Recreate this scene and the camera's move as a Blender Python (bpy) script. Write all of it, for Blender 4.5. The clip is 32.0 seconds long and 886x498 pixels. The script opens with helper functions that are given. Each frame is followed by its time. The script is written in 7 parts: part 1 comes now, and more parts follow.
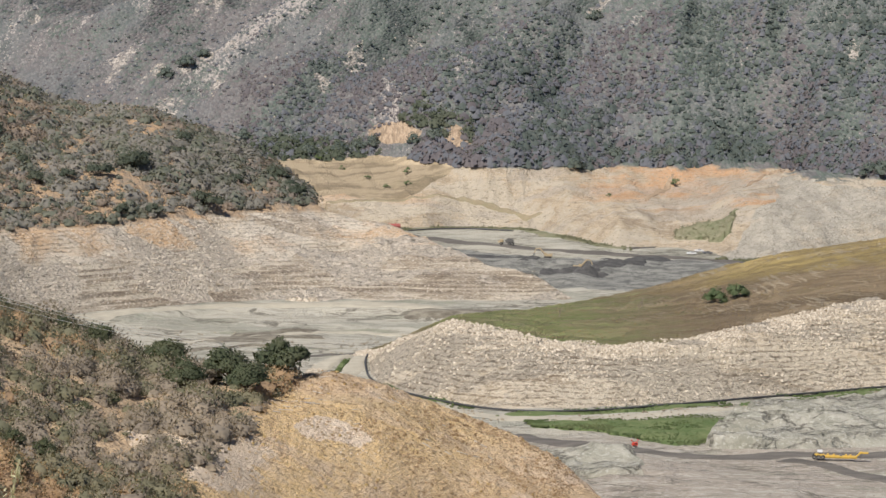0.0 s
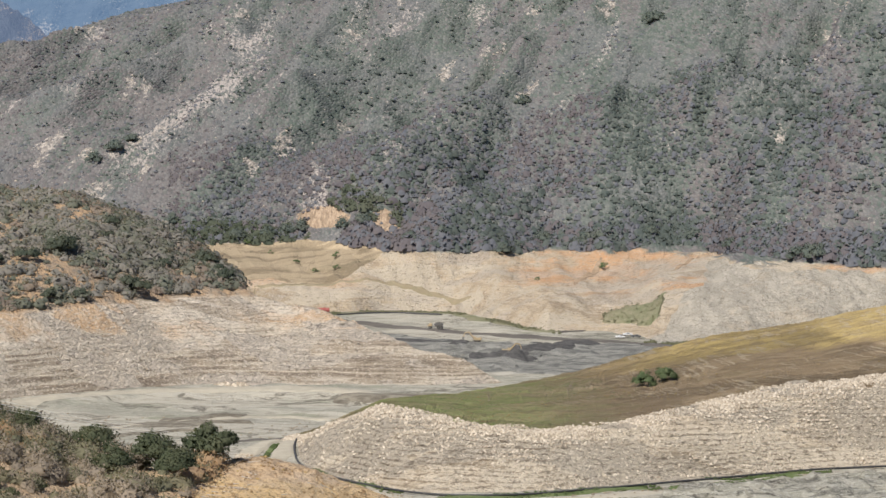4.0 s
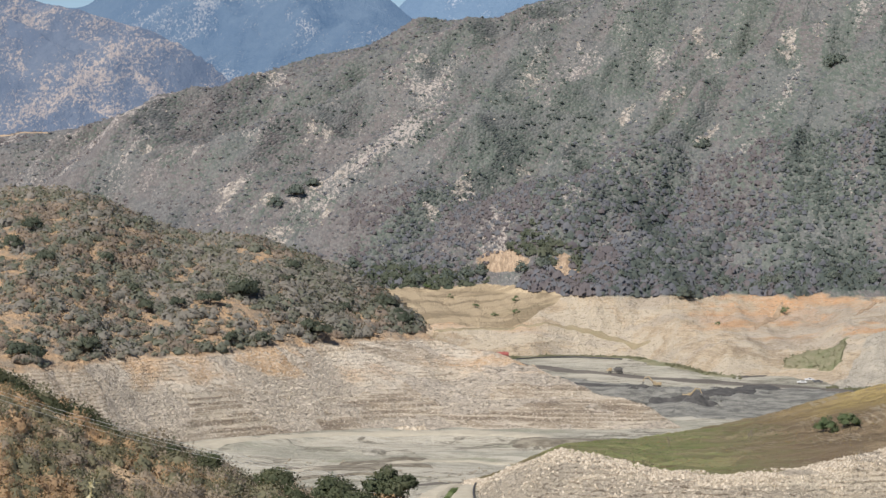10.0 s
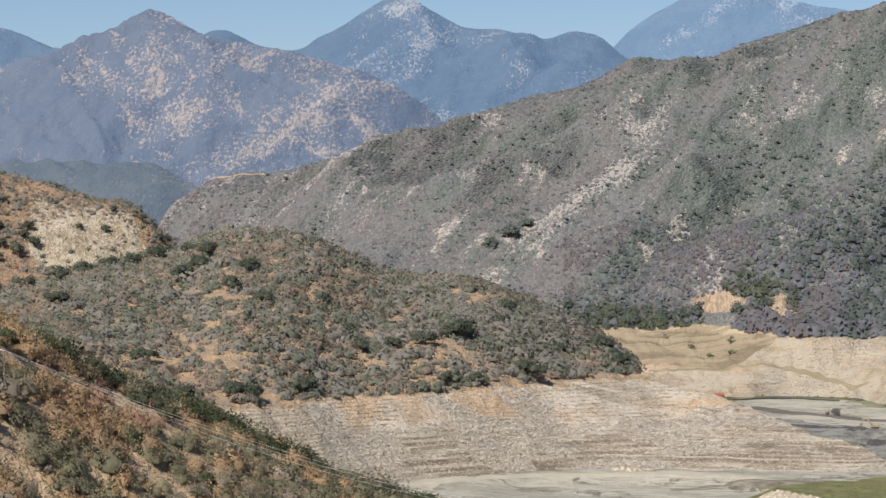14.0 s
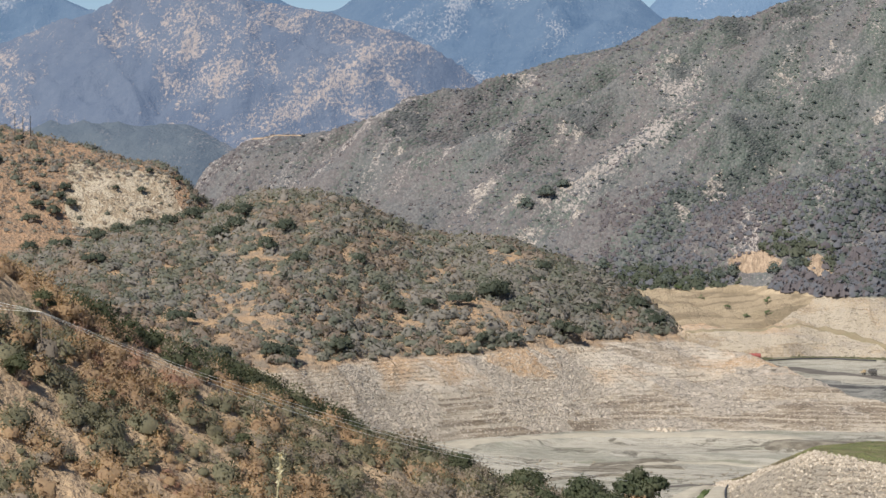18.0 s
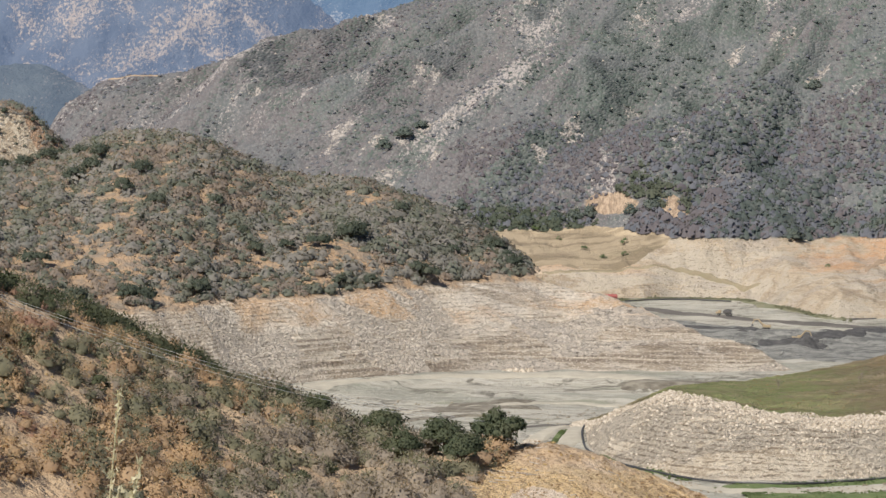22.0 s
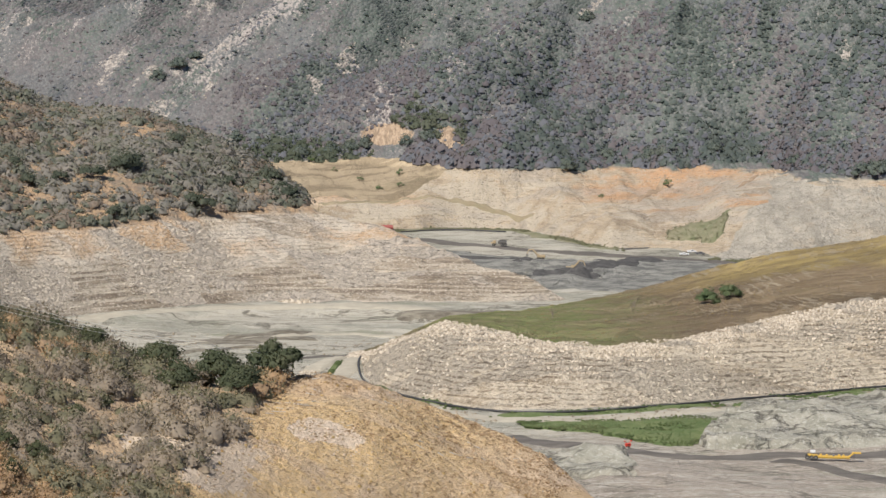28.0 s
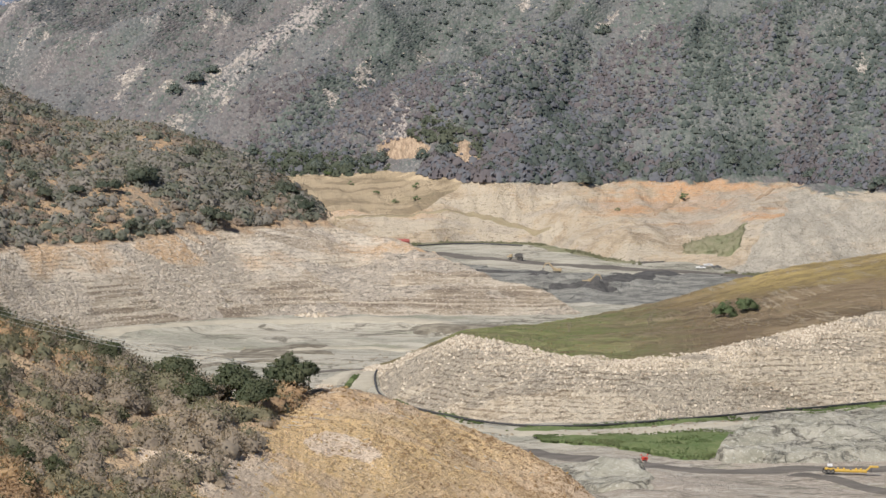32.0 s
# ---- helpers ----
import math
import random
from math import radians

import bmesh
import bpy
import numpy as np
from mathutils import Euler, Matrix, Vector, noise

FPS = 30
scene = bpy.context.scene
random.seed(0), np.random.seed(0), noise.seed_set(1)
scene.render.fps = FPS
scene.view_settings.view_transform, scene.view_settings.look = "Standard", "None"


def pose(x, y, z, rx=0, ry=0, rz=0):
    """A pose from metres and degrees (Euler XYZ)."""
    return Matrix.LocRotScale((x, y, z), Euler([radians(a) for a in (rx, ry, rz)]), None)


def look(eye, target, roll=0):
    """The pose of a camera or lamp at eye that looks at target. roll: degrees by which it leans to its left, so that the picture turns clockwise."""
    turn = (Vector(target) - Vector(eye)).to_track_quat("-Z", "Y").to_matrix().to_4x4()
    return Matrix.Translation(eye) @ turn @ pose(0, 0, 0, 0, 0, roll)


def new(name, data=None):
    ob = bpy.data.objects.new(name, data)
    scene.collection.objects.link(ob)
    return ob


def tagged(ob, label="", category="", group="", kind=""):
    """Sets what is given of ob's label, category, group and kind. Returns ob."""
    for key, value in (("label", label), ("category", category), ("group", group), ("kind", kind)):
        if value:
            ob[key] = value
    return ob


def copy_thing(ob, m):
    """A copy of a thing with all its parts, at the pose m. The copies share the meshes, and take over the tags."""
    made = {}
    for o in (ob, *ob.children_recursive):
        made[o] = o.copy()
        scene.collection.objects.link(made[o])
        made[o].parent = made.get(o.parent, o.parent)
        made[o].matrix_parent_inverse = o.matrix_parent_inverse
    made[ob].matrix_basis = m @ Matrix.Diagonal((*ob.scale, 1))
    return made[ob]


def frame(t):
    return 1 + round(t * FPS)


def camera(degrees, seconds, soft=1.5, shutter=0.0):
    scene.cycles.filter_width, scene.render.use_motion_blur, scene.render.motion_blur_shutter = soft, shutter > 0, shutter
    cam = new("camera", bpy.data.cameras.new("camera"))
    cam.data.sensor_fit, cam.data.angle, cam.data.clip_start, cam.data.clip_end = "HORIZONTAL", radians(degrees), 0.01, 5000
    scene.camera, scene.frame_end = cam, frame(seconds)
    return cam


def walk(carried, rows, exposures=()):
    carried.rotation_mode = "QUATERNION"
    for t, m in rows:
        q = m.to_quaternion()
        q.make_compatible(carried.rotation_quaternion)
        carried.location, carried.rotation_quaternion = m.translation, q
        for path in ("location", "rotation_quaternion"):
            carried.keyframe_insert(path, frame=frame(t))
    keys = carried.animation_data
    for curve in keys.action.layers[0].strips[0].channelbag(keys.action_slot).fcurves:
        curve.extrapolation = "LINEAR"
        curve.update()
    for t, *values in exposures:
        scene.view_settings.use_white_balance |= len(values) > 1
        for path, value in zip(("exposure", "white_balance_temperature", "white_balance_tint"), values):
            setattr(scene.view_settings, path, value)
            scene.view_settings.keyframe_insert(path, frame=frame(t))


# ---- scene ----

# ================= camera =================
EYE = 152.0                     # height of the roadside over the reservoir floor
WATER = 38.0                    # old high-water mark
cam = camera(19.76, 32.0)
# seconds, turn to the left, tilt up, lean (degrees)
TURNS_A = [(0, -0.051, -5.601, -0.31), (0.5, -0.101, -5.442, -0.18), (1, -0.191, -4.487, -0.17), (1.5, -0.315, -4.382, -0.2), (2, -0.496, -4.329, -0.23), (2.5, -0.731, -4.26, -0.26), (3, -1.035, -4.104, -0.26), (3.5, -1.37, -3.895, -0.29), (5.5, -2, -3.26, -0.33), (6, -1.937, -3.09, -0.33), (6.5, -1.731, -2.78, -0.31), (7, -1.403, -2.722, -0.3), (7.5, -1.08, -2.627, -0.27), (8, -0.791, -2.504, -0.25), (8.5, -0.389, -2.57, -0.23), (9, 0.32, -2.614, -0.2), (9.5, 1.431, -2.638, -0.16), (10, 2.401, -2.72, -0.12), (10.5, 3.177, -2.821, -0.08), (11, 3.752, -2.885, -0.04), (11.5, 4.212, -2.716, -0.02), (12, 4.697, -1.974, 0.01), (12.5, 5.373, -1.478, 0.04), (13, 6.341, -1.429, 0.06)]
TURNS_B = [(13.5, 6.793, -1.293, 0.08), (14, 7.234, -1.813, 0.09), (14.5, 7.405, -2.599, 0.07), (15, 7.545, -2.776, 0.08), (15.5, 7.773, -2.838, 0.12), (17.5, 8.059, -2.769, 0.19), (18, 8.05, -2.691, 0.24), (18.5, 8.095, -2.386, 0.26), (19, 8.202, -2.049, 0.25), (19.5, 8.362, -1.875, 0.25), (20, 8.476, -1.777, 0.26), (20.5, 8.458, -1.652, 0.24), (21, 7.106, -1.683, 0.17), (21.5, 5.995, -2.461, 0.1), (22, 4.851, -4.023, 0.05), (22.5, 3.281, -5.017, -0.01), (23, 2.378, -5.373, -0.05), (23.5, 2.071, -5.481, -0.08), (24, 1.841, -5.523, -0.14), (24.5, 1.626, -5.542, -0.19), (25, 1.372, -5.599, -0.19), (25.5, 1.035, -5.619, -0.18), (26, 0.719, -5.618, -0.19), (26.5, 0.451, -5.615, -0.2)]
TURNS_C = [(28.5, -0.291, -5.537, -0.15), (29, -0.295, -5.494, -0.14), (29.5, -0.266, -5.448, -0.2), (30, -0.235, -5.397, -0.21), (30.5, -0.144, -5.38, -0.12), (31, -0.057, -5.324, -0.08), (31.5, 0.061, -5.285, -0.09), (32, 0.158, -5.261, -0.09)]
SWAY = [(0, 0, 0), (8, 0, 0), (9.5, -0.058, 0.04), (10.5, -0.069, 0.014), (11.2, -0.054, 0.048), (14.2, -0.063, -0.012), (15, -0.055, -0.004), (15.5, -0.106, 0.032), (17.5, -0.104, 0.004), (18, 0.041, -0.017), (18.5, 0.115, 0.034), (19, 0.029, 0.019), (19.5, 0.094, 0.01), (20, 0.027, 0.002), (21, 0.062, -0.005), (21.4, 0.1, -0.011), (21.8, 0.053, -0.034), (22.2, 0.091, -0.016), (22.6, 0.116, -0.045), (23, 0.067, -0.017), (23.6, 0.09, 0), (25, 0.1, 0), (32, 0.1, 0)]    # seconds, metres to the side and up
SWAY_T, SWAY_X, SWAY_Z = zip(*SWAY)
path_rows = [(t, pose(float(np.interp(t, SWAY_T, SWAY_X)), 0, EYE + float(np.interp(t, SWAY_T, SWAY_Z)), 0, 0, yaw) @ pose(0, 0, 0, 90 + tilt) @ pose(0, 0, 0, 0, 0, -lean))
             for t, yaw, tilt, lean in TURNS_A + TURNS_B + TURNS_C]
walk(cam, path_rows, exposures=((0.0, 0.24), (32.0, 0.24)))

# ================= light =================
SUN_TO = Vector((-0.34, -0.50, 0.80)).normalized()
world = bpy.data.worlds.new("sky")
scene.world = world
world.use_nodes = True
wn = world.node_tree.nodes
sky = wn.new("ShaderNodeTexSky")
sky.sky_type = "NISHITA"
sky.sun_disc = False
sky.sun_elevation = math.asin(SUN_TO.z)
sky.sun_rotation = math.atan2(SUN_TO.x, SUN_TO.y)
sky.altitude = 500
sky.air_density, sky.dust_density, sky.ozone_density = 0.8, 0.3, 3.0
wn["Background"].inputs["Strength"].default_value = 0.10
tint = wn.new("ShaderNodeMix")
tint.data_type, tint.blend_type = "RGBA", "MULTIPLY"
tint.inputs[0].default_value, tint.inputs[7].default_value = 1.0, (0.66, 0.70, 0.79, 1)
world.node_tree.links.new(sky.outputs["Color"], tint.inputs[6])
world.node_tree.links.new(tint.outputs[2], wn["Background"].inputs["Color"])
sun_data = bpy.data.lights.new("sun", "SUN")
sun_data.energy, sun_data.angle, sun_data.color = 4.8, radians(0.5), (1.0, 0.945, 0.885)
sun = new("sun", sun_data)
sun.matrix_world = look(SUN_TO * 100, (0, 0, 0))


# ================= noise and terrain sums =================
def lattice(ix, iy, seed):
    h = (ix * 374761393 + iy * 668265263 + seed * 974711) & 0xFFFFFFFF
    h = ((h ^ (h >> 13)) * 1274126177) & 0xFFFFFFFF
    return ((h ^ (h >> 16)) & 0xFFFFFF) / float(0xFFFFFF)


def vnoise(x, y, seed=0):
    x, y = np.asarray(x, float), np.asarray(y, float)
    fx, fy = np.floor(x), np.floor(y)
    ix, iy = fx.astype(np.int64) + 100000, fy.astype(np.int64) + 100000
    u, v = x - fx, y - fy
    u, v = u * u * (3 - 2 * u), v * v * (3 - 2 * v)
    a, b = lattice(ix, iy, seed), lattice(ix + 1, iy, seed)
    c, d = lattice(ix, iy + 1, seed), lattice(ix + 1, iy + 1, seed)
    return (a + (b - a) * u) * (1 - v) + (c + (d - c) * u) * v - 0.5


def fbm(x, y, size, octaves=4, seed=0):
    out, amp = 0.0, 1.0
    for k in range(octaves):
        out = out + amp * vnoise(x / size, y / size, seed + 17 * k)
        size, amp = size / 2.03, amp * 0.52
    return out


def ridged(x, y, size, octaves=3, seed=0):
    out, amp = 0.0, 1.0
    for k in range(octaves):
        out = out + amp * (0.5 - 2 * np.abs(vnoise(x / size, y / size, seed + 31 * k)))
        size, amp = size / 2.1, amp * 0.5
    return out


def place(az, r):
    a = np.radians(az)
    return r * np.sin(a), r * np.cos(a)


class Hill:
    """Land between contour lines: rows of bearing (degrees), distance and height (metres), from the near foot to the far one."""

    def __init__(self, lines, relief, soften=0.12, crest=None, calm=190.0):
        self.lines, self.relief, self.soften, self.crest, self.calm = lines, relief, soften, crest, calm

    def contours(self, az):
        az = np.asarray(az, float)
        rs, zs = [], []
        offs = np.linspace(-2, 2, 9) * self.soften
        w = np.exp(-0.5 * np.linspace(-2, 2, 9) ** 2)
        w /= w.sum()
        for ln in self.lines:
            a, r, z = (np.array(c, float) for c in zip(*ln))
            rs.append(sum(k * np.interp(az + o, a, r) for k, o in zip(w, offs)))
            zs.append(sum(k * np.interp(az + o, a, z) for k, o in zip(w, offs)))
        for k in range(1, len(rs)):
            rs[k] = np.maximum(rs[k], rs[k - 1] + 0.5)
        return rs, zs

    def height(self, az, r):
        az, r = np.broadcast_arrays(np.asarray(az, float), np.asarray(r, float))
        rs, zs = self.contours(az)
        n = len(rs)
        sec = [(zs[k + 1] - zs[k]) / (rs[k + 1] - rs[k]) for k in range(n - 1)]
        m = [sec[0]]
        for k in range(1, n - 1):
            p = sec[k - 1] * sec[k]
            m.append(np.where(p > 0, 2 * p / np.where(np.abs(sec[k - 1] + sec[k]) < 1e-9, 1, sec[k - 1] + sec[k]), 0.0))
        m.append(sec[-1])
        out = np.where(r < rs[0], zs[0] - 0.5 * (rs[0] - r), zs[-1])
        for k in range(n - 1):
            h = rs[k + 1] - rs[k]
            s = (r - rs[k]) / h
            inside = (s >= 0) & (s <= 1)
            s = np.clip(s, 0, 1)
            val = ((1 + 2 * s) * (1 - s) ** 2 * zs[k] + s * (1 - s) ** 2 * h * m[k]
                   + s * s * (3 - 2 * s) * zs[k + 1] + s * s * (s - 1) * h * m[k + 1])
            out = np.where(inside, val, out)
        x, y = place(az, r)
        calm = 1.0 if self.crest is None else 1 - 0.85 * np.exp(-((r - rs[self.crest]) / self.calm) ** 2)
        return out + calm * self.relief(x, y, out)


def strand(z, x, y, step, depth):
    """Uneven wave-cut benches below the high-water mark."""
    ph = (z + 2.2 * fbm(x, y, 70, 3, 5)) / step + 0.5 * vnoise(x / 9, y / 9, 8)
    k = np.floor(ph)
    f = ph - k
    lift = lattice(k.astype(np.int64) + 500, 0 * k.astype(np.int64), 6)
    bench = (np.clip((f - 0.4) / 0.6, 0, 1) - f) * step * (0.25 + 1.2 * lift)
    return depth * bench * (z < WATER) * (z > 0.5) * np.clip(0.55 + 2.2 * fbm(x, y, 45, 2, 9), 0, 1.3)


def relief_near(x, y, z):
    return 2.6 * fbm(x, y, 45, 4, 1) + 1.5 * fbm(x, y, 9, 3, 2) + 0.8 * ridged(x, y, 4.5, 2, 4)


def relief_mid(x, y, z):
    up = np.clip((z - WATER + 4) / 15, 0, 1)
    low = np.clip(z / 6, 0, 1)
    gully = ridged(x * 0.8 + y * 0.2, y * 0.35, 55, 3, 3)
    return up * (5 * fbm(x, y, 90, 4, 11) + 3.0 * gully) + low * (1 - up) * (3.2 * gully + 2.6 * fbm(x * 0.6, y * 1.3, 12, 5, 12) + (2.4 + 1.6 * np.clip((-150 - x) / 60, 0, 1)) * ridged(x * 0.7, y * 1.2, 19, 4, 13)) + low * np.clip((x + 190) / 70, 0.12, 1) * np.clip(0.5 + 2.5 * fbm(x, y, 110, 2, 14), 0, 1) * strand(z, x, y, 2.3, 1.2)


def relief_terrace(x, y, z):
    return np.clip(z / 4, 0, 1) * (0.9 * fbm(x, y, 40, 3, 21) + 0.9 * fbm(x, y, 5, 3, 22) + strand(z, x, y, 1.7, 1.2))


def canyons(x, y):
    """Distance behind each of the two long canyons of the far mountainside, and where each runs."""
    az, r = np.degrees(np.arctan2(x, y)), np.hypot(x, y)
    a = r - np.interp(az, [-3.2, -2.7, -1.2, 0.1, 1.7, 3.4, 5.0, 6.5, 7.9], [1838, 1881, 1931, 1940, 1985, 2110, 2200, 2260, 2300]) + 30 * fbm(x, y, 90, 2, 36)
    b = r - np.interp(az, [-7.5, -5.8, -4.5, -2.6, -0.7, 1.2], [1996, 2019, 2045, 2130, 2145, 2170]) + 30 * fbm(x, y, 80, 2, 37)
    return (a, np.clip((az + 3.6) / 1.0, 0, 1) * np.clip((9.5 - az) / 2, 0, 1)), (b, np.clip((az + 8.6) / 1.2, 0, 1) * np.clip((1.8 - az) / 1.5, 0, 1))


def relief_far(x, y, z):
    up = np.clip((z - WATER) / 60, 0, 1)
    low = np.clip(z / 8, 0, 1) * (1 - up)
    u, v = x * 0.50 + y * 0.866, -x * 0.866 + y * 0.50
    spur = ridged(u * 0.36, v, 165, 4, 31)
    a, b = canyons(x, y)
    cut = a[1] * (11 * np.exp(-((a[0] + 75) / 55) ** 2) - 18 * np.exp(-(a[0] / 42) ** 2)) + b[1] * (5 * np.exp(-((b[0] + 60) / 40) ** 2) - 11 * np.exp(-(b[0] / 36) ** 2))
    p, q = x * 0.27 + y * 0.963, -x * 0.963 + y * 0.27
    rib = ridged(p * 0.22 + 9 * fbm(x, y, 90, 2, 48), q, 46, 3, 47)
    return up * (70 * spur + 11 * rib + 5 * fbm(x, y, 60, 4, 32) + cut) + low * (np.clip(0.25 + x / 90, 0.25, 1) * 9.0 * ridged(x, y * 0.35, 75, 4, 33) + 2.2 * ridged(x + 0.3 * y, y * 0.35, 20, 3, 38) + 1.2 * fbm(x, y, 9, 3, 34) + strand(z, x, y, 3.0, 0.3))


def relief_range(x, y, z):
    up = np.clip(z / 120, 0, 1.3)
    left = ridged((0.7 * x + 0.71 * y) * 0.35, -0.71 * x + 0.7 * y, 170, 4, 41)
    right = ridged((-0.7 * x + 0.71 * y) * 0.35, 0.71 * x + 0.7 * y, 190, 4, 44)
    return up * (85 * np.maximum(left, right) + 14 * ridged(x - 0.3 * y, y * 0.5, 85, 3, 43) + 7 * fbm(x, y, 50, 4, 42) - 22)


NEAR = Hill([
    [(-24, 430, 42), (-19, 430, 40), (-12, 430, 30), (-8, 470, 22), (-5, 520, 18), (-2.5, 600, 12), (0, 660, 1), (2.6, 690, -5), (4, 700, -9), (6, 700, -14)],
    [(-24, 520, 92), (-19, 540, 80), (-15, 560, 68), (-12, 570, 55), (-9, 570, 42), (-6.15, 600, 37), (-5, 650, 37.5), (-4, 690, 37), (-2.8, 715, 37.5), (-1.3, 715, 33),
     (0.6, 730, 22), (2.6, 725, 11), (3.64, 715, 2.5), (4.3, 710, -6), (6, 705, -14)],
    [(-24, 600, 150), (-19, 650, 124), (-18.1, 650, 118), (-15, 700, 95.5), (-12.2, 740, 78), (-10.06, 755, 62.4), (-8.79, 760, 55.7), (-7.64, 762, 49.7), (-6.89, 762, 44.1),
     (-4.86, 725, 41), (-3.84, 735, 41), (-2.81, 745, 41.3), (-2.3, 745, 42), (-1.27, 745, 37.6), (-0.24, 755, 30.5), (0.66, 760, 25.5), (1.57, 760, 20.2), (2.6, 750, 15.3),
     (3.64, 735, 7.4), (4.4, 722, -3), (6, 712, -14)],
    [(-24, 690, 110), (-18, 720, 86), (-12, 800, 45), (-7, 825, 22), (-4, 800, 22), (-2, 805, 20), (0.6, 805, 8), (3, 775, -4), (4.4, 740, -10), (6, 720, -16)],
    [(-24, 820, 20), (-18, 850, 10), (-12, 900, -2), (-7, 905, -6), (-2, 880, -6), (0.6, 850, -6), (3, 800, -10), (4.4, 760, -14), (6, 740, -18)],
], relief_near)

MID = Hill([
    [(-24, 960, -1), (-19, 1000, -1), (-15, 1080, -1), (-12.3, 1140, -1), (-8.8, 1224, -1), (-6.1, 1264, -1), (-3.6, 1290, -1), (-1.8, 1286, -1), (0, 1275, -1), (1.5, 1278, -1), (2.9, 1282, -2), (3.4, 1282, -3)],
    [(-24, 1020, 38), (-19, 1060, 38), (-15, 1130, 38), (-12.28, 1192, 38), (-11, 1219, 38), (-9.3, 1266, 38), (-8, 1278, 38), (-6.1, 1316, 38), (-4.2, 1366, 38), (-3, 1396, 37.5),
     (-2.3, 1372, 26), (-1, 1345, 20), (0, 1322, 14), (1, 1305, 9), (2, 1293, 5), (2.9, 1288, -1), (3.4, 1288, -3)],
    [(-24, 1380, 70), (-18.5, 1450, 76), (-16, 1500, 86), (-14.5, 1580, 92), (-13.14, 1640, 97.8), (-12.57, 1640, 106), (-11.81, 1620, 110), (-10.8, 1600, 108), (-9.91, 1580, 100), (-8.76, 1570, 89.5), (-7.74, 1560, 85),
     (-6.73, 1540, 85), (-5.71, 1520, 77), (-4.69, 1500, 66.5), (-4.06, 1480, 56), (-3.42, 1450, 49), (-3.05, 1408, 43), (-2.9, 1400, 36.5), (-2.3, 1390, 30.4), (-1.02, 1375, 28.1),
     (0, 1345, 20.4), (0.9, 1320, 14.1), (1.92, 1300, 10.5), (2.7, 1294, 3.1), (3.4, 1292, -3)],
    [(-24, 1520, 60), (-16, 1640, 70), (-12, 1760, 60), (-8, 1680, 40), (-5, 1620, 24), (-3.2, 1500, 14), (-1, 1430, 8), (1, 1370, 2), (2.7, 1310, -2), (3.4, 1300, -4)],
    [(-24, 1700, 20), (-12, 1900, 0), (-5, 1700, -3), (-3, 1560, -3), (0, 1470, -4), (3.4, 1330, -5)],
], relief_mid, 0.1)

KNOB = Hill([
    [(-25, 1440, 40), (-12, 1540, 40)],
    [(-25, 1560, 100), (-18, 1570, 92), (-15, 1590, 84), (-13.2, 1620, 70), (-12, 1640, 40)],
    [(-25, 1740, 172), (-18.07, 1720, 156.2), (-17.33, 1710, 151.2), (-16.21, 1700, 141.8), (-14.96, 1690, 132.3), (-14.21, 1680, 128.6), (-13.71, 1670, 115.7), (-13.08, 1660, 96.7), (-12.46, 1650, 60), (-12, 1650, 40)],
    [(-25, 1950, 60), (-12, 1800, 10)],
], lambda x, y, z: 3.0 * fbm(x, y, 60, 4, 51) + 1.6 * ridged(x, y * 0.4, 30, 3, 52))

TERRACE = Hill([
    [(-2.2, 1090, -2), (-1.75, 1086, -1), (-1.52, 1015, -1), (-1.01, 978, -1), (0.53, 951, -1), (1.56, 938, -1), (2.85, 944, -1), (4.13, 954, -1), (6.68, 973, -1), (8.57, 994, -1), (9.95, 1013, -1), (12, 1030, -1), (15, 1045, -1)],
    [(-2.2, 1092, -2), (-1.62, 1088, 0.1), (-1.4, 1058, 4.2), (-1.02, 1045, 9.7), (0.27, 1015, 22.6), (1.04, 1005, 21.7), (2.32, 995, 18), (3.86, 985, 17.2), (5.77, 1000, 18.7), (7.91, 1030, 23.5), (8.91, 1045, 27.5), (9.91, 1050, 28.5), (12, 1060, 32), (15, 1075, 36)],
    [(-2.2, 1094, -2), (-1.62, 1092, 0.3), (-1.02, 1085, 6.3), (0.27, 1090, 16), (0.91, 1110, 15.2), (1.9, 1145, 12.6), (2.82, 1180, 11), (4.1, 1210, 12.2), (5, 1224, 15.2), (6, 1240, 20.6), (7.88, 1255, 29.6), (9.8, 1260, 36.6), (11.76, 1260, 46), (15, 1255, 54)],
    [(-2.2, 1100, -3), (-1, 1112, 2), (1, 1160, 3), (4, 1270, 3), (8, 1330, 10), (15, 1330, 20)],
    [(-2.4, 1110, -4), (-1, 1140, -3), (1, 1190, -3), (4, 1310, -3), (8, 1400, -3), (15, 1430, -3)],
], relief_terrace, 0.08)

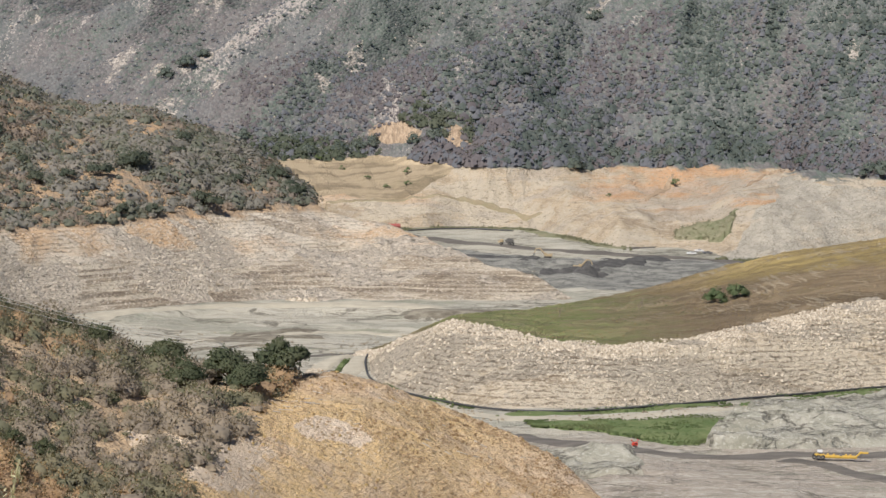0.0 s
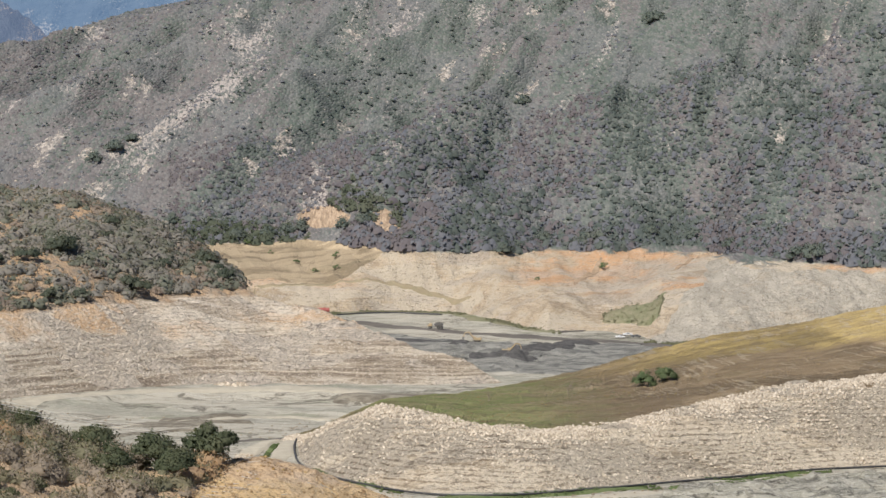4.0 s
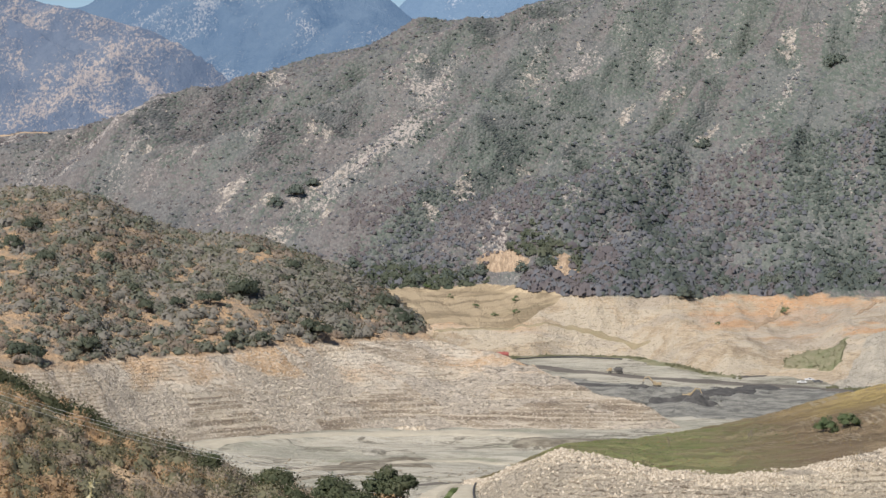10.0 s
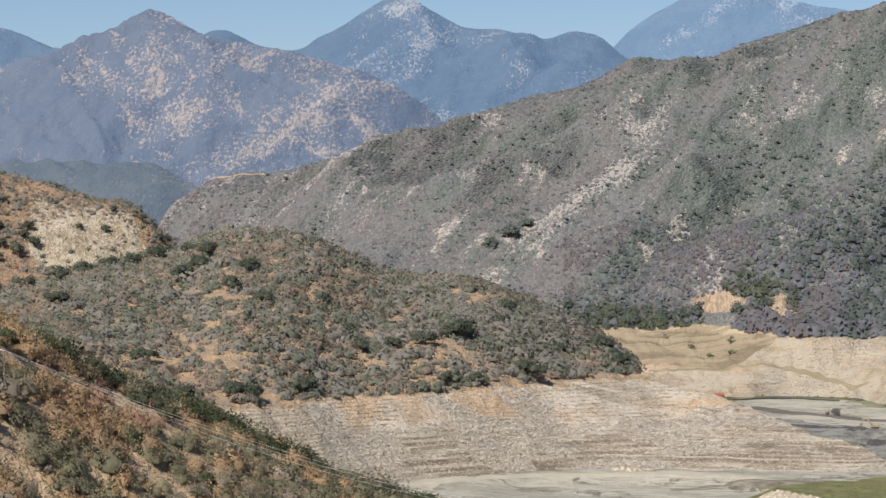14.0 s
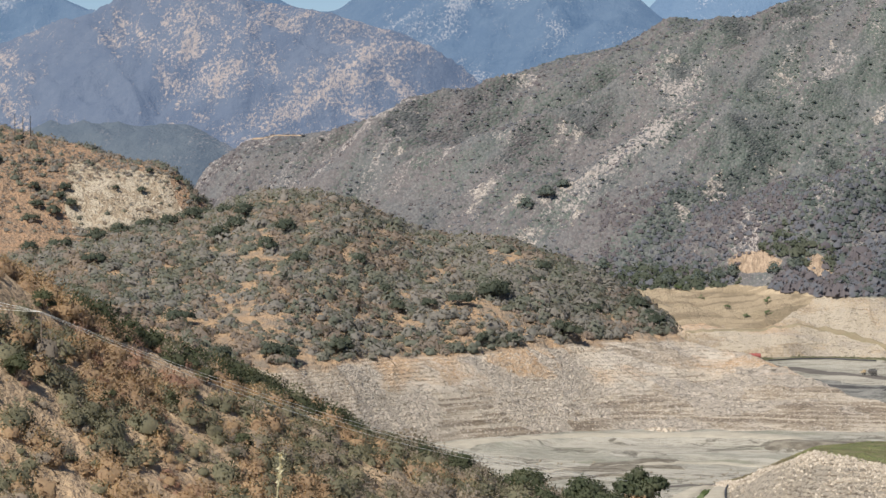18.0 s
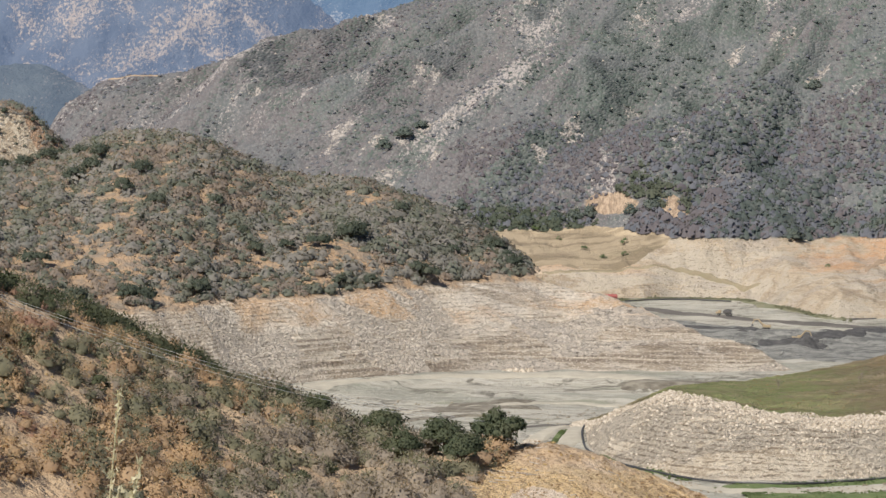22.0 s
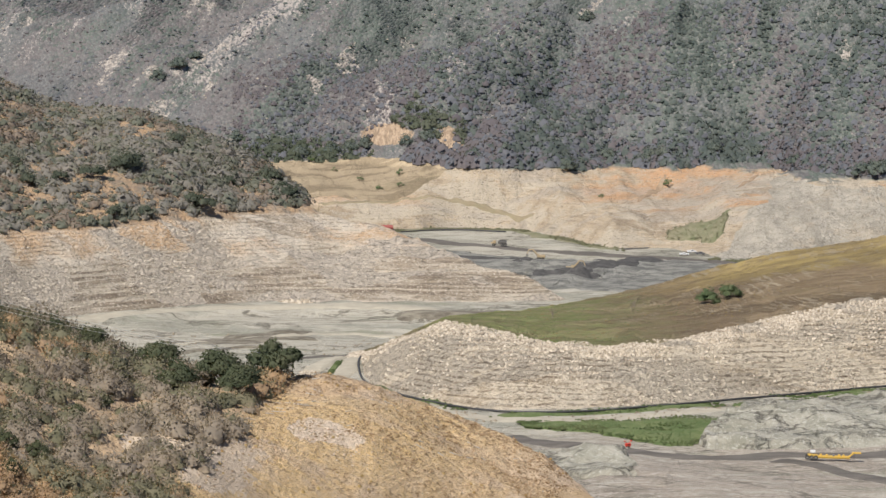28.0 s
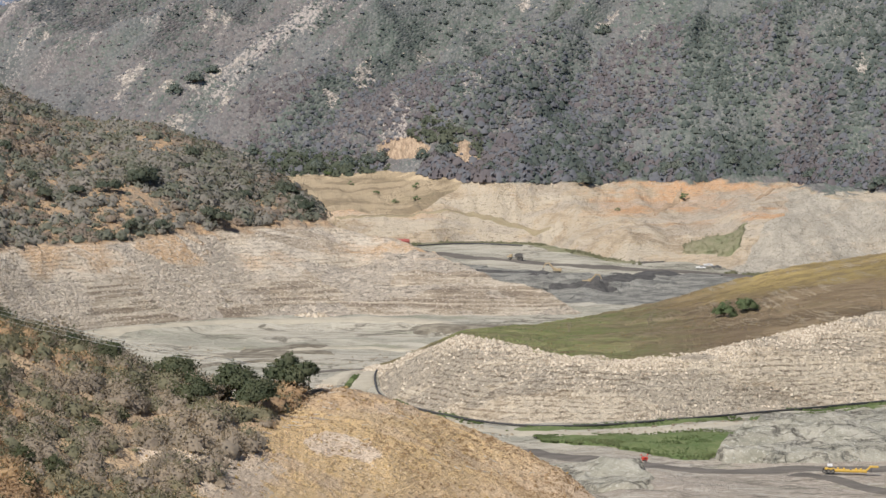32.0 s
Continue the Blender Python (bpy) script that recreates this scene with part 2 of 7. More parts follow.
FAR = Hill([
    [(-20, 1780, 0), (-3.8, 1735, 0), (-1.8, 1664, 0), (-0.77, 1660, 0), (0.25, 1685, 0), (1.91, 1682, 0), (2.81, 1615, 0), (3.96, 1560, 0), (5.23, 1575, 0), (6.5, 1512, 0), (7.88, 1506, 0), (9.88, 1543, 0), (11.77, 1590, 0), (15, 1600, 0)],
    [(-20, 1820, 15), (-4, 1740, 15), (-2.8, 1692, 14.6), (-1.8, 1692, 14.6), (-0.26, 1692, 14.2), (0.6, 1705, 14), (2, 1708, 16), (2.9, 1665, 17), (4, 1640, 18), (5.3, 1655, 16), (6.0, 1660, 18), (6.6, 1590, 19), (8, 1575, 19), (10, 1590, 19), (15, 1610, 18)],
    [(-20, 1900, 38), (-3.96, 1800, 36), (-2.8, 1800, 36), (-1.5, 1800, 37.5), (-0.14, 1755, 38), (1.01, 1730, 38), (2.79, 1746, 38), (4.06, 1775, 38), (5.33, 1752, 38), (7.0, 1778, 38), (7.7, 1765, 38), (8.35, 1688, 38), (9.85, 1652, 38), (11.75, 1640, 38), (15, 1640, 38)],
    [(-20, 1960, 42), (-17.5, 1945, 43), (-15, 1935, 45), (-12.5, 1930, 49), (-10, 1930, 56), (-7.5, 1930, 63), (-5, 1930, 70), (-2.5, 1930, 80), (0, 1930, 93), (2.5, 1930, 101), (5, 1930, 106), (7.5, 1930, 120), (10, 1930, 143), (12.5, 1930, 168), (15, 1930, 183)],
    [(-20, 2620, 77), (-13.9, 2620, 67), (-13.49, 2620, 94), (-13.23, 2620, 108), (-12.48, 2620, 133), (-11.85, 2620, 142.7), (-10.2, 2620, 151.3), (-8.55, 2620, 159.9), (-7.54, 2620, 180.3), (-6.77, 2620, 194.8),
     (-5.75, 2620, 209.3), (-4.23, 2620, 226.6), (-2.96, 2620, 255.5), (-1.19, 2620, 252.3), (-0.06, 2620, 275.1), (1.69, 2620, 306.2), (3.43, 2620, 324.2), (8, 2620, 369), (15, 2620, 417)],
    [(-20, 2900, 20), (-10, 2900, 40), (0, 2900, 120), (15, 2900, 220)],
], relief_far, 0.05, 4)

RANGES = [
    ("foothill", Hill([
        [(-22, 3150, 0), (-8, 3150, 0)],
        [(-22, 3400, 120), (-17.59, 3400, 133), (-16.84, 3400, 146), (-15.84, 3400, 152), (-14.59, 3400, 151), (-13.71, 3400, 141), (-12.82, 3400, 122), (-11, 3400, 80), (-8, 3400, 40)],
        [(-22, 3600, 20), (-8, 3600, 0)]], lambda x, y, z: 0.35 * relief_range(x, y, z))),
    ("first_range", Hill([
        [(-24, 3350, 10), (-4, 3350, 10)],
        [(-24, 3600, 130), (-15, 3600, 160), (-10, 3600, 150), (-7, 3600, 80), (-4, 3600, 30)],
        [(-24, 3900, 240), (-18.31, 3900, 275), (-17.07, 3900, 292), (-15.95, 3900, 333), (-14.82, 3900, 357), (-14.18, 3900, 378), (-13.81, 3900, 388), (-13.3, 3900, 372), (-12.67, 3900, 348), (-11.28, 3900, 331), (-10.14, 3900, 311),
         (-8.87, 3900, 291), (-7.86, 3900, 248), (-7.23, 3900, 213), (-6, 3900, 150), (-4, 3900, 60)],
        [(-24, 4050, 80), (-4, 4050, 20)]], relief_range, 0.05, 2, 120.0)),
    ("second_range", Hill([
        [(-24, 3950, 60), (3, 3950, 60)],
        [(-24, 4150, 230), (-8, 4150, 260), (-3, 4150, 230), (3, 4150, 160)],
        [(-24, 4400, 350), (-18.3, 4400, 378), (-17.19, 4400, 392), (-16.44, 4400, 376), (-15.82, 4400, 352), (-14, 4400, 330), (-12.93, 4400, 359), (-12.42, 4400, 383), (-12.04, 4400, 385), (-11.22, 4400, 356), (-10.27, 4400, 363),
         (-9.5, 4400, 402), (-8.55, 4400, 444), (-7.79, 4400, 436), (-6.84, 4400, 394), (-5.95, 4400, 394), (-4.93, 4400, 368), (-4.3, 4400, 382), (-3.67, 4400, 375), (-2.92, 4400, 331), (-2.04, 4400, 306), (3, 4400, 240)],
        [(-24, 4550, 150), (3, 4550, 80)]], relief_range, 0.05, 2, 120.0)),
    ("third_range", Hill([
        [(-8, 4420, 150), (8, 4420, 150)],
        [(-8, 4760, 220), (-4.4, 4760, 290), (-3.59, 4760, 361), (-3.09, 4760, 403), (-2.33, 4760, 440), (-1.44, 4760, 482), (-0.81, 4760, 493), (0.19, 4760, 465), (0.69, 4760, 461), (1.69, 4760, 443), (2.69, 4760, 421), (8, 4760, 330)],
        [(-8, 4900, 100), (8, 4900, 100)]], lambda x, y, z: 0.7 * relief_range(x, y, z), 0.05, 1, 120.0)),
]


def floor_height(x, y):
    """The drained reservoir floor with its channels, and the steep bank under the camera."""
    r = np.hypot(x, y)
    az = np.degrees(np.arctan2(x, y))
    up = np.clip((r - 1350) / 300, 0, 1) * 2.0
    flat = up + 2.0 * fbm(x, y, 70, 4, 61) + 0.8 * fbm(x, y, 12, 4, 62) + 0.9 * np.minimum(ridged(x * 0.5, y, 60, 2, 68), 0)
    pit = np.exp(-((r - 1430) / 60.0) ** 2) * np.exp(-((az - 3.2) / 2.2) ** 2)
    flat = flat + pit * (4.5 * ridged(x, y * 0.7, 45, 4, 63) + 2.6 * ridged(x, y, 15, 3, 59) - 1.0)
    knoll = np.exp(-((r - 800) / 18.0) ** 2) * np.exp(-((az - 4.6) / 1.3) ** 2)
    knoll = knoll + np.exp(-((r - 838) / 9.0) ** 2) * np.exp(-((az - 3.8) / 0.9) ** 2)
    flat = flat + knoll * 3.0 * (0.6 + ridged(x, y, 20, 4, 64))
    dune = np.exp(-((r - 905) / 28.0) ** 2) / (1 + np.exp(-(az - 7.0) * 2.5))
    flat = flat + dune * (2.5 + 2.0 * ridged(x, y, 30, 3, 65))
    rb = np.interp(az, [-9.5, -8.52, -6.76, -4.85, -2.81, -1.02, 0.2, 1.5], [1190, 1205, 1238, 1263, 1272, 1258, 1246, 1240]) - 13 + 16 * fbm(x, y, 28, 3, 69)
    cut = np.exp(-np.clip((az - 0.6) / 0.8, 0, 9) ** 2) * np.clip((az + 12) / 1.5, 0, 1) * np.clip((r - 1070) / 90, 0, 1)
    flat = flat - cut * (2.6 / (1 + np.exp(np.clip((r - rb) / 1.6, -30, 30))) + 1.3 / (1 + np.exp(np.clip((r - rb + 42 + 25 * fbm(x, y, 40, 3, 70)) / 1.2, -30, 30))))
    bank = np.where(r < 3, 150.4, 150.4 - 0.6 * (r - 3))
    behind = 0.5 - 0.5 * np.cos(np.radians(np.clip(np.abs(az) - 40, 0, 140) * 180 / 140))
    bank = np.maximum(bank + 0.4 * fbm(x, y, 4, 3, 66) * np.clip((r - 1) / 3, 0, 1), flat)
    hills = 150.4 + np.clip(r - 4, 0, 900) * 0.35 + np.clip(r / 200, 0, 1) * 40 * fbm(x, y, 300, 3, 67)
    return bank * (1 - behind) + behind * hills


# ================= materials =================
class Shade:
    """A small builder for node materials."""

    def __init__(self, name, rough=0.9, spec=0.25):
        self.m = bpy.data.materials.new(name)
        self.m.use_nodes = True
        self.t = self.m.node_tree
        self.b = self.t.nodes["Principled BSDF"]
        self.b.inputs["Roughness"].default_value = rough
        self.b.inputs["Specular IOR Level"].default_value = spec
        self.geo = self.t.nodes.new("ShaderNodeNewGeometry")
        self.pos = self.geo.outputs["Position"]

    def put(self, socket, v):
        if isinstance(v, bpy.types.NodeSocket):
            self.t.links.new(v, socket)
        elif isinstance(v, tuple) and len(v) == 3 and socket.type == "RGBA":
            socket.default_value = (*v, 1)
        else:
            socket.default_value = v

    def scaled(self, sx, sy, sz):
        n = self.t.nodes.new("ShaderNodeMapping")
        self.put(n.inputs["Vector"], self.pos)
        n.inputs["Scale"].default_value = (sx, sy, sz)
        return n.outputs["Vector"]

    def noise(self, scale, detail=3.0, rough=0.55, vec=None, warp=0.0):
        n = self.t.nodes.new("ShaderNodeTexNoise")
        self.put(n.inputs["Vector"], vec or self.pos)
        n.inputs["Scale"].default_value, n.inputs["Detail"].default_value = scale, detail
        n.inputs["Roughness"].default_value, n.inputs["Distortion"].default_value = rough, warp
        return n.outputs["Fac"]

    def blocks(self, scale, vec=None, jitter=1.0):
        """Broken rock: distance to the nearest joint and a random tone for each block."""
        n = self.t.nodes.new("ShaderNodeTexVoronoi")
        n.feature = "DISTANCE_TO_EDGE"
        m = self.t.nodes.new("ShaderNodeTexVoronoi")
        for q in (n, m):
            self.put(q.inputs["Vector"], vec or self.pos)
            q.inputs["Scale"].default_value, q.inputs["Randomness"].default_value = scale, jitter
        sep = self.t.nodes.new("ShaderNodeSeparateXYZ")
        self.put(sep.inputs[0], m.outputs["Color"])
        return n.outputs["Distance"], sep.outputs[0], m.outputs["Distance"], sep.outputs[1]

    def warped(self, vec, scale, amount):
        """The same place pushed about by a noise, for crooked outlines."""
        n = self.t.nodes.new("ShaderNodeTexNoise")
        self.put(n.inputs["Vector"], vec)
        n.inputs["Scale"].default_value, n.inputs["Detail"].default_value = scale, 4.0
        a = self.t.nodes.new("ShaderNodeVectorMath")
        a.operation = "MULTIPLY_ADD"
        self.put(a.inputs[0], n.outputs["Color"])
        a.inputs[1].default_value = (amount,) * 3
        self.put(a.inputs[2], vec)
        return a.outputs[0]

    def slanted(self, ax, az, along, across):
        """Coordinates that run down a slanting spur: long one way, short the other."""
        x, y, z = self.z()
        u = self.math("MULTIPLY", self.math("ADD", self.math("MULTIPLY", x, ax), self.math("MULTIPLY", z, az)), along)
        v = self.math("MULTIPLY", self.math("ADD", self.math("MULTIPLY", x, -az), self.math("MULTIPLY", z, ax)), across)
        n = self.t.nodes.new("ShaderNodeCombineXYZ")
        for k, q in enumerate((u, v, self.math("MULTIPLY", y, 0.5 * along))):
            self.put(n.inputs[k], q)
        return n.outputs[0]

    def belts(self, along, across):
        """Coordinates that follow the long spurs of the far mountainside."""
        x, y, z = self.z()
        u = self.math("ADD", self.math("MULTIPLY", x, 0.27 * along), self.math("MULTIPLY", y, 0.963 * along))
        v = self.math("ADD", self.math("MULTIPLY", x, -0.963 * across), self.math("MULTIPLY", y, 0.27 * across))
        n = self.t.nodes.new("ShaderNodeCombineXYZ")
        for k, q in enumerate((u, v, self.math("MULTIPLY", z, along))):
            self.put(n.inputs[k], q)
        return n.outputs[0]

    def math(self, op, a, b=0.0):
        n = self.t.nodes.new("ShaderNodeMath")
        n.operation = op
        self.put(n.inputs[0], a)
        self.put(n.inputs[1], b)
        return n.outputs[0]

    def span(self, v, lo, hi, a=0.0, b=1.0):
        n = self.t.nodes.new("ShaderNodeMapRange")
        for k, q in zip(range(5), (v, lo, hi, a, b)):
            self.put(n.inputs[k], q)
        return n.outputs[0]

    def mix(self, f, a, b, mode="MIX"):
        n = self.t.nodes.new("ShaderNodeMix")
        n.data_type, n.blend_type = "RGBA", mode
        self.put(n.inputs[0], f)
        self.put(n.inputs[6], a)
        self.put(n.inputs[7], b)
        return n.outputs[2]

    def ramp(self, f, *stops):
        n = self.t.nodes.new("ShaderNodeValToRGB")
        self.put(n.inputs[0], f)
        e = n.color_ramp.elements
        while len(e) < len(stops):
            e.new(0.5)
        for el, (p, c) in zip(e, stops):
            el.position, el.color = p, (*c, 1)
        return n.outputs[0]

    def z(self):
        n = self.t.nodes.new("ShaderNodeSeparateXYZ")
        self.put(n.inputs[0], self.pos)
        return n.outputs

    def done(self, color, bump=None, strength=0.4, distance=0.3):
        self.put(self.b.inputs["Base Color"], color)
        if bump is not None:
            n = self.t.nodes.new("ShaderNodeBump")
            n.inputs["Strength"].default_value, n.inputs["Distance"].default_value = strength, distance
            self.put(n.inputs["Height"], bump)
            self.t.links.new(n.outputs[0], self.b.inputs["Normal"])
        return self.m


def chaparral(s):
    """Close brush seen from far off: crowns of several kinds, shade painted into the gaps, pale rock showing between
    them.
    """
    v = s.warped(s.scaled(0.46, 0.05, 0.60), 1.2, 0.4)
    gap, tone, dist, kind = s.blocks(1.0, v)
    x = s.z()[0]
    n = s.t.nodes.new("ShaderNodeSeparateXYZ")
    s.put(n.inputs[0], s.geo.outputs["Normal"])
    aspect = s.math("ADD", s.math("MULTIPLY", n.outputs[0], -0.22), s.math("MULTIPLY", x, -0.0003))
    region = s.math("ADD", s.math("ADD", s.noise(1.0, 5, 0.6, s.belts(0.004, 0.017), 0.5), aspect), s.math("MULTIPLY", s.math("SUBTRACT", kind, 0.5), 0.25))
    c = s.mix(s.span(region, 0.44, 0.58), (0.100, 0.123, 0.098), (0.146, 0.129, 0.122))
    c = s.mix(s.span(s.noise(0.02, 4, 0.6, s.scaled(1, 0.5, 1)), 0.50, 0.60, 0.0, 0.7), c, (0.132, 0.137, 0.132))
    c = s.mix(s.span(tone, 0.3, 1.0, 0.0, 0.6), c, (0.200, 0.196, 0.180))
    c = s.mix(s.span(tone, 0.0, 0.3, 0.45, 0.0), c, (0.069, 0.083, 0.079))
    # Darkened cell edges paint the shade between crowns.
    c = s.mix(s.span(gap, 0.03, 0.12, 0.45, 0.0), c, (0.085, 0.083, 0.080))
    cluster = s.math("ADD", s.math("MULTIPLY", s.noise(1.0, 5, 0.65, s.belts(0.007, 0.02), 0.5), 0.75), s.math("ADD", s.span(x, -150.0, 250.0, 0.015, -0.012), s.math("MULTIPLY", aspect, 0.10)))
    bare = s.math("ADD", cluster, s.math("MULTIPLY", s.noise(0.42, 5, 0.8, s.scaled(1, 0.06, 1.1)), 0.8))
    c = s.mix(s.span(bare, 0.895, 0.925, 0.0, 0.85), c, s.mix(s.noise(0.8, 4, 0.7), (0.270, 0.235, 0.208), (0.470, 0.420, 0.369)))
    return c, s.math("ADD", s.math("MULTIPLY", dist, -0.3), 0.95)


def shore_material(name, soil_a, soil_b, tan_a, tan_b, grey, orange, orange_at, stone=(0.62, 0.55, 0.46), dark=(0.17, 0.135, 0.095), spots=(), scrub=(0.16, 0.14, 0.105), scrub_share=0.6, low_orange=WATER - 10, brushy=False, strata=0.0, rubble=0.5, overlays=(), scree_at=0.53, scree_share=0.75, bump=1.0, rows=0.0, speck=0.0):
    """Bare wave-washed bank under the high-water mark, dry soil with litter above it."""
    s = Shade(name)
    zz = s.z()[2]
    edge = s.math("ADD", zz, s.math("MULTIPLY", s.math("SUBTRACT", s.noise(0.045, 4), 0.5), 9.0))
    above = s.span(edge, WATER - 0.9, WATER + 0.9)
    flat = s.scaled(0.5, 1.2, 1.2)
    bands = s.noise(1.0, 4, 0.65, s.scaled(0.012, 0.012, 0.8), 0.3)
    bank = s.mix(s.span(bands, 0.44, 0.56), tan_a, tan_b)
    wash = s.noise(0.10, 5, 0.6, s.warped(s.scaled(1.0, 0.6, 0.12), 0.3, 1.4))
    bank = s.mix(s.span(wash, 0.50, 0.60, 0.0, 0.7), bank, grey)
    bank = s.mix(s.span(wash, 0.36, 0.45, 0.6, 0.0), bank, (tan_b[0] * 0.78, tan_b[1] * 0.76, tan_b[2] * 0.74))
    broad = s.noise(0.014, 6, 0.58, flat, 0.7)
    bank = s.mix(s.span(broad, 0.50, 0.53, 0.0, 0.8), bank, grey)
    bank = s.mix(s.span(s.noise(0.022, 6, 0.6, flat, 0.5), 0.40, 0.43, 0.75, 0.0), bank, (tan_b[0] * 0.76, tan_b[1] * 0.74, tan_b[2] * 0.72))
    hot = s.math("MULTIPLY", s.span(s.noise(0.014, 5, 0.6, flat), orange_at, orange_at + 0.06), s.span(zz, WATER - 26, WATER - 12))
    for az, r, size in spots:
        cx, cy = place(az, r)
        gap = s.t.nodes.new("ShaderNodeVectorMath")
        gap.operation = "DISTANCE"
        s.put(gap.inputs[0], s.scaled(1, 0.45, 0))
        gap.inputs[1].default_value = (float(cx), 0.45 * float(cy), 0)
        reach = s.math("ADD", gap.outputs["Value"], s.math("MULTIPLY", s.math("SUBTRACT", s.noise(0.05, 6, 0.62), 0.5), size * 4.0))
        hot = s.math("MAXIMUM", hot, s.math("MULTIPLY", s.span(reach, size * 1.0, size * 0.3), s.span(s.math("ADD", zz, s.math("MULTIPLY", broad, 16.0)), low_orange, low_orange + 7)))
    bank = s.mix(s.math("MULTIPLY", hot, s.span(s.noise(0.3, 5, 0.7), 0.35, 0.6, 1.0, 0.6)), bank, orange)
    if strata:
        low = s.span(s.math("ADD", zz, s.math("MULTIPLY", s.math("SUBTRACT", s.noise(0.016, 4, 0.55), 0.5), 60.0)), 20.0, 15.0, 0.0, strata)
        low = s.math("MULTIPLY", low, s.span(s.math("ADD", s.z()[0], s.math("MULTIPLY", s.noise(0.02, 4, 0.55), 160.0)), -120.0, -90.0, 0.25, 1.0))
        ledge = s.noise(1.0, 4, 0.6, s.scaled(0.016, 0.016, 0.62), 0.2)
        layer = s.ramp(ledge, (0.42, (0.21, 0.165, 0.12)), (0.46, (0.33, 0.27, 0.195)), (0.52, (0.40, 0.33, 0.245)), (0.56, (0.58, 0.505, 0.39)))
        bank = s.mix(low, bank, layer)
    wide = s.warped(s.scaled(0.75, 0.9, 1.25), 0.4, 2.6)
    joint, tone, _, _ = s.blocks(rubble, wide)
    small, tone2, _, _ = s.blocks(rubble * 2.7, wide)
    rock = s.mix(tone, (stone[0] * 0.72, stone[1] * 0.71, stone[2] * 0.69), stone)
    rock = s.mix(s.span(tone2, 0.0, 1.0, 0.0, 0.5), rock, (stone[0] * 0.85, stone[1] * 0.8, stone[2] * 0.74))
    torn = s.noise(0.35, 4, 0.6)
    rock = s.mix(s.math("MULTIPLY", s.span(joint, 0.02, 0.08, 0.85, 0.0), s.span(torn, 0.54, 0.64)), rock, dark)
    rock = s.mix(s.math("MULTIPLY", s.span(small, 0.03, 0.11, 0.6, 0.0), s.span(s.noise(0.6, 4, 0.65), 0.48, 0.62)), rock, dark)
    scree = s.span(s.noise(0.017, 6, 0.6, flat, 0.9), scree_at, scree_at + 0.02, 0.0, scree_share)
    bank = s.mix(scree, bank, rock)
    if rows:
        ph = s.math("ADD", s.math("MULTIPLY", zz, 1.0 / 1.7), s.math("MULTIPLY", s.noise(0.02, 5, 0.6), 3.2))
        row = s.math("ABSOLUTE", s.math("SUBTRACT", s.math("FRACT", ph), 0.5))
        zone = s.math("MULTIPLY", s.span(s.noise(0.25, 5, 0.75), 0.42, 0.56), s.span(s.noise(0.016, 5, 0.6, None, 0.6), 0.44, 0.54, 0.12, 1.0))
        if strata:
            zone = s.math("MULTIPLY", zone, s.math("SUBTRACT", 1.0, s.math("MULTIPLY", scree, 0.8)))
        # Dark rows along the benches put the shade between stone rows into the colour.
        bank = s.mix(s.math("MULTIPLY", s.span(row, 0.26, 0.40, 0.0, rows), zone), bank, (dark[0] * 1.25, dark[1] * 1.2, dark[2] * 1.1))
    bank = s.mix(s.span(s.noise(0.9, 4, 0.7), 0.55, 0.63, 0.0, 0.75), bank, stone)
    # Dark flecks in the ground colour, also standing in for shade among stones.
    bank = s.mix(s.span(s.noise(0.5, 5, 0.7, s.scaled(0.6, 1, 1.6)), 0.36 + speck, 0.42 + speck, 0.65, 0.0), bank, dark)
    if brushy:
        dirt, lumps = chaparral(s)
    else:
        dirt = s.mix(s.span(s.noise(0.10, 5, 0.65), 0.4, 0.62), soil_a, soil_b)
        dirt = s.mix(s.span(s.noise(0.35, 5, 0.75), 0.42, 0.58, scrub_share, 0.0), dirt, scrub)
        dirt = s.mix(s.span(s.noise(0.7, 6, 0.75), 0.53, 0.66, 0.0, 0.55), dirt, (0.40, 0.335, 0.24))
        lumps = s.math("ADD", s.noise(0.5, 4, 0.6), 0.3)
    h = s.math("ADD", s.math("ADD", s.noise(0.55, 6, 0.72), s.math("MULTIPLY", bands, 0.6)), s.math("MULTIPLY", s.math("MULTIPLY", s.span(joint, 0.0, 0.12, -0.5, 0.0), scree), 1.0))
    h = s.math("ADD", s.math("MULTIPLY", h, s.math("SUBTRACT", 1.0, above)), s.math("MULTIPLY", lumps, above))
    c = s.mix(above, bank, dirt)
    for word, tint, ragged in overlays:
        n = s.t.nodes.new("ShaderNodeAttribute")
        n.attribute_name = word
        edge = s.math("ADD", n.outputs["Fac"], s.math("MULTIPLY", s.math("SUBTRACT", s.noise(0.16, 7, 0.75), 0.5), ragged))
        c = s.mix(s.span(edge, 0.46, 0.54), c, tint(s))
    return s.done(c, h, bump, 2.6)


def clay_tint(s):
    c = s.mix(s.span(s.noise(0.25, 6, 0.75, s.scaled(1.5, 0.6, 0.6)), 0.42, 0.56), (0.27, 0.195, 0.13), (0.42, 0.315, 0.215))
    return s.mix(s.span(s.noise(0.35, 5, 0.7, s.scaled(1.6, 0.25, 0.25)), 0.42, 0.50, 0.7, 0.0), c, (0.20, 0.15, 0.10))


def outcrop_tint(s):
    return s.mix(s.span(s.noise(0.3, 7, 0.78, s.scaled(1, 0.6, 0.8)), 0.45, 0.55), (0.20, 0.18, 0.155), (0.43, 0.38, 0.32))


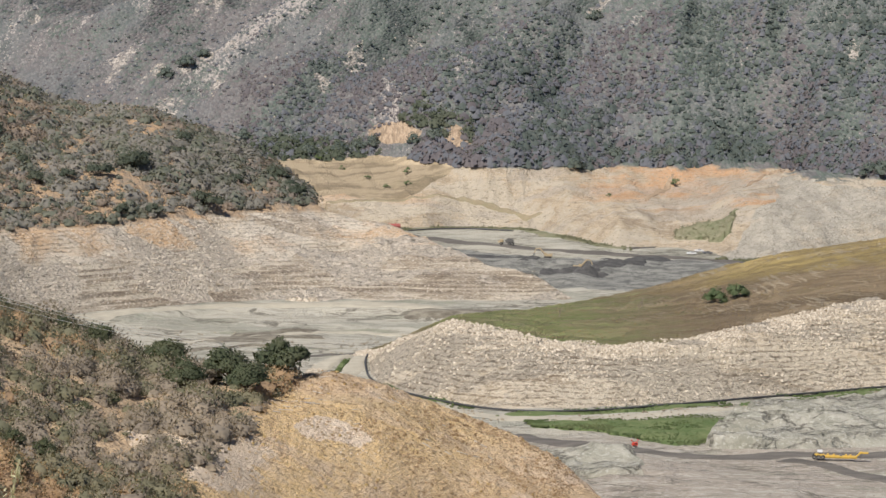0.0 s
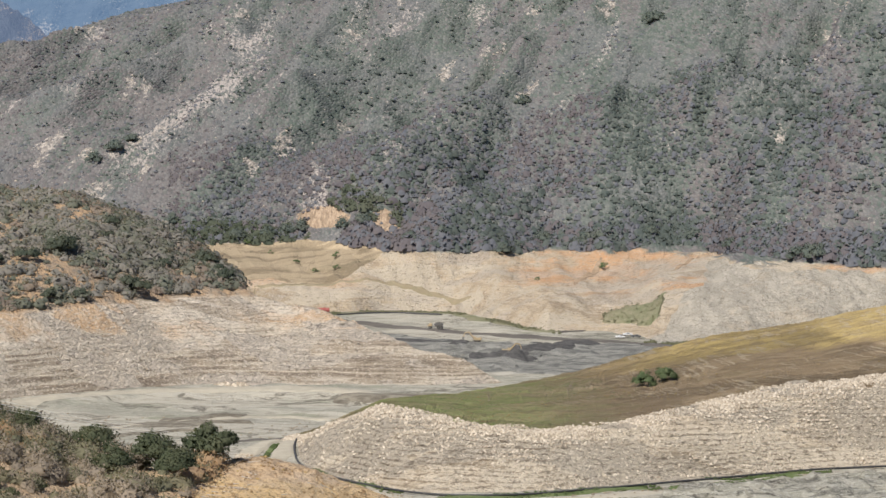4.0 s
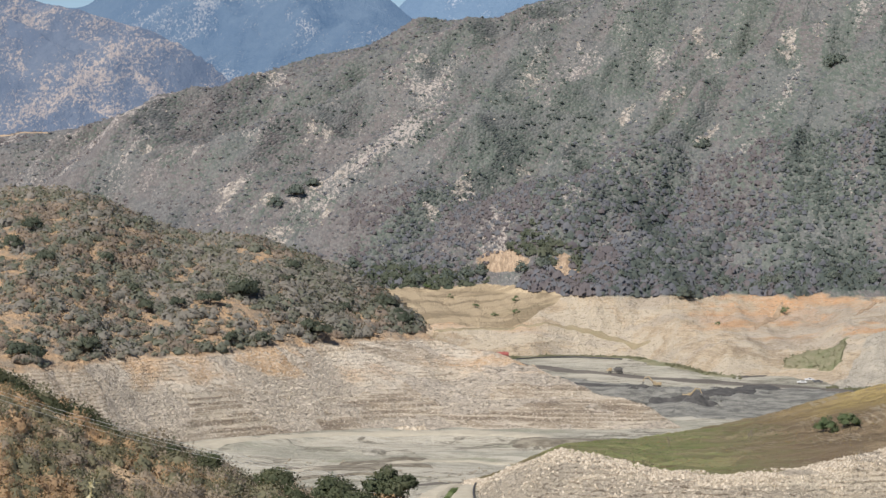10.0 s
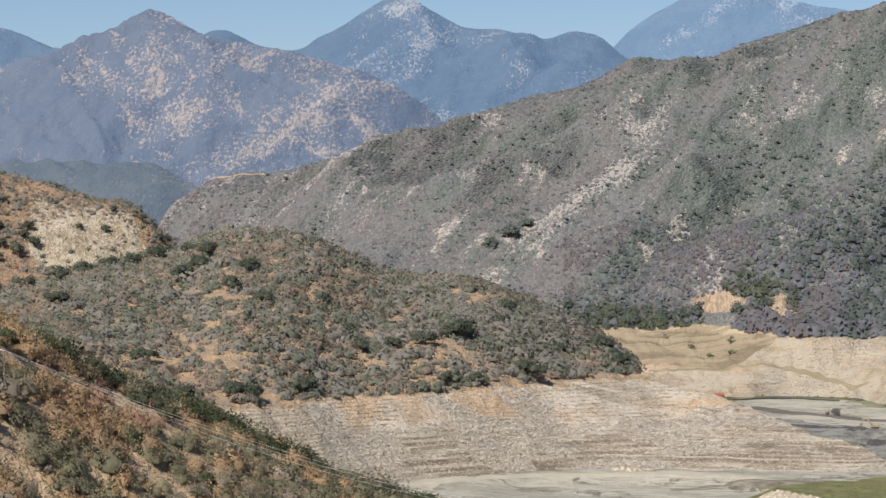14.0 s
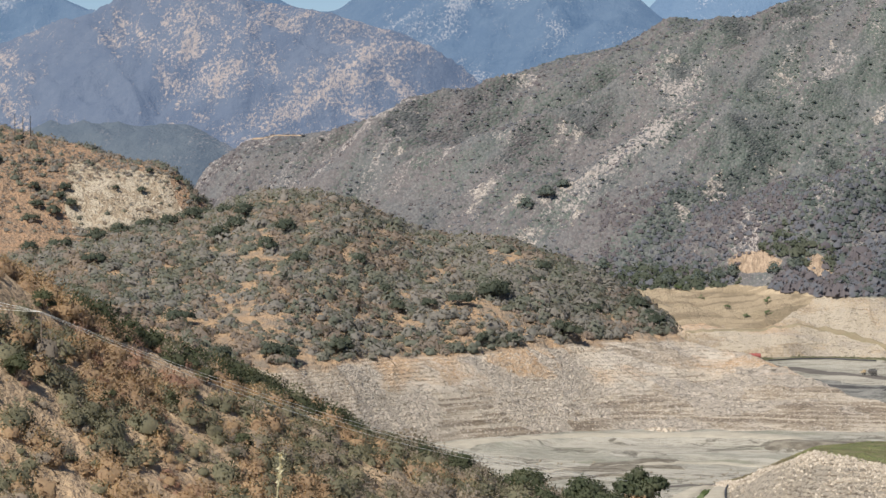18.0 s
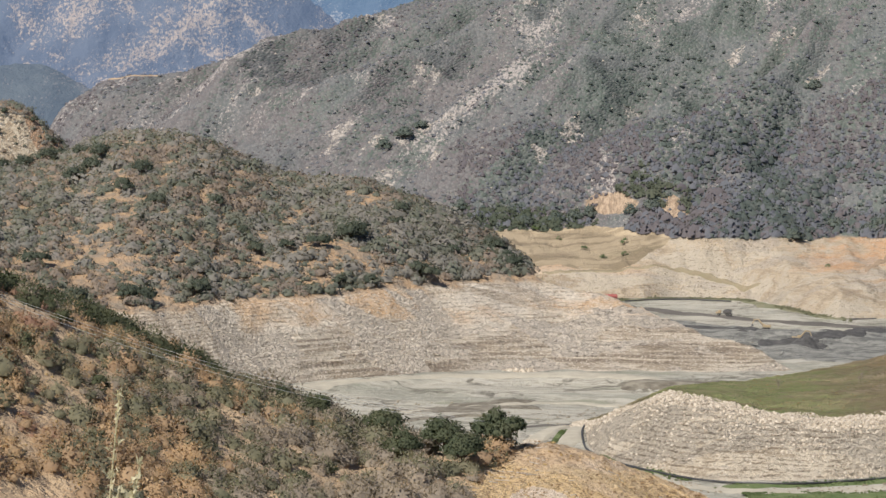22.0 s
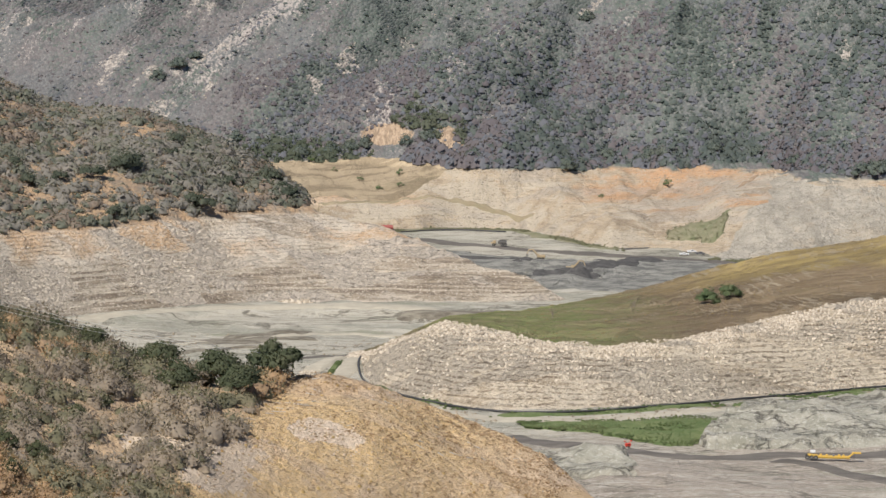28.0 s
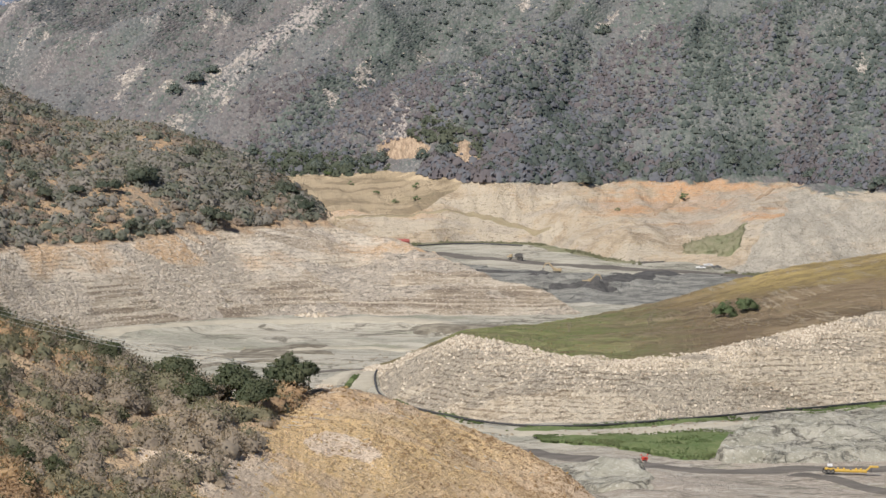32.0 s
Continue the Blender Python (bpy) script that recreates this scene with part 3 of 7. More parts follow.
def bluff_tint(s):
    c = s.mix(s.span(s.noise(0.05, 7, 0.72, s.scaled(1.4, 0.7, 0.7), 0.6), 0.43, 0.57), (0.43, 0.385, 0.305), (0.56, 0.505, 0.405))
    c = s.mix(s.span(s.noise(0.028, 5, 0.65), 0.53, 0.60, 0.0, 0.6), c, (0.54, 0.44, 0.31))
    joint, tone, _, _ = s.blocks(0.34, s.warped(s.scaled(1.2, 0.6, 0.8), 0.5, 2.2))
    c = s.mix(s.span(tone, 0.0, 1.0, 0.45, 0.0), c, (0.36, 0.33, 0.27))
    c = s.mix(s.math("MULTIPLY", s.span(joint, 0.02, 0.09, 0.8, 0.0), s.span(s.noise(0.2, 4, 0.65), 0.45, 0.58)), c, (0.22, 0.195, 0.15))
    c = s.mix(s.span(s.noise(0.8, 4, 0.7), 0.56, 0.64, 0.0, 0.6), c, (0.66, 0.60, 0.50))
    return s.mix(s.span(s.noise(0.6, 6, 0.75), 0.36, 0.44, 0.7, 0.0), c, (0.20, 0.18, 0.14))


def cut_tint(s):
    c = s.mix(s.span(s.noise(0.12, 7, 0.75, s.scaled(1, 1, 0.6)), 0.44, 0.56), (0.36, 0.285, 0.19), (0.52, 0.445, 0.325))
    return s.mix(s.span(s.noise(0.5, 6, 0.75), 0.36, 0.44, 0.7, 0.0), c, (0.22, 0.17, 0.11))


def meadow_tint(s):
    c = s.mix(s.span(s.noise(0.05, 7, 0.72, s.scaled(0.28, 1.5, 1)), 0.45, 0.53), (0.455, 0.36, 0.235), (0.28, 0.22, 0.14))
    c = s.mix(s.span(s.noise(0.03, 5, 0.7, s.scaled(0.5, 1.3, 1)), 0.56, 0.64, 0.0, 0.3), c, (0.25, 0.215, 0.125))
    return s.mix(s.span(s.noise(0.5, 4, 0.7), 0.48, 0.75, 0.0, 0.5), c, (0.44, 0.36, 0.235))


def grass_tint(s):
    x, y, z = s.z()
    edge = s.math("MULTIPLY", s.math("SUBTRACT", s.noise(0.03, 6, 0.7), 0.5), 110.0)
    along = s.math("ADD", x, edge)
    green = s.mix(s.span(s.noise(0.06, 5, 0.7), 0.4, 0.62), (0.235, 0.285, 0.092), (0.33, 0.315, 0.14))
    brown = s.mix(s.span(s.noise(0.05, 6, 0.7, s.scaled(0.5, 1.5, 1)), 0.40, 0.60), (0.25, 0.178, 0.104), (0.33, 0.245, 0.148))
    gold = s.mix(s.span(s.noise(0.05, 6, 0.7, s.scaled(0.6, 1.3, 1)), 0.42, 0.58), (0.50, 0.375, 0.145), (0.37, 0.275, 0.12))
    green = s.mix(s.span(s.math("ADD", x, s.math("MULTIPLY", edge, 0.2)), -6.0, 4.0, 0.75, 0.0), green, (0.27, 0.215, 0.12))
    c = s.mix(s.span(along, 50.0, 110.0), green, brown)
    bald = s.noise(0.09, 7, 0.75, s.scaled(0.45, 1.4, 1), 0.6)
    c = s.mix(s.span(bald, 0.54, 0.58, 0.0, 0.5), c, (0.36, 0.29, 0.175))
    c = s.mix(s.span(bald, 0.38, 0.43, 0.4, 0.0), c, (0.20, 0.175, 0.075))
    c = s.mix(s.span(s.noise(0.03, 6, 0.7, s.scaled(0.3, 1.6, 1), 0.5), 0.52, 0.60, 0.0, 0.6), c, (0.165, 0.118, 0.068))
    high = s.math("ADD", s.math("ADD", y, s.math("MULTIPLY", x, 0.4)), s.math("MULTIPLY", s.math("SUBTRACT", s.noise(0.05, 6, 0.7), 0.5), 70.0))
    c = s.mix(s.math("MULTIPLY", s.span(high, 1206.0, 1228.0), s.span(along, 95.0, 140.0)), c, gold)
    shore = s.math("MULTIPLY", s.span(s.noise(1.0, 3, 0.6, s.scaled(0.012, 0.012, 2.6), 0.2), 0.54, 0.57), s.span(s.noise(0.03, 5, 0.65, s.scaled(0.4, 1, 1)), 0.46, 0.56))
    c = s.mix(s.math("MULTIPLY", shore, s.span(along, 60.0, 130.0, 0.15, 0.9)), c, (0.47, 0.385, 0.265))
    c = s.mix(s.span(s.noise(0.12, 5, 0.7, s.scaled(0.4, 1.3, 1)), 0.40, 0.48, 0.5, 0.0), c, (0.19, 0.135, 0.075))
    return s.mix(s.span(s.noise(0.8, 5, 0.75), 0.46, 0.72, 0.0, 0.4), c, (0.33, 0.275, 0.16))


def pale_tint(s):
    c = s.mix(s.span(s.noise(0.4, 6, 0.75), 0.42, 0.56), (0.66, 0.52, 0.375), (0.78, 0.645, 0.49))
    return s.mix(s.span(s.noise(1.2, 5, 0.75), 0.36, 0.43, 0.6, 0.0), c, (0.28, 0.21, 0.14))


def ashen_tint(s):
    return s.mix(s.span(s.noise(0.5, 6, 0.75), 0.42, 0.56), (0.54, 0.425, 0.305), (0.66, 0.545, 0.41))


FAR_TINTS = (("meadow", meadow_tint, 0.7), ("bluff", bluff_tint, 0.8), ("outcrop", outcrop_tint, 2.0), ("clay", clay_tint, 0.6))


M_NEAR = shore_material("near_soil", (0.53, 0.38, 0.225), (0.43, 0.315, 0.20), (0.59, 0.42, 0.24), (0.64, 0.47, 0.28), (0.60, 0.465, 0.335), (0.69, 0.485, 0.23), 0.50, (0.66, 0.53, 0.36), (0.21, 0.13, 0.065), scrub=(0.26, 0.19, 0.125), scrub_share=0.45, overlays=(("pale", pale_tint, 0.9), ("ashen", ashen_tint, 1.2)), bump=0.9, scree_share=0.3, rubble=1.1, speck=0.03)
M_MID = shore_material("mid_bank", (0.50, 0.33, 0.185), (0.28, 0.225, 0.165), (0.63, 0.535, 0.405), (0.52, 0.43, 0.32), (0.69, 0.61, 0.49), (0.57, 0.375, 0.21), 0.56, (0.80, 0.71, 0.585), (0.13, 0.105, 0.075), strata=0.85, scrub_share=0.3, spots=((-6.25, 1308, 26), (-0.6, 1362, 40), (-9.2, 1262, 14)), scree_at=0.515, scree_share=0.9, rubble=0.55, rows=0.62, speck=0.015)
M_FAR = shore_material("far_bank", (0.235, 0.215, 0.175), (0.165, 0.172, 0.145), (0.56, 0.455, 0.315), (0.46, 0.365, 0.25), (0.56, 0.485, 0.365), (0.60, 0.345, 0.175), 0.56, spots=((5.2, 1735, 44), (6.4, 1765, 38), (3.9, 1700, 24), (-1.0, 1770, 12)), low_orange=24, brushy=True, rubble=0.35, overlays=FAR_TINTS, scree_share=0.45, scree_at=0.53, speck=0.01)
M_FACE = shore_material("terrace_bank", (0.36, 0.28, 0.18), (0.30, 0.24, 0.15), (0.69, 0.59, 0.44), (0.55, 0.455, 0.325), (0.64, 0.555, 0.42), (0.58, 0.45, 0.295), 0.58, (0.78, 0.69, 0.55), (0.15, 0.115, 0.078), overlays=(("grass", grass_tint, 1.0),), scree_share=0.65, scree_at=0.46, rubble=0.9, rows=0.85, speck=0.035)
M_KNOB = shore_material("knob_soil", (0.47, 0.29, 0.165), (0.36, 0.235, 0.145), (0.4, 0.34, 0.25), (0.36, 0.3, 0.22), (0.4, 0.37, 0.3), (0.47, 0.31, 0.17), 0.55, overlays=(("cut", cut_tint, 0.9),))


def floor_material():
    s = Shade("silt")
    broad = s.noise(0.012, 5, 0.6, None, 0.4)
    streak = s.noise(0.06, 6, 0.7, s.scaled(0.6, 1.3, 1.0), 0.6)
    c = s.mix(s.span(s.noise(0.02, 8, 0.7, s.scaled(0.45, 1.4, 1), 0.7), 0.45, 0.53), (0.305, 0.297, 0.235), (0.43, 0.40, 0.32))
    warm = s.mix(s.span(broad, 0.40, 0.60), (0.31, 0.265, 0.21), (0.39, 0.34, 0.275))
    c = s.mix(s.span(s.math("ADD", s.z()[1], s.math("MULTIPLY", s.noise(0.02, 4), 60.0)), 880.0, 930.0), warm, c)
    c = s.mix(s.span(streak, 0.55, 0.58, 0.0, 0.35), c, (0.22, 0.205, 0.16))
    c = s.mix(s.span(s.noise(0.03, 5, 0.65, s.scaled(0.6, 1.3, 1)), 0.57, 0.66, 0.0, 0.6), c, (0.22, 0.235, 0.15))
    c = s.mix(s.span(s.noise(0.045, 5, 0.7, s.scaled(0.5, 1.5, 1), 0.8), 0.57, 0.60, 0.0, 0.8), c, (0.45, 0.42, 0.34))
    c = s.mix(s.span(s.noise(0.5, 6, 0.75, s.scaled(0.6, 1.3, 1)), 0.53, 0.62, 0.0, 0.5), c, (0.46, 0.43, 0.36))
    c = s.mix(s.span(s.noise(0.22, 6, 0.75, s.scaled(0.5, 1.4, 1)), 0.36, 0.42, 0.55, 0.0), c, (0.19, 0.17, 0.13))
    c = s.mix(s.span(s.noise(0.16, 7, 0.78, s.scaled(0.35, 1.7, 1), 0.5), 0.53, 0.57, 0.0, 0.55), c, (0.215, 0.195, 0.15))
    c = s.mix(s.span(s.noise(0.11, 7, 0.78, s.scaled(0.4, 1.6, 1), 0.7), 0.55, 0.58, 0.0, 0.6), c, (0.48, 0.45, 0.375))
    line = s.math("ABSOLUTE", s.math("SUBTRACT", s.noise(0.022, 7, 0.62, s.scaled(0.75, 1.2, 1), 0.5), 0.5))
    c = s.mix(s.math("MULTIPLY", s.span(line, 0.006, 0.016, 0.9, 0.0), s.span(s.noise(0.02, 3), 0.42, 0.52)), c, (0.16, 0.145, 0.11))
    near = s.span(s.z()[1], 905.0, 860.0)
    c = s.mix(s.math("MULTIPLY", near, s.span(s.noise(0.5, 5, 0.75, s.scaled(0.7, 1.3, 1)), 0.52, 0.60, 0.0, 0.7)), c, (0.50, 0.45, 0.385))
    c = s.mix(s.math("MULTIPLY", near, s.span(s.noise(0.28, 6, 0.75, s.scaled(0.6, 1.4, 1), 0.6), 0.40, 0.45, 0.75, 0.0)), c, (0.185, 0.16, 0.125))
    return s.done(c, s.math("ADD", s.noise(0.25, 8, 0.75), s.span(line, 0.0, 0.02, -0.4, 0.0)), 0.8, 2.0)


def grass_material(name, a, b, c, size=0.02):
    s = Shade(name, 0.95)
    x = s.z()[0]
    k = s.mix(s.span(s.noise(size, 4, 0.6), 0.4, 0.6), a, b)
    k = s.mix(s.span(s.noise(0.4, 4, 0.7), 0.45, 0.75, 0.0, 0.7), k, c)
    return s.done(k, s.noise(0.9, 4, 0.7), 0.7, 0.8)


M_SILT = floor_material()


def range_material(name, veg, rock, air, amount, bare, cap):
    """Distant range, with the haze of miles of bright air painted on as blue glow."""
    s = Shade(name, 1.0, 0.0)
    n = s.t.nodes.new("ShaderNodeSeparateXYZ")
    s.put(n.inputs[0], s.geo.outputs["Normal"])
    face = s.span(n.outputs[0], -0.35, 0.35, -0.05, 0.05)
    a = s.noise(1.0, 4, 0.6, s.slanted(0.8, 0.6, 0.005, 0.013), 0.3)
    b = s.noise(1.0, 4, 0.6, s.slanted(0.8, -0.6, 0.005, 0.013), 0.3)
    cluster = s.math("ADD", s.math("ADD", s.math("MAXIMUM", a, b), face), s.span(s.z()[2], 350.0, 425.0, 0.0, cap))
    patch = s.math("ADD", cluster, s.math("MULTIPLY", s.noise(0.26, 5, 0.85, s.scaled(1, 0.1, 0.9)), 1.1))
    # Darker bluish vegetation patches, which also stand in for cloud shadows.
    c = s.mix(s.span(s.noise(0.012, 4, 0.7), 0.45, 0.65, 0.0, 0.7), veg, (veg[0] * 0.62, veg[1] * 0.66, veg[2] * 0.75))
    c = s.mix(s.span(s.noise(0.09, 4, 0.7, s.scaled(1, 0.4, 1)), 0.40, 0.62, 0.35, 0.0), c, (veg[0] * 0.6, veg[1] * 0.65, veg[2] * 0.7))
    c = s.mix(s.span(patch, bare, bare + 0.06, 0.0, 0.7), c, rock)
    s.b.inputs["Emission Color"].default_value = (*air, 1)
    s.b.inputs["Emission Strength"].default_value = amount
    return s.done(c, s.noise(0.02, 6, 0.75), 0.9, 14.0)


def leaf_material(name, a, b, c, size=0.16):
    s = Shade(name, 0.75, 0.2)
    k = s.mix(s.span(s.noise(size, 2, 0.5), 0.38, 0.62), a, b)
    k = s.mix(s.span(s.noise(size * 0.35, 3, 0.6), 0.48, 0.68), k, c)
    k = s.mix(s.math("MULTIPLY", s.geo.outputs["Random Per Island"], 0.4), k, (c[0] * 1.2, c[1] * 1.2, c[2] * 1.12))
    leaf = s.t.nodes.new("ShaderNodeBsdfTranslucent")
    s.put(leaf.inputs["Color"], s.mix(1.0, k, (1.0, 1.0, 0.8), "MULTIPLY"))
    both = s.t.nodes.new("ShaderNodeMixShader")
    both.inputs[0].default_value = 0.45
    s.t.links.new(s.b.outputs[0], both.inputs[1])
    s.t.links.new(leaf.outputs[0], both.inputs[2])
    s.t.links.new(both.outputs[0], s.t.nodes["Material Output"].inputs["Surface"])
    return s.done(k)


# ================= mesh helpers =================
def mesh_object(name, verts, faces, mats, index=None, smooth=True, parent=None, normals=None):
    """verts (n, 3), faces (m, 3 or 4)."""
    verts, faces = np.asarray(verts, np.float32), np.asarray(faces, np.int32)
    me = bpy.data.meshes.new(name)
    k = faces.shape[1]
    me.vertices.add(len(verts))
    me.vertices.foreach_set("co", verts.ravel())
    me.loops.add(faces.size)
    me.loops.foreach_set("vertex_index", faces.ravel())
    me.polygons.add(len(faces))
    me.polygons.foreach_set("loop_start", np.arange(0, faces.size, k, dtype=np.int32))
    if index is not None:
        me.polygons.foreach_set("material_index", np.asarray(index, np.int32))
    me.polygons.foreach_set("use_smooth", np.full(len(faces), smooth))
    for m in (mats if isinstance(mats, (list, tuple)) else [mats]):
        me.materials.append(m)
    me.update(calc_edges=True)
    me.validate()
    if normals is not None:
        me.normals_split_custom_set_from_vertices(np.asarray(normals, np.float32))
    ob = new(name, me)
    ob.parent = parent
    return ob


def grid_faces(rows, cols, wrap=False):
    i = np.arange(rows * cols, dtype=np.int32).reshape(rows, cols)
    if wrap:
        i = np.concatenate([i, i[:, :1]], 1)
    return np.stack([i[:-1, :-1], i[:-1, 1:], i[1:, 1:], i[1:, :-1]], -1).reshape(-1, 4)


def hill_object(name, hill, az0, az1, cols, bands, mats, chooser=None):
    az = np.linspace(az0, az1, cols)
    rs, _ = hill.contours(az)
    rr = []
    for k, n in enumerate(bands):
        s = np.arange(n) / n
        rr.append(rs[k][None] + (rs[k + 1] - rs[k])[None] * s[:, None])
    rr.append(rs[len(bands)][None])
    rr = np.concatenate(rr)
    A = np.broadcast_to(az, rr.shape)
    z = hill.height(A, rr)
    x, y = place(A, rr)
    f = grid_faces(*rr.shape)
    ob = mesh_object(name, np.stack([x, y, z], -1).reshape(-1, 3), f, mats)
    if chooser:
        for word, values in chooser(A, rr, x, y, z, rs).items():
            ob.data.attributes.new(word, "FLOAT", "POINT").data.foreach_set("value", np.clip(values, 0, 1).astype(np.float32).ravel())
    return ob


# ================= land =================
def build_ground():
    fine = np.arange(-19.0, 14.01, 0.21)
    wide = np.arange(14.5, 340.9, 3.0)
    az = np.concatenate([fine, wide])
    r = np.concatenate([[0.0, 0.6, 1.2, 1.8, 2.4], np.linspace(3, 280, 26), np.linspace(300, 740, 16), np.linspace(745, 1060, 120), np.linspace(1064, 1360, 80),
                        np.linspace(1363, 1760, 100), np.linspace(1800, 3000, 24), np.linspace(3100, 4950, 18)])
    R, A = np.meshgrid(r, az, indexing="ij")
    x, y = place(A, R)
    ob = mesh_object("ground", np.stack([x, y, floor_height(x, y)], -1).reshape(-1, 3), grid_faces(len(r), len(az), True), M_SILT)
    return tagged(ob, "drained reservoir floor of pale grey-green silt with channels", "ground", kind="structure")


build_ground()
def spur_patch(A, R, x, y, z, rs):
    d = ((A + 2.4) / 0.75) ** 2 + ((R - 698 - 6 * (A + 2.4)) / 9.0) ** 2 + 1.5 * fbm(x, y, 12, 4, 58)
    e = ((A + 5.2) / 1.5) ** 2 + ((R - 640) / 26.0) ** 2 + 1.6 * fbm(x, y, 14, 4, 57)
    return {"pale": np.clip(1 - 0.5 * d, 0, 1), "ashen": np.clip(1 - 0.5 * e, 0, 1)}


tagged(hill_object("hillside_near", NEAR, -22, 5.5, 560, (30, 70, 10, 6), [M_NEAR], spur_patch), "dry orange hillside with a bare eroded spur", "hillside", kind="structure")
tagged(hill_object("hillside_middle", MID, -20, 3.3, 560, (100, 36, 8, 3), [M_MID]), "brushy hill above a pale bare reservoir bank", "hillside", kind="structure")
def cut_slope(A, R, x, y, z, rs):
    top = np.interp(A, [-16.6, -16.2, -14.5, -13.6], [122, 130, 118, 100])
    soft = lambda d, w: np.clip(0.5 + d / w, 0, 1)
    return {"cut": soft(A + 16.5 - 0.5 * fbm(x, y, 25, 3, 74), 0.5) * soft(-13.8 + 0.6 * fbm(x, y, 25, 3, 75) - A, 0.5) * soft(top + 24 * fbm(x, y, 30, 4, 76) - z, 9) * soft(z - 90, 6)}


tagged(hill_object("hillside_knob", KNOB, -24, -12, 260, (20, 70, 6), [M_KNOB], cut_slope), "dry rocky knob with a pale cut slope", "hillside", kind="structure")


def terrace_top(A, R, x, y, z, rs):
    return {"grass": np.clip(0.5 + (R - (rs[1] + 6 + 22 * fbm(x, y, 30, 3, 71))) / 9, 0, 1)}


tagged(hill_object("terrace", TERRACE, -2.3, 14, 560, (80, 60, 8, 4), [M_FACE], terrace_top), "grassy terrace above a stony banded bank", "terrace", kind="structure")


# bearings and distances of the pale rock outcrops on the far mountainside
OUTCROPS = [(-0.72, 2002, 13), (-1.67, 1937, 16), (-1.99, 1926, 8), (-4.71, 1978, 13), (-5.21, 1970, 11), (-5.72, 1951, 9), (-7.22, 1986, 15), (-6.47, 1950, 10), (-7.48, 1961, 10), (3.45, 1984, 16),
            (-4.97, 1927, 9), (-5.47, 1911, 9), (-2.69, 1896, 8), (-6.1, 1898, 12), (5.41, 2082, 24), (3.77, 2171, 14), (2.75, 2099, 14), (1.61, 2100, 14), (0.47, 2187, 10)]
OUTCROPS += [(-0.36, 2157, 10), (-5.28, 2084, 18), (-6.33, 2360, 16), (3.13, 2199, 12), (10.68, 2003, 22), (11.48, 1702, 14), (-2.95, 2183, 10), (1.7, 2085, 16), (-9.19, 2100, 10), (-10.96, 2592, 12), (9.2, 1803, 10)]


def outcrop_at(x, y):
    out = np.zeros_like(x)
    for a, r, w in OUTCROPS:
        cx, cy = place(a, r)
        u, v = (x - cx) * 0.9 + (y - cy) * 0.2, (y - cy) - 0.6 * (x - cx)
        out = np.maximum(out, np.exp(-(u / (0.9 * w)) ** 2 - (v / (1.0 * w)) ** 2))
    return np.clip(out * (0.62 + 1.6 * fbm(x, y * 0.4 - x * 0.5, 13, 4, 79)), 0, 0.54)


def scarp_at(x, y):
    """Raw clay landslip faces at the foot of the far mountainside."""
    out = np.zeros_like(x)
    for a, d, w, h, shear in ((-1.06, 1815, 19, 11, 0.9), (0.31, 1784, 11, 14, 0.4)):
        cx, cy = place(a, d)
        out = np.maximum(out, np.clip(1.0 - 0.5 * (((x - cx) / w) ** 2 + ((y - cy + shear * (x - cx)) / h) ** 2 + 0.6 * fbm(x, y, 9, 3, 77)), 0, 1))
    return out


def meadow_top(A, R, x, y, z, rs):
    soft = lambda d, w: np.clip(0.5 + d / w, 0, 1)
    return {"meadow": soft(-0.2 + 1.6 * fbm(x, y, 50, 4, 72) - A, 0.3) * soft(R - (rs[1] + 8 + 25 * fbm(x, y, 40, 3, 73)), 10) * soft(rs[2] + 4 - R, 8),
            "bluff": soft(A - (6.42 + 1.38 * np.clip(z / 38, 0, 1) + 0.5 * fbm(x, y, 25, 3, 78)), 0.2) * soft(36.4 + 5 * fbm(x, y, 18, 3, 80) - z, 2.5),
            "outcrop": outcrop_at(x, y) * soft(z - WATER - 8, 4),
            "clay": scarp_at(x, y)}


tagged(hill_object("hillside_far", FAR, -18, 14, 600, (34, 34, 26, 96, 4), [M_FAR], meadow_top), "tall brush-covered mountainside above a tan bank", "mountainside", kind="structure")
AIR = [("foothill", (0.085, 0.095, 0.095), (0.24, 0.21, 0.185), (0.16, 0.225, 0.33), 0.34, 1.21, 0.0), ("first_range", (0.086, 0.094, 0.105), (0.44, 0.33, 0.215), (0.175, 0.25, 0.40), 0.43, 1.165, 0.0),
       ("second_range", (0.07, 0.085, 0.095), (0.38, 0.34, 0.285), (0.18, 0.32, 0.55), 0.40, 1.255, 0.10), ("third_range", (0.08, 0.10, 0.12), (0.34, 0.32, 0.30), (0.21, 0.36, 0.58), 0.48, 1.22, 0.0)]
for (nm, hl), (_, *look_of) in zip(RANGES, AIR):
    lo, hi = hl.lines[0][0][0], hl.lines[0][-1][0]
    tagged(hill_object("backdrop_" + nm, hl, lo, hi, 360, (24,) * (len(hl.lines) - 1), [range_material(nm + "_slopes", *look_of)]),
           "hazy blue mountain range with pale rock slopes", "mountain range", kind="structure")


# ================= brush =================
def ball(sub):
    bm = bmesh.new()
    bmesh.ops.create_icosphere(bm, subdivisions=sub, radius=1.0)
    v = np.array([q.co[:] for q in bm.verts])
    f = np.array([[q.index for q in p.verts] for p in bm.faces])
    bm.free()
    return v, f


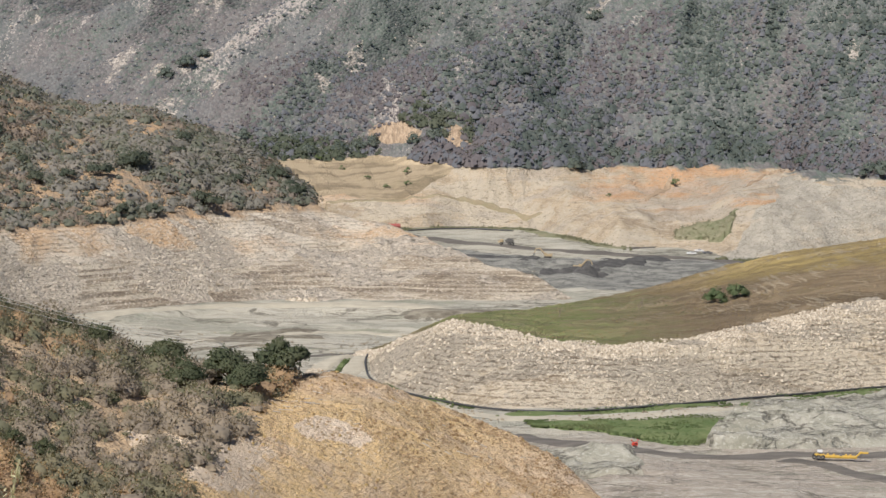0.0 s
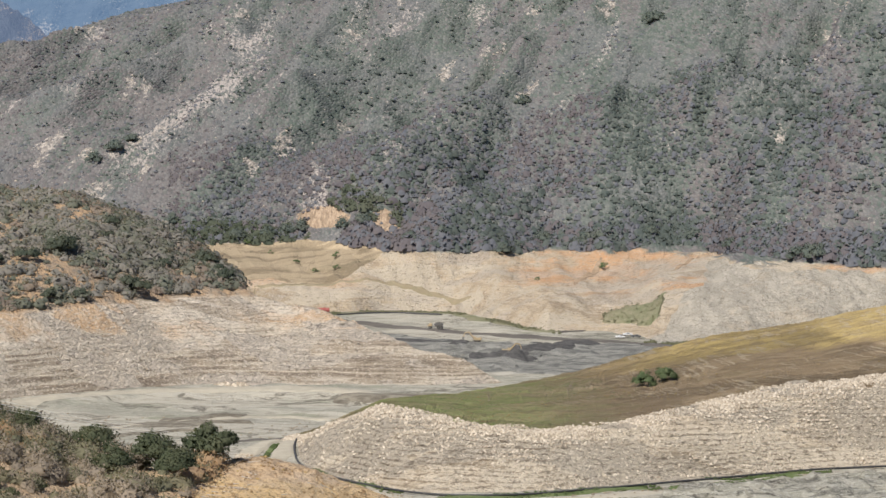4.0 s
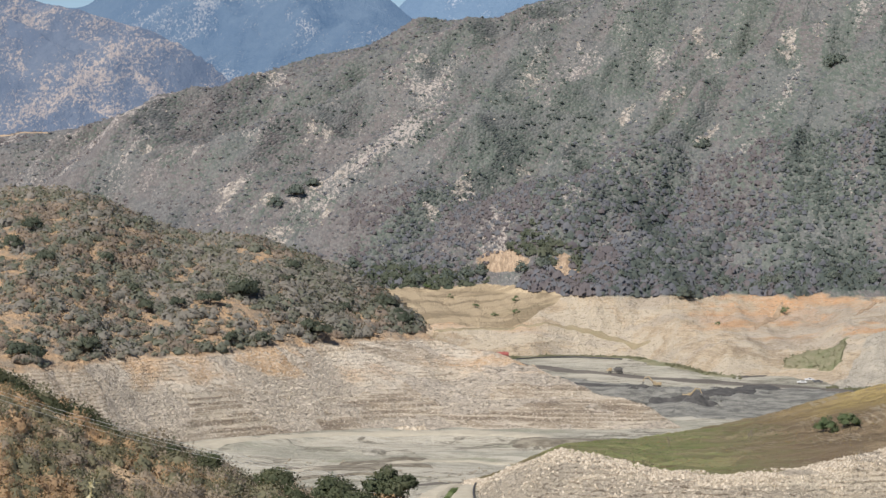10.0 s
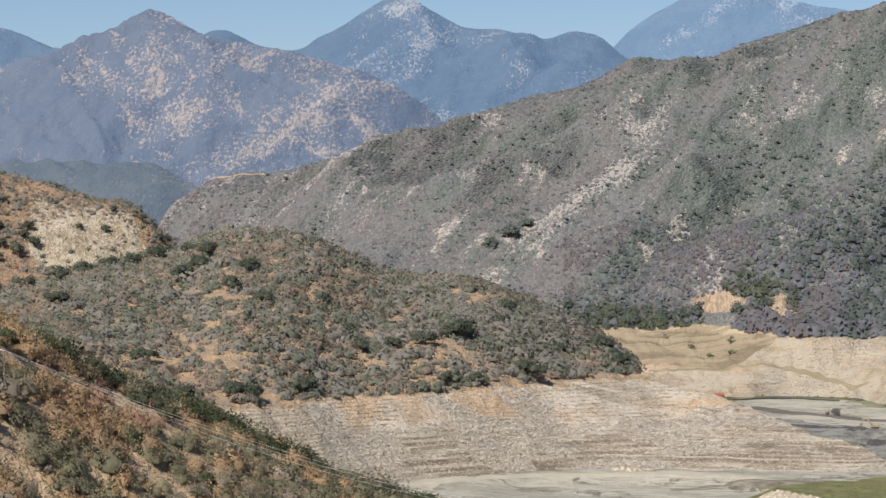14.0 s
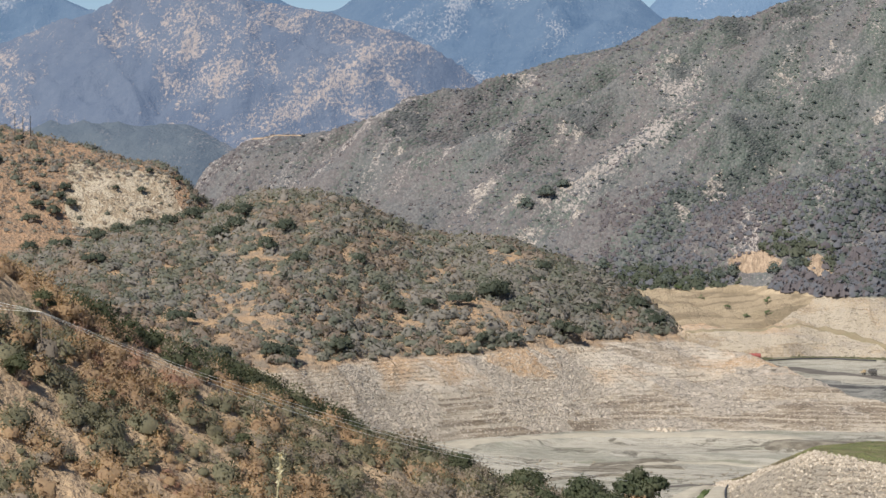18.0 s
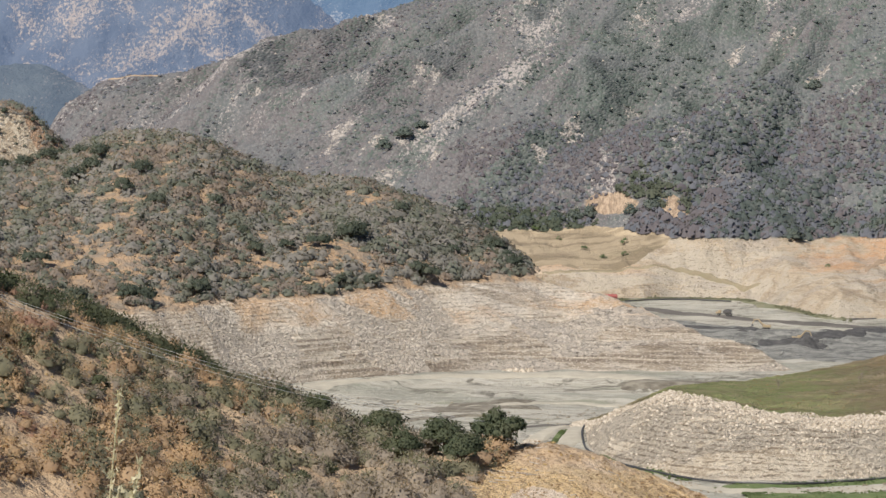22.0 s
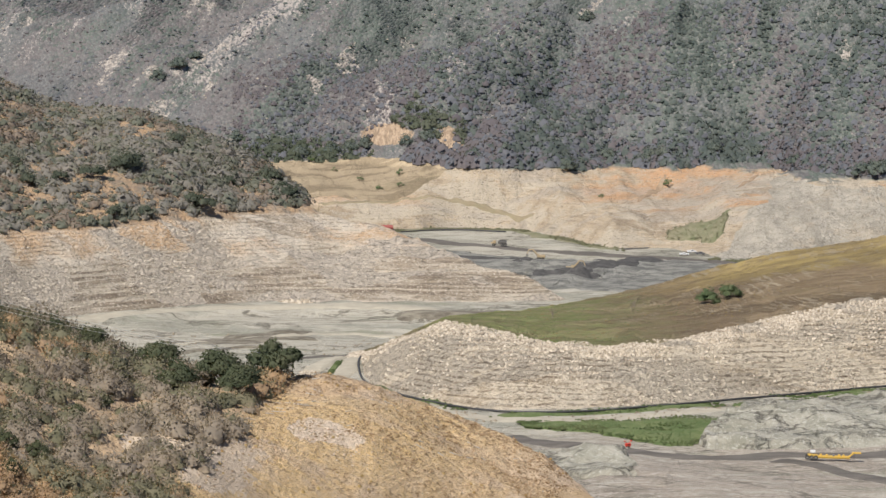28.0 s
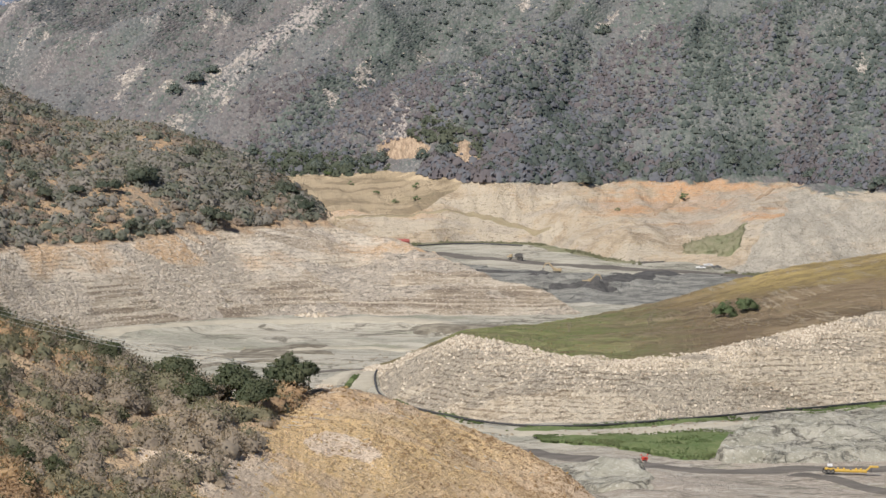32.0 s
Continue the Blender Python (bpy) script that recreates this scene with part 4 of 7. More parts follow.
def bush_shape(rng, core, leaves, size, lift=0.62):
    """A low rounded shrub: a lumpy core under loose sprays of leaves."""
    v, f = ball(core)
    ph = rng.uniform(0, 6.28, (3, 3))
    lump = 1 + 0.16 * sum(np.sin(v @ rng.normal(0, 2.2, 3) + p[0]) for p in ph)
    lump += rng.uniform(-0.12, 0.12, len(v))
    v = v * lump[:, None] * np.array([1, 1, lift])
    keep = (v[f][:, :, 2].mean(1) > -0.35)
    f = f[keep]
    vs, fs = [v * (0.66 if leaves else 1.0)], [f]
    if leaves:
        d = rng.normal(0, 1, (leaves, 3))
        d[:, 2] = np.abs(d[:, 2]) * 1.1 - 0.25
        d /= np.linalg.norm(d, axis=1)[:, None]
        lm = 1 + 0.16 * sum(np.sin(d @ rng.normal(0, 2.2, 3) + p[0]) for p in ph)
        c = d * (lm * rng.uniform(0.66, 1.12, leaves))[:, None] * np.array([1, 1, lift])
        a = rng.normal(0, 1, (leaves, 3))
        a -= d * (a * d).sum(1)[:, None] * 0.6
        a /= np.linalg.norm(a, axis=1)[:, None]
        b = np.cross(d + rng.normal(0, 0.5, d.shape), a)
        b /= np.linalg.norm(b, axis=1)[:, None] + 1e-6
        q = size * rng.uniform(0.6, 1.4, (leaves, 1))
        tri = np.stack([c - a * q * 0.55 - b * q * 0.45 - d * q * 0.2, c + a * q * 0.55 - b * q * 0.35 - d * q * 0.2, c + b * q * 0.75 + d * q * 0.4], 1)
        n0 = len(vs[0])
        vs.append(tri.reshape(-1, 3))
        fs.append(n0 + np.arange(leaves * 3).reshape(-1, 3))
    v = np.concatenate(vs)
    v[:, 2] += 0.28 * lift
    return v, np.concatenate(fs)


def dome_shape(rng, n=5, sprays=12, small=0.24, large=0.44, core=0.80):
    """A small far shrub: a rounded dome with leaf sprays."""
    a = np.arange(n) * 6.2832 / n
    low = np.stack([np.cos(a), np.sin(a), np.full(n, -0.2)], 1) * core * rng.uniform(0.75, 1.15, (n, 1))
    b = a + 3.1416 / n
    high = np.stack([0.66 * np.cos(b), 0.66 * np.sin(b), np.full(n, 0.5)], 1) * core * rng.uniform(0.7, 1.25, (n, 1))
    v = np.concatenate([low, high, [[rng.uniform(-0.2, 0.2), rng.uniform(-0.2, 0.2), core * rng.uniform(0.7, 1.0)]]])
    f = []
    for k in range(n):
        m = (k + 1) % n
        f += [(k, m, n + k), (m, n + m, n + k), (n + k, n + m, 2 * n)]
    d = rng.normal(0, 1, (sprays, 3))
    d[:, 2] = np.abs(d[:, 2]) * 0.9
    d /= np.linalg.norm(d, axis=1)[:, None]
    lump = 1 + 0.14 * np.sin(d @ rng.normal(0, 3, 3) + 1.0) + 0.12 * np.sin(d @ rng.normal(0, 4, 3))
    c = d * (lump * rng.uniform(0.72, 1.08, sprays))[:, None] * np.array([1, 1, 0.8])
    t1 = np.cross(d, rng.normal(0, 1, d.shape))
    t1 /= np.linalg.norm(t1, axis=1)[:, None]
    t2 = np.cross(d, t1) + rng.uniform(0.0, 0.7, (sprays, 1)) * d
    q = rng.uniform(small, large, (sprays, 1))
    tri = np.stack([c - t1 * q, c + t1 * q, c + t2 * q * 1.3], 1).reshape(-1, 3)
    f = np.concatenate([np.array(f), 2 * n + 1 + np.arange(sprays * 3).reshape(-1, 3)])
    return np.concatenate([v, tri]), f


def outward(v, rng):
    """Leaf normals that follow the shrub's rounded form."""
    n = v * np.array([1, 1, 1.25]) + np.array([0, 0, 0.12]) + rng.normal(0, 0.16, v.shape)
    return n / (np.linalg.norm(n, axis=1)[:, None] + 1e-6)


def spread(name, points, sizes, shapes, mat, rng, label, category, squash=(0.8, 1.2), smooth=True, slope=None):
    """Many small things joined as one."""
    V, F, N, n = [], [], [], 0
    leafy = [len(f) > 12 for v, f in shapes]
    soft = [outward(v, rng) for v, f in shapes]
    for row, (p, s) in enumerate(zip(points, sizes)):
        pick = rng.integers(len(shapes))
        v, f = shapes[pick]
        a = rng.uniform(0, 6.283)
        c, d = math.cos(a), math.sin(a)
        w = np.empty_like(v)
        w[:, 0] = (v[:, 0] * c - v[:, 1] * d) * s + p[0]
        w[:, 1] = (v[:, 0] * d + v[:, 1] * c) * s * rng.uniform(0.8, 1.25) + p[1]
        w[:, 2] = v[:, 2] * s * rng.uniform(*squash) + p[2]
        m = soft[pick]
        N.append(np.stack([m[:, 0] * c - m[:, 1] * d, m[:, 0] * d + m[:, 1] * c, m[:, 2]], 1) + (0 if slope is None else slope[row]))
        V.append(w)
        F.append(f + n)
        n += len(v)
    ob = mesh_object(name, np.concatenate(V), np.concatenate(F), mat, None, smooth, None, np.concatenate(N) if all(leafy) else None)
    return tagged(ob, label, category, kind="stuff")


def scatter(hill, rng, count, az0, az1, k0, k1, chance, over=12):
    """Places on a hill between two of its contours, evenly over the ground."""
    az = rng.uniform(az0, az1, count)
    rs, _ = hill.contours(az)
    lo, hi = rs[k0], rs[k1] + over
    r = np.sqrt(lo ** 2 + rng.uniform(0, 1, count) * (hi ** 2 - lo ** 2))
    x, y = place(az, r)
    z = hill.height(az, r)
    ok = rng.uniform(0, 1, count) < chance(az, r, x, y, z)
    return np.stack([x, y, z], 1)[ok], az[ok], r[ok]


def above_water(x, y, z):
    return z > WATER + 0.6 + 4.0 * fbm(x, y, 22, 3, 81)


def tuft_shape(rng):
    """The smallest far shrub: a low cone with a few sprays."""
    a = np.arange(5) * 1.2566 + rng.uniform(-0.3, 0.3, 5)
    v = np.concatenate([np.stack([np.cos(a), np.sin(a), np.full(5, -0.2)], 1) * rng.uniform(0.7, 1.1, (5, 1)), [[rng.uniform(-0.3, 0.3), rng.uniform(-0.3, 0.3), 0.75]]])
    f = np.array([(k, (k + 1) % 5, 5) for k in range(5)])
    d = rng.normal(0, 1, (5, 3))
    d[:, 2] = np.abs(d[:, 2])
    d /= np.linalg.norm(d, axis=1)[:, None]
    c = d * np.array([0.85, 0.85, 0.6])
    e = rng.normal(0, 0.4, (5, 3))
    tri = np.stack([c - e, c + e, c + d * 0.45], 1).reshape(-1, 3)
    return np.concatenate([v, tri]), np.concatenate([f, 6 + np.arange(15).reshape(-1, 3)])


rng = np.random.default_rng(7)
tuft_shapes = [tuft_shape(rng) for _ in range(10)]
near_shapes = [bush_shape(rng, 1, 175, 0.13, 0.85) for _ in range(6)]
mid_shapes = [dome_shape(rng, 6, 32, 0.13, 0.26, 0.72) for _ in range(12)]
far_shapes = [dome_shape(rng, 5, 5, 0.22, 0.42, 0.88) for _ in range(24)]
L_SAGE = leaf_material("sage_leaves", (0.285, 0.248, 0.200), (0.345, 0.292, 0.232), (0.425, 0.350, 0.268))
L_MID = leaf_material("grey_sage_leaves", (0.230, 0.228, 0.199), (0.278, 0.264, 0.232), (0.325, 0.291, 0.254))
L_MIDG = leaf_material("middle_green_leaves", (0.152, 0.172, 0.133), (0.196, 0.206, 0.160), (0.243, 0.234, 0.184))
L_GREEN = leaf_material("green_leaves", (0.174, 0.177, 0.115), (0.229, 0.221, 0.144), (0.302, 0.269, 0.178))
L_DRY = leaf_material("dry_twigs", (0.455, 0.315, 0.195), (0.375, 0.268, 0.176), (0.545, 0.390, 0.232))
L_BROWN = leaf_material("brown_twigs", (0.288, 0.237, 0.191), (0.251, 0.215, 0.179), (0.341, 0.273, 0.215))
# Blue mixed into these three far leaf colours stands in for aerial haze.
L_FAR = leaf_material("far_hazed_sagebrush", (0.149, 0.161, 0.181), (0.181, 0.190, 0.210), (0.214, 0.212, 0.230),0.45)
L_FARB = leaf_material("far_hazed_brown_brush", (0.173, 0.154, 0.159), (0.159, 0.146, 0.156), (0.206, 0.183, 0.186),0.45)
L_FARG = leaf_material("far_hazed_green_brush", (0.100, 0.126, 0.114), (0.126, 0.151, 0.135), (0.157, 0.174, 0.156),0.45)

KINDS = [("sage", L_SAGE, 0.28), ("green", L_GREEN, 0.35), ("dry", L_DRY, 0.37)]


SINGLES = []      # the largest shrubs, built one by one further down


def tilt(hill, p, reach, weight):
    """The land's own slope at each place, smoothed over a reach, to turn the foliage with it."""
    x, y = p[:, 0], p[:, 1]
    at = lambda q, w: hill.height(np.degrees(np.arctan2(q, w)), np.hypot(q, w))
    n = np.stack([at(x - reach, y) - at(x + reach, y), at(x, y - reach) - at(x, y + reach), np.full(len(x), 2.0 * reach)], 1)
    return weight * n / np.linalg.norm(n, axis=1)[:, None]


def brush(hill, where, total, az0, az1, k0, k1, shapes, sizes, chance, kinds, over=12, seed=1, squash=(0.8, 1.2), single=0, view=None):
    g = np.random.default_rng(seed)
    p, a, r = scatter(hill, g, total, az0, az1, k0, k1, chance, over)
    if hill is FAR:
        ridge = ridged((p[:, 0] * 0.5 + p[:, 1] * 0.866) * 0.36, -p[:, 0] * 0.866 + p[:, 1] * 0.5, 165, 3, 31)
        aspect = tilt(hill, p, 9.0, 1.0)[:, 0]
        kind = 0.8 * g.uniform(0, 1, len(p)) + 0.8 * aspect + 0.0012 * p[:, 0] + 0.9 * fbm((0.27 * p[:, 0] + 0.963 * p[:, 1]) * 0.25, -0.963 * p[:, 0] + 0.27 * p[:, 1], 55, 3, 35)
    else:
        kind = vnoise(p[:, 0] / 24, p[:, 1] / 24, seed) * 1.5 + g.uniform(0, 1, len(p))
        kind = kind + 0.7 * np.clip((-8.5 - a) / 3, -0.4, 1) * (hill is NEAR)
    order = np.argsort(kind)
    start = 0
    for word, mat, share in kinds:
        end = start + int(round(share * len(p)))
        sel = order[start:end]
        start = end
        s = g.uniform(*sizes, len(sel)) * (0.45 + 0.95 * g.uniform(0, 1, len(sel)) ** 1.6)
        if where == "far":
            s = sizes[0] + (sizes[1] - sizes[0]) * g.uniform(0, 1, len(sel)) ** 2.6
        if hill is FAR:
            s = s * np.clip(1.0 - 0.45 * ridge[sel], 0.65, 1.5) * np.interp(r[sel], [1780, 1920], [1.65, 1.0])
        if single:
            rank = s * (1.0 if view is None else view(a[sel], r[sel]))
            best = np.argsort(-rank)[:int(single * share)]
            SINGLES.append((word, where, mat, shapes, p[sel][best], s[best]))
            rest = np.setdiff1d(np.arange(len(sel)), best)
            sel, s = sel[rest], s[rest]
        spread(word + "_brush_" + where, p[sel], s, shapes, mat, g, {"sage": "grey-green sage and chaparral shrubs on dry soil", "green": "dark green evergreen shrubs on the slope", "dry": "dry reddish-brown dead brush"}[word], "shrubs", squash, True, tilt(hill, p[sel], 8.0 if hill is FAR else 7.0, 1.0 if hill is FAR else 0.4))


def near_chance(az, r, x, y, z):
    seen = (az > -13) | (z > EYE - 0.16 * r)
    low = (az < -5.6 + 1.5 * fbm(x, y, 20, 3, 56)) & (r > NEAR.contours(az)[0][1] - 55)
    return seen * (above_water(x, y, z) | low) * (r > NEAR.contours(az)[0][1] - 55) * np.clip(0.62 + 3.4 * fbm(x, y, 13, 3, 82), 0.04, 1)


def mid_chance(az, r, x, y, z):
    bare = np.exp(-((az + 6.85) / 0.85) ** 2 - ((r - 1342) / 34) ** 2)
    return above_water(x, y, z) * np.clip(1.05 + 2.0 * fbm(x, y, 20, 3, 83), 0.12, 1) * (1 - 0.92 * bare)


def knob_chance(az, r, x, y, z):
    cut = (az > -16.4) & (az < -13.8) & (z > 92) & (z < 122)
    return (0.30 + 0.6 * (fbm(x, y, 40, 3, 84) > 0.02)) * np.where(cut, 0.25, 1.0)


RIDGE_ROAD = [(-12.4, 2590), (-12.18, 2580), (-11.55, 2575), (-10.79, 2570), (-10.03, 2572), (-9.26, 2580), (-8.6, 2592)]
RIDGE_A, RIDGE_R = [-12.6] + [q[0] for q in RIDGE_ROAD] + [-8.4], [0] + [q[1] for q in RIDGE_ROAD] + [0]


def far_chance(az, r, x, y, z):
    return above_water(x, y, z) * np.clip(0.68 + 0.9 * fbm(x, y, 45, 4, 85), 0.15, 1) * (np.abs(r - np.interp(az, RIDGE_A, RIDGE_R)) > 9) * (1 - 0.85 * outcrop_at(x, y)) * (1 - np.maximum(scarp_at(x, y), scarp_at(x, y + 11))) * np.where((az < -0.1) & (r < 1808) & (az > -4.2), 0.0, 1.0)


brush(NEAR, "near", 7800, -19.5, -3.4, 0, 2, near_shapes, (1.5, 3.9), near_chance, KINDS, 14, 11, (0.8, 1.2), 240, lambda a, r: 1.0 * (a > -12.5) + 0.4)
brush(MID, "middle", 10800, -19.5, -2.9, 1, 2, mid_shapes, (2.2, 5.2), mid_chance, [("sage", L_MID, 0.42), ("green", L_MIDG, 0.34), ("dry", L_BROWN, 0.24)], 10, 12, (0.75, 1.15), 150)
brush(KNOB, "knob", 2200, -20, -12.6, 1, 2, mid_shapes, (1.2, 3.4), knob_chance, [("sage", L_MID, 0.45), ("green", L_MIDG, 0.38), ("dry", L_BROWN, 0.17)], 6, 13)
brush(KNOB, "crest", 5200, -20, -12.6, 1, 2, tuft_shapes, (0.6, 1.5), lambda az, r, x, y, z: np.clip(0.5 + 2 * fbm(x, y, 18, 3, 88), 0, 1) * np.where((az > -16.4) & (az < -13.8) & (z > 92) & (z < 120), 0.3, 1.0), [("dry", L_BROWN, 0.7), ("sage", L_MID, 0.3)], 4, 19)
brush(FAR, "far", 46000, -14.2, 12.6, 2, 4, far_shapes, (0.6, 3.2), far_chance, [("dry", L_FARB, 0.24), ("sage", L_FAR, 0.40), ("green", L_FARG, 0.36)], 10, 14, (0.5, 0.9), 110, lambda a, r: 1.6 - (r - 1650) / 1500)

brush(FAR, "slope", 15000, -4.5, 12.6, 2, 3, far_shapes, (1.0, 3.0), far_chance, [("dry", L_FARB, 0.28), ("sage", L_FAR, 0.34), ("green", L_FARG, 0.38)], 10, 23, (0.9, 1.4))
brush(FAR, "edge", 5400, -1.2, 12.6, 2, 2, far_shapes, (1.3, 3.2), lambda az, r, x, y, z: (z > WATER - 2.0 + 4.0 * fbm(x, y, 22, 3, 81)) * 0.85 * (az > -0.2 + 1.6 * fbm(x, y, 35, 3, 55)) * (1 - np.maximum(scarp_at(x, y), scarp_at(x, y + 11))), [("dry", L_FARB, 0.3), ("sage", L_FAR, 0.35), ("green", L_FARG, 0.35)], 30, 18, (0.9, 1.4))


def ridge_chance(az, r, x, y, z):
    return (r > NEAR.contours(az)[0][2] - 16 - 14 * fbm(x, y, 20, 3, 89)) * above_water(x, y, z) * 0.75


L_SCRUB = leaf_material("evergreen_scrub_leaves", (0.081, 0.097, 0.052), (0.109, 0.123, 0.068), (0.143, 0.148, 0.088))
brush(NEAR, "ridge", 5200, -16.5, -5.5, 1, 2, near_shapes, (1.9, 3.7), ridge_chance, [("sage", L_SAGE, 0.18), ("green", L_SCRUB, 0.82)], 6, 20)
brush(NEAR, "foot", 1700, -11.5, -5.6, 0, 1, near_shapes, (1.2, 3.2), lambda az, r, x, y, z: (r > NEAR.contours(az)[0][1] - 70) * (az < -6.0 + 1.2 * fbm(x, y, 18, 3, 56)) * np.clip(0.6 + 2.4 * fbm(x, y, 13, 3, 88), 0, 1), KINDS, 20, 22)
L_RUST = leaf_material("rusty_dead_leaves", (0.383, 0.229, 0.160), (0.340, 0.224, 0.165), (0.446, 0.297, 0.201))
brush(NEAR, "slope", 260, -17.6, -13.6, 1, 2, near_shapes, (1.3, 2.8), lambda az, r, x, y, z: np.clip(0.4 + 2.4 * fbm(x, y, 14, 3, 86), 0, 1) * (r > 585), [("dry", L_RUST, 1.0)], 4, 15)
L_GROVE = leaf_material("grove_leaves", (0.086, 0.106, 0.074), (0.108, 0.128, 0.090), (0.140, 0.149, 0.106), 0.05)
brush(FAR, "meadow", 20000, -4.8, 0.7, 2, 4, mid_shapes, (2.2, 4.4), lambda az, r, x, y, z: (r > 1802 - 22 * (az > -0.2)) * (r < 1826 - 22 * (az > -0.2) + 18 * fbm(x, y, 30, 3, 87)) * 0.8 * (1 - np.maximum(scarp_at(x, y), scarp_at(x, y + 11))), [("green", L_GROVE, 1.0)], 4, 16)


# ================= small builders =================
def part(name, bm, mat, parent=None, label=""):
    me = bpy.data.meshes.new(name)
    bm.normal_update()
    bm.to_mesh(me)
    bm.free()
    me.materials.append(mat)
    ob = new(name, me)
    ob.parent = parent
    if label:
        ob["label"] = label
    return ob


def holder(name, az, r, z, turn=0.0, scale=1.0):
    x, y = place(az, r)
    ob = new(name)
    ob.empty_display_size = 0.2
    ob.matrix_basis = pose(float(x), float(y), float(z), 0, 0, turn) @ Matrix.Scale(scale, 4)
    return ob


def box(bm, c, s, bevel=0.0, turn=None):
    m = Matrix.Translation(c) @ (turn or Matrix.Identity(4)) @ Matrix.Diagonal((*s, 1))
    got = bmesh.ops.create_cube(bm, size=1.0, matrix=m)
    if bevel:
        edges = {e for v in got["verts"] for e in v.link_edges}
        bmesh.ops.bevel(bm, geom=list(edges), offset=bevel, segments=2, affect="EDGES", profile=0.6)
    return bm


def rod(bm, a, b, r1, r2=None, seg=10):
    a, b = Vector(a), Vector(b)
    m = Matrix.Translation((a + b) / 2) @ (b - a).to_track_quat("Z", "Y").to_matrix().to_4x4()
    bmesh.ops.create_cone(bm, cap_ends=True, segments=seg, radius1=r1, radius2=r1 if r2 is None else r2, depth=(b - a).length, matrix=m)
    return bm


def paint(name, color, rough=0.5, metal=0.0, dust=(0.33, 0.29, 0.22), amount=0.45):
    s = Shade(name, rough, 0.4)
    s.b.inputs["Metallic"].default_value = metal
    return s.done(s.mix(s.span(s.noise(1.3, 5, 0.7), 0.42, 0.72, 0.0, amount), color, dust), s.noise(6.0, 3), 0.15, 0.02)


P_YELLOW = paint("machine_yellow", (0.58, 0.37, 0.06), 0.5, 0, (0.48, 0.36, 0.18), 0.35)
P_DIGGER = paint("dusty_machine_yellow", (0.42, 0.325, 0.19), 0.6, 0, (0.36, 0.30, 0.20), 0.5)
P_RED = paint("signal_red", (0.62, 0.055, 0.03), 0.45, 0, (0.5, 0.2, 0.14), 0.25)
P_TANK = paint("faded_tank_red", (0.29, 0.07, 0.058), 0.6, 0, (0.45, 0.2, 0.15), 0.4)
P_WHITE = paint("car_white", (0.72, 0.72, 0.70), 0.35, 0, (0.5, 0.46, 0.4), 0.3)
P_GREY = paint("dark_car_paint", (0.10, 0.105, 0.115), 0.35, 0, (0.3, 0.27, 0.22), 0.4)
P_STEEL = paint("worn_steel", (0.20, 0.195, 0.185), 0.55, 0.5)
P_RUBBER = paint("tyre_rubber", (0.035, 0.033, 0.031), 0.9, 0, (0.2, 0.18, 0.14), 0.5)
P_GLASS = paint("dark_window", (0.03, 0.036, 0.042), 0.08, 0, (0.08, 0.08, 0.08), 0.2)
P_PIPE = paint("black_plastic_pipe", (0.035, 0.036, 0.038), 0.5, 0, (0.16, 0.15, 0.12), 0.4)
P_WOOD = paint("weathered_wood", (0.235, 0.185, 0.135), 0.9, 0, (0.40, 0.36, 0.30), 0.6)
P_PALEWOOD = paint("bleached_driftwood", (0.46, 0.42, 0.36), 0.9, 0, (0.30, 0.26, 0.21), 0.5)
P_WIRE = paint("aluminium_wire", (0.86, 0.85, 0.76), 0.6, 0.0, (0.3, 0.29, 0.26), 0.3)
P_BARK = paint("oak_bark", (0.115, 0.085, 0.062), 0.95, 0, (0.20, 0.16, 0.12), 0.6)

s = Shade("wet_haul_road")
M_ROAD = s.done(s.mix(s.span(s.noise(0.09, 5, 0.7, s.scaled(0.5, 1.4, 1)), 0.38, 0.64), (0.095, 0.085, 0.072), (0.15, 0.135, 0.115)), s.noise(0.5, 5, 0.7), 0.6, 0.5)
s = Shade("graded_dirt")
M_DIRT = s.done(s.mix(s.span(s.noise(0.12, 5, 0.7), 0.38, 0.64), (0.34, 0.31, 0.24), (0.42, 0.38, 0.295)), s.noise(0.5, 5, 0.7), 0.6, 0.5)
s = Shade("tan_track")
M_TRACK = s.done(s.mix(s.span(s.noise(0.12, 5, 0.7), 0.38, 0.64), (0.33, 0.24, 0.155), (0.42, 0.315, 0.21)), s.noise(0.5, 5, 0.7), 0.6, 0.5)
s = Shade("pale_silt_crust")
seam, slab, _, _ = s.blocks(0.11, s.warped(s.scaled(0.6, 1.3, 1), 0.12, 9.0))
line = s.math("ABSOLUTE", s.math("SUBTRACT", s.noise(0.04, 7, 0.62, s.scaled(0.7, 1.3, 1), 0.6), 0.5))
crust = s.mix(s.span(s.noise(0.08, 6, 0.75, None, 0.8), 0.40, 0.60), (0.28, 0.275, 0.215), (0.47, 0.445, 0.365))
crust = s.mix(s.span(slab, 0.0, 1.0, 0.4, 0.0), crust, (0.34, 0.31, 0.24))
crust = s.mix(s.math("MULTIPLY", s.span(seam, 0.015, 0.06, 0.9, 0.0), s.span(s.noise(0.06, 4), 0.45, 0.55)), crust, (0.13, 0.12, 0.095))
crust = s.mix(s.span(line, 0.004, 0.012, 0.6, 0.0), crust, (0.12, 0.11, 0.09))
crust = s.mix(s.span(s.noise(0.7, 4, 0.7), 0.54, 0.64, 0.0, 0.7), crust, (0.56, 0.54, 0.46))
M_PALE = s.done(crust, s.math("ADD", s.noise(0.3, 8, 0.78), s.span(line, 0.0, 0.03, -0.6, 0.0)), 0.9, 1.8)
s = Shade("pit_silt")
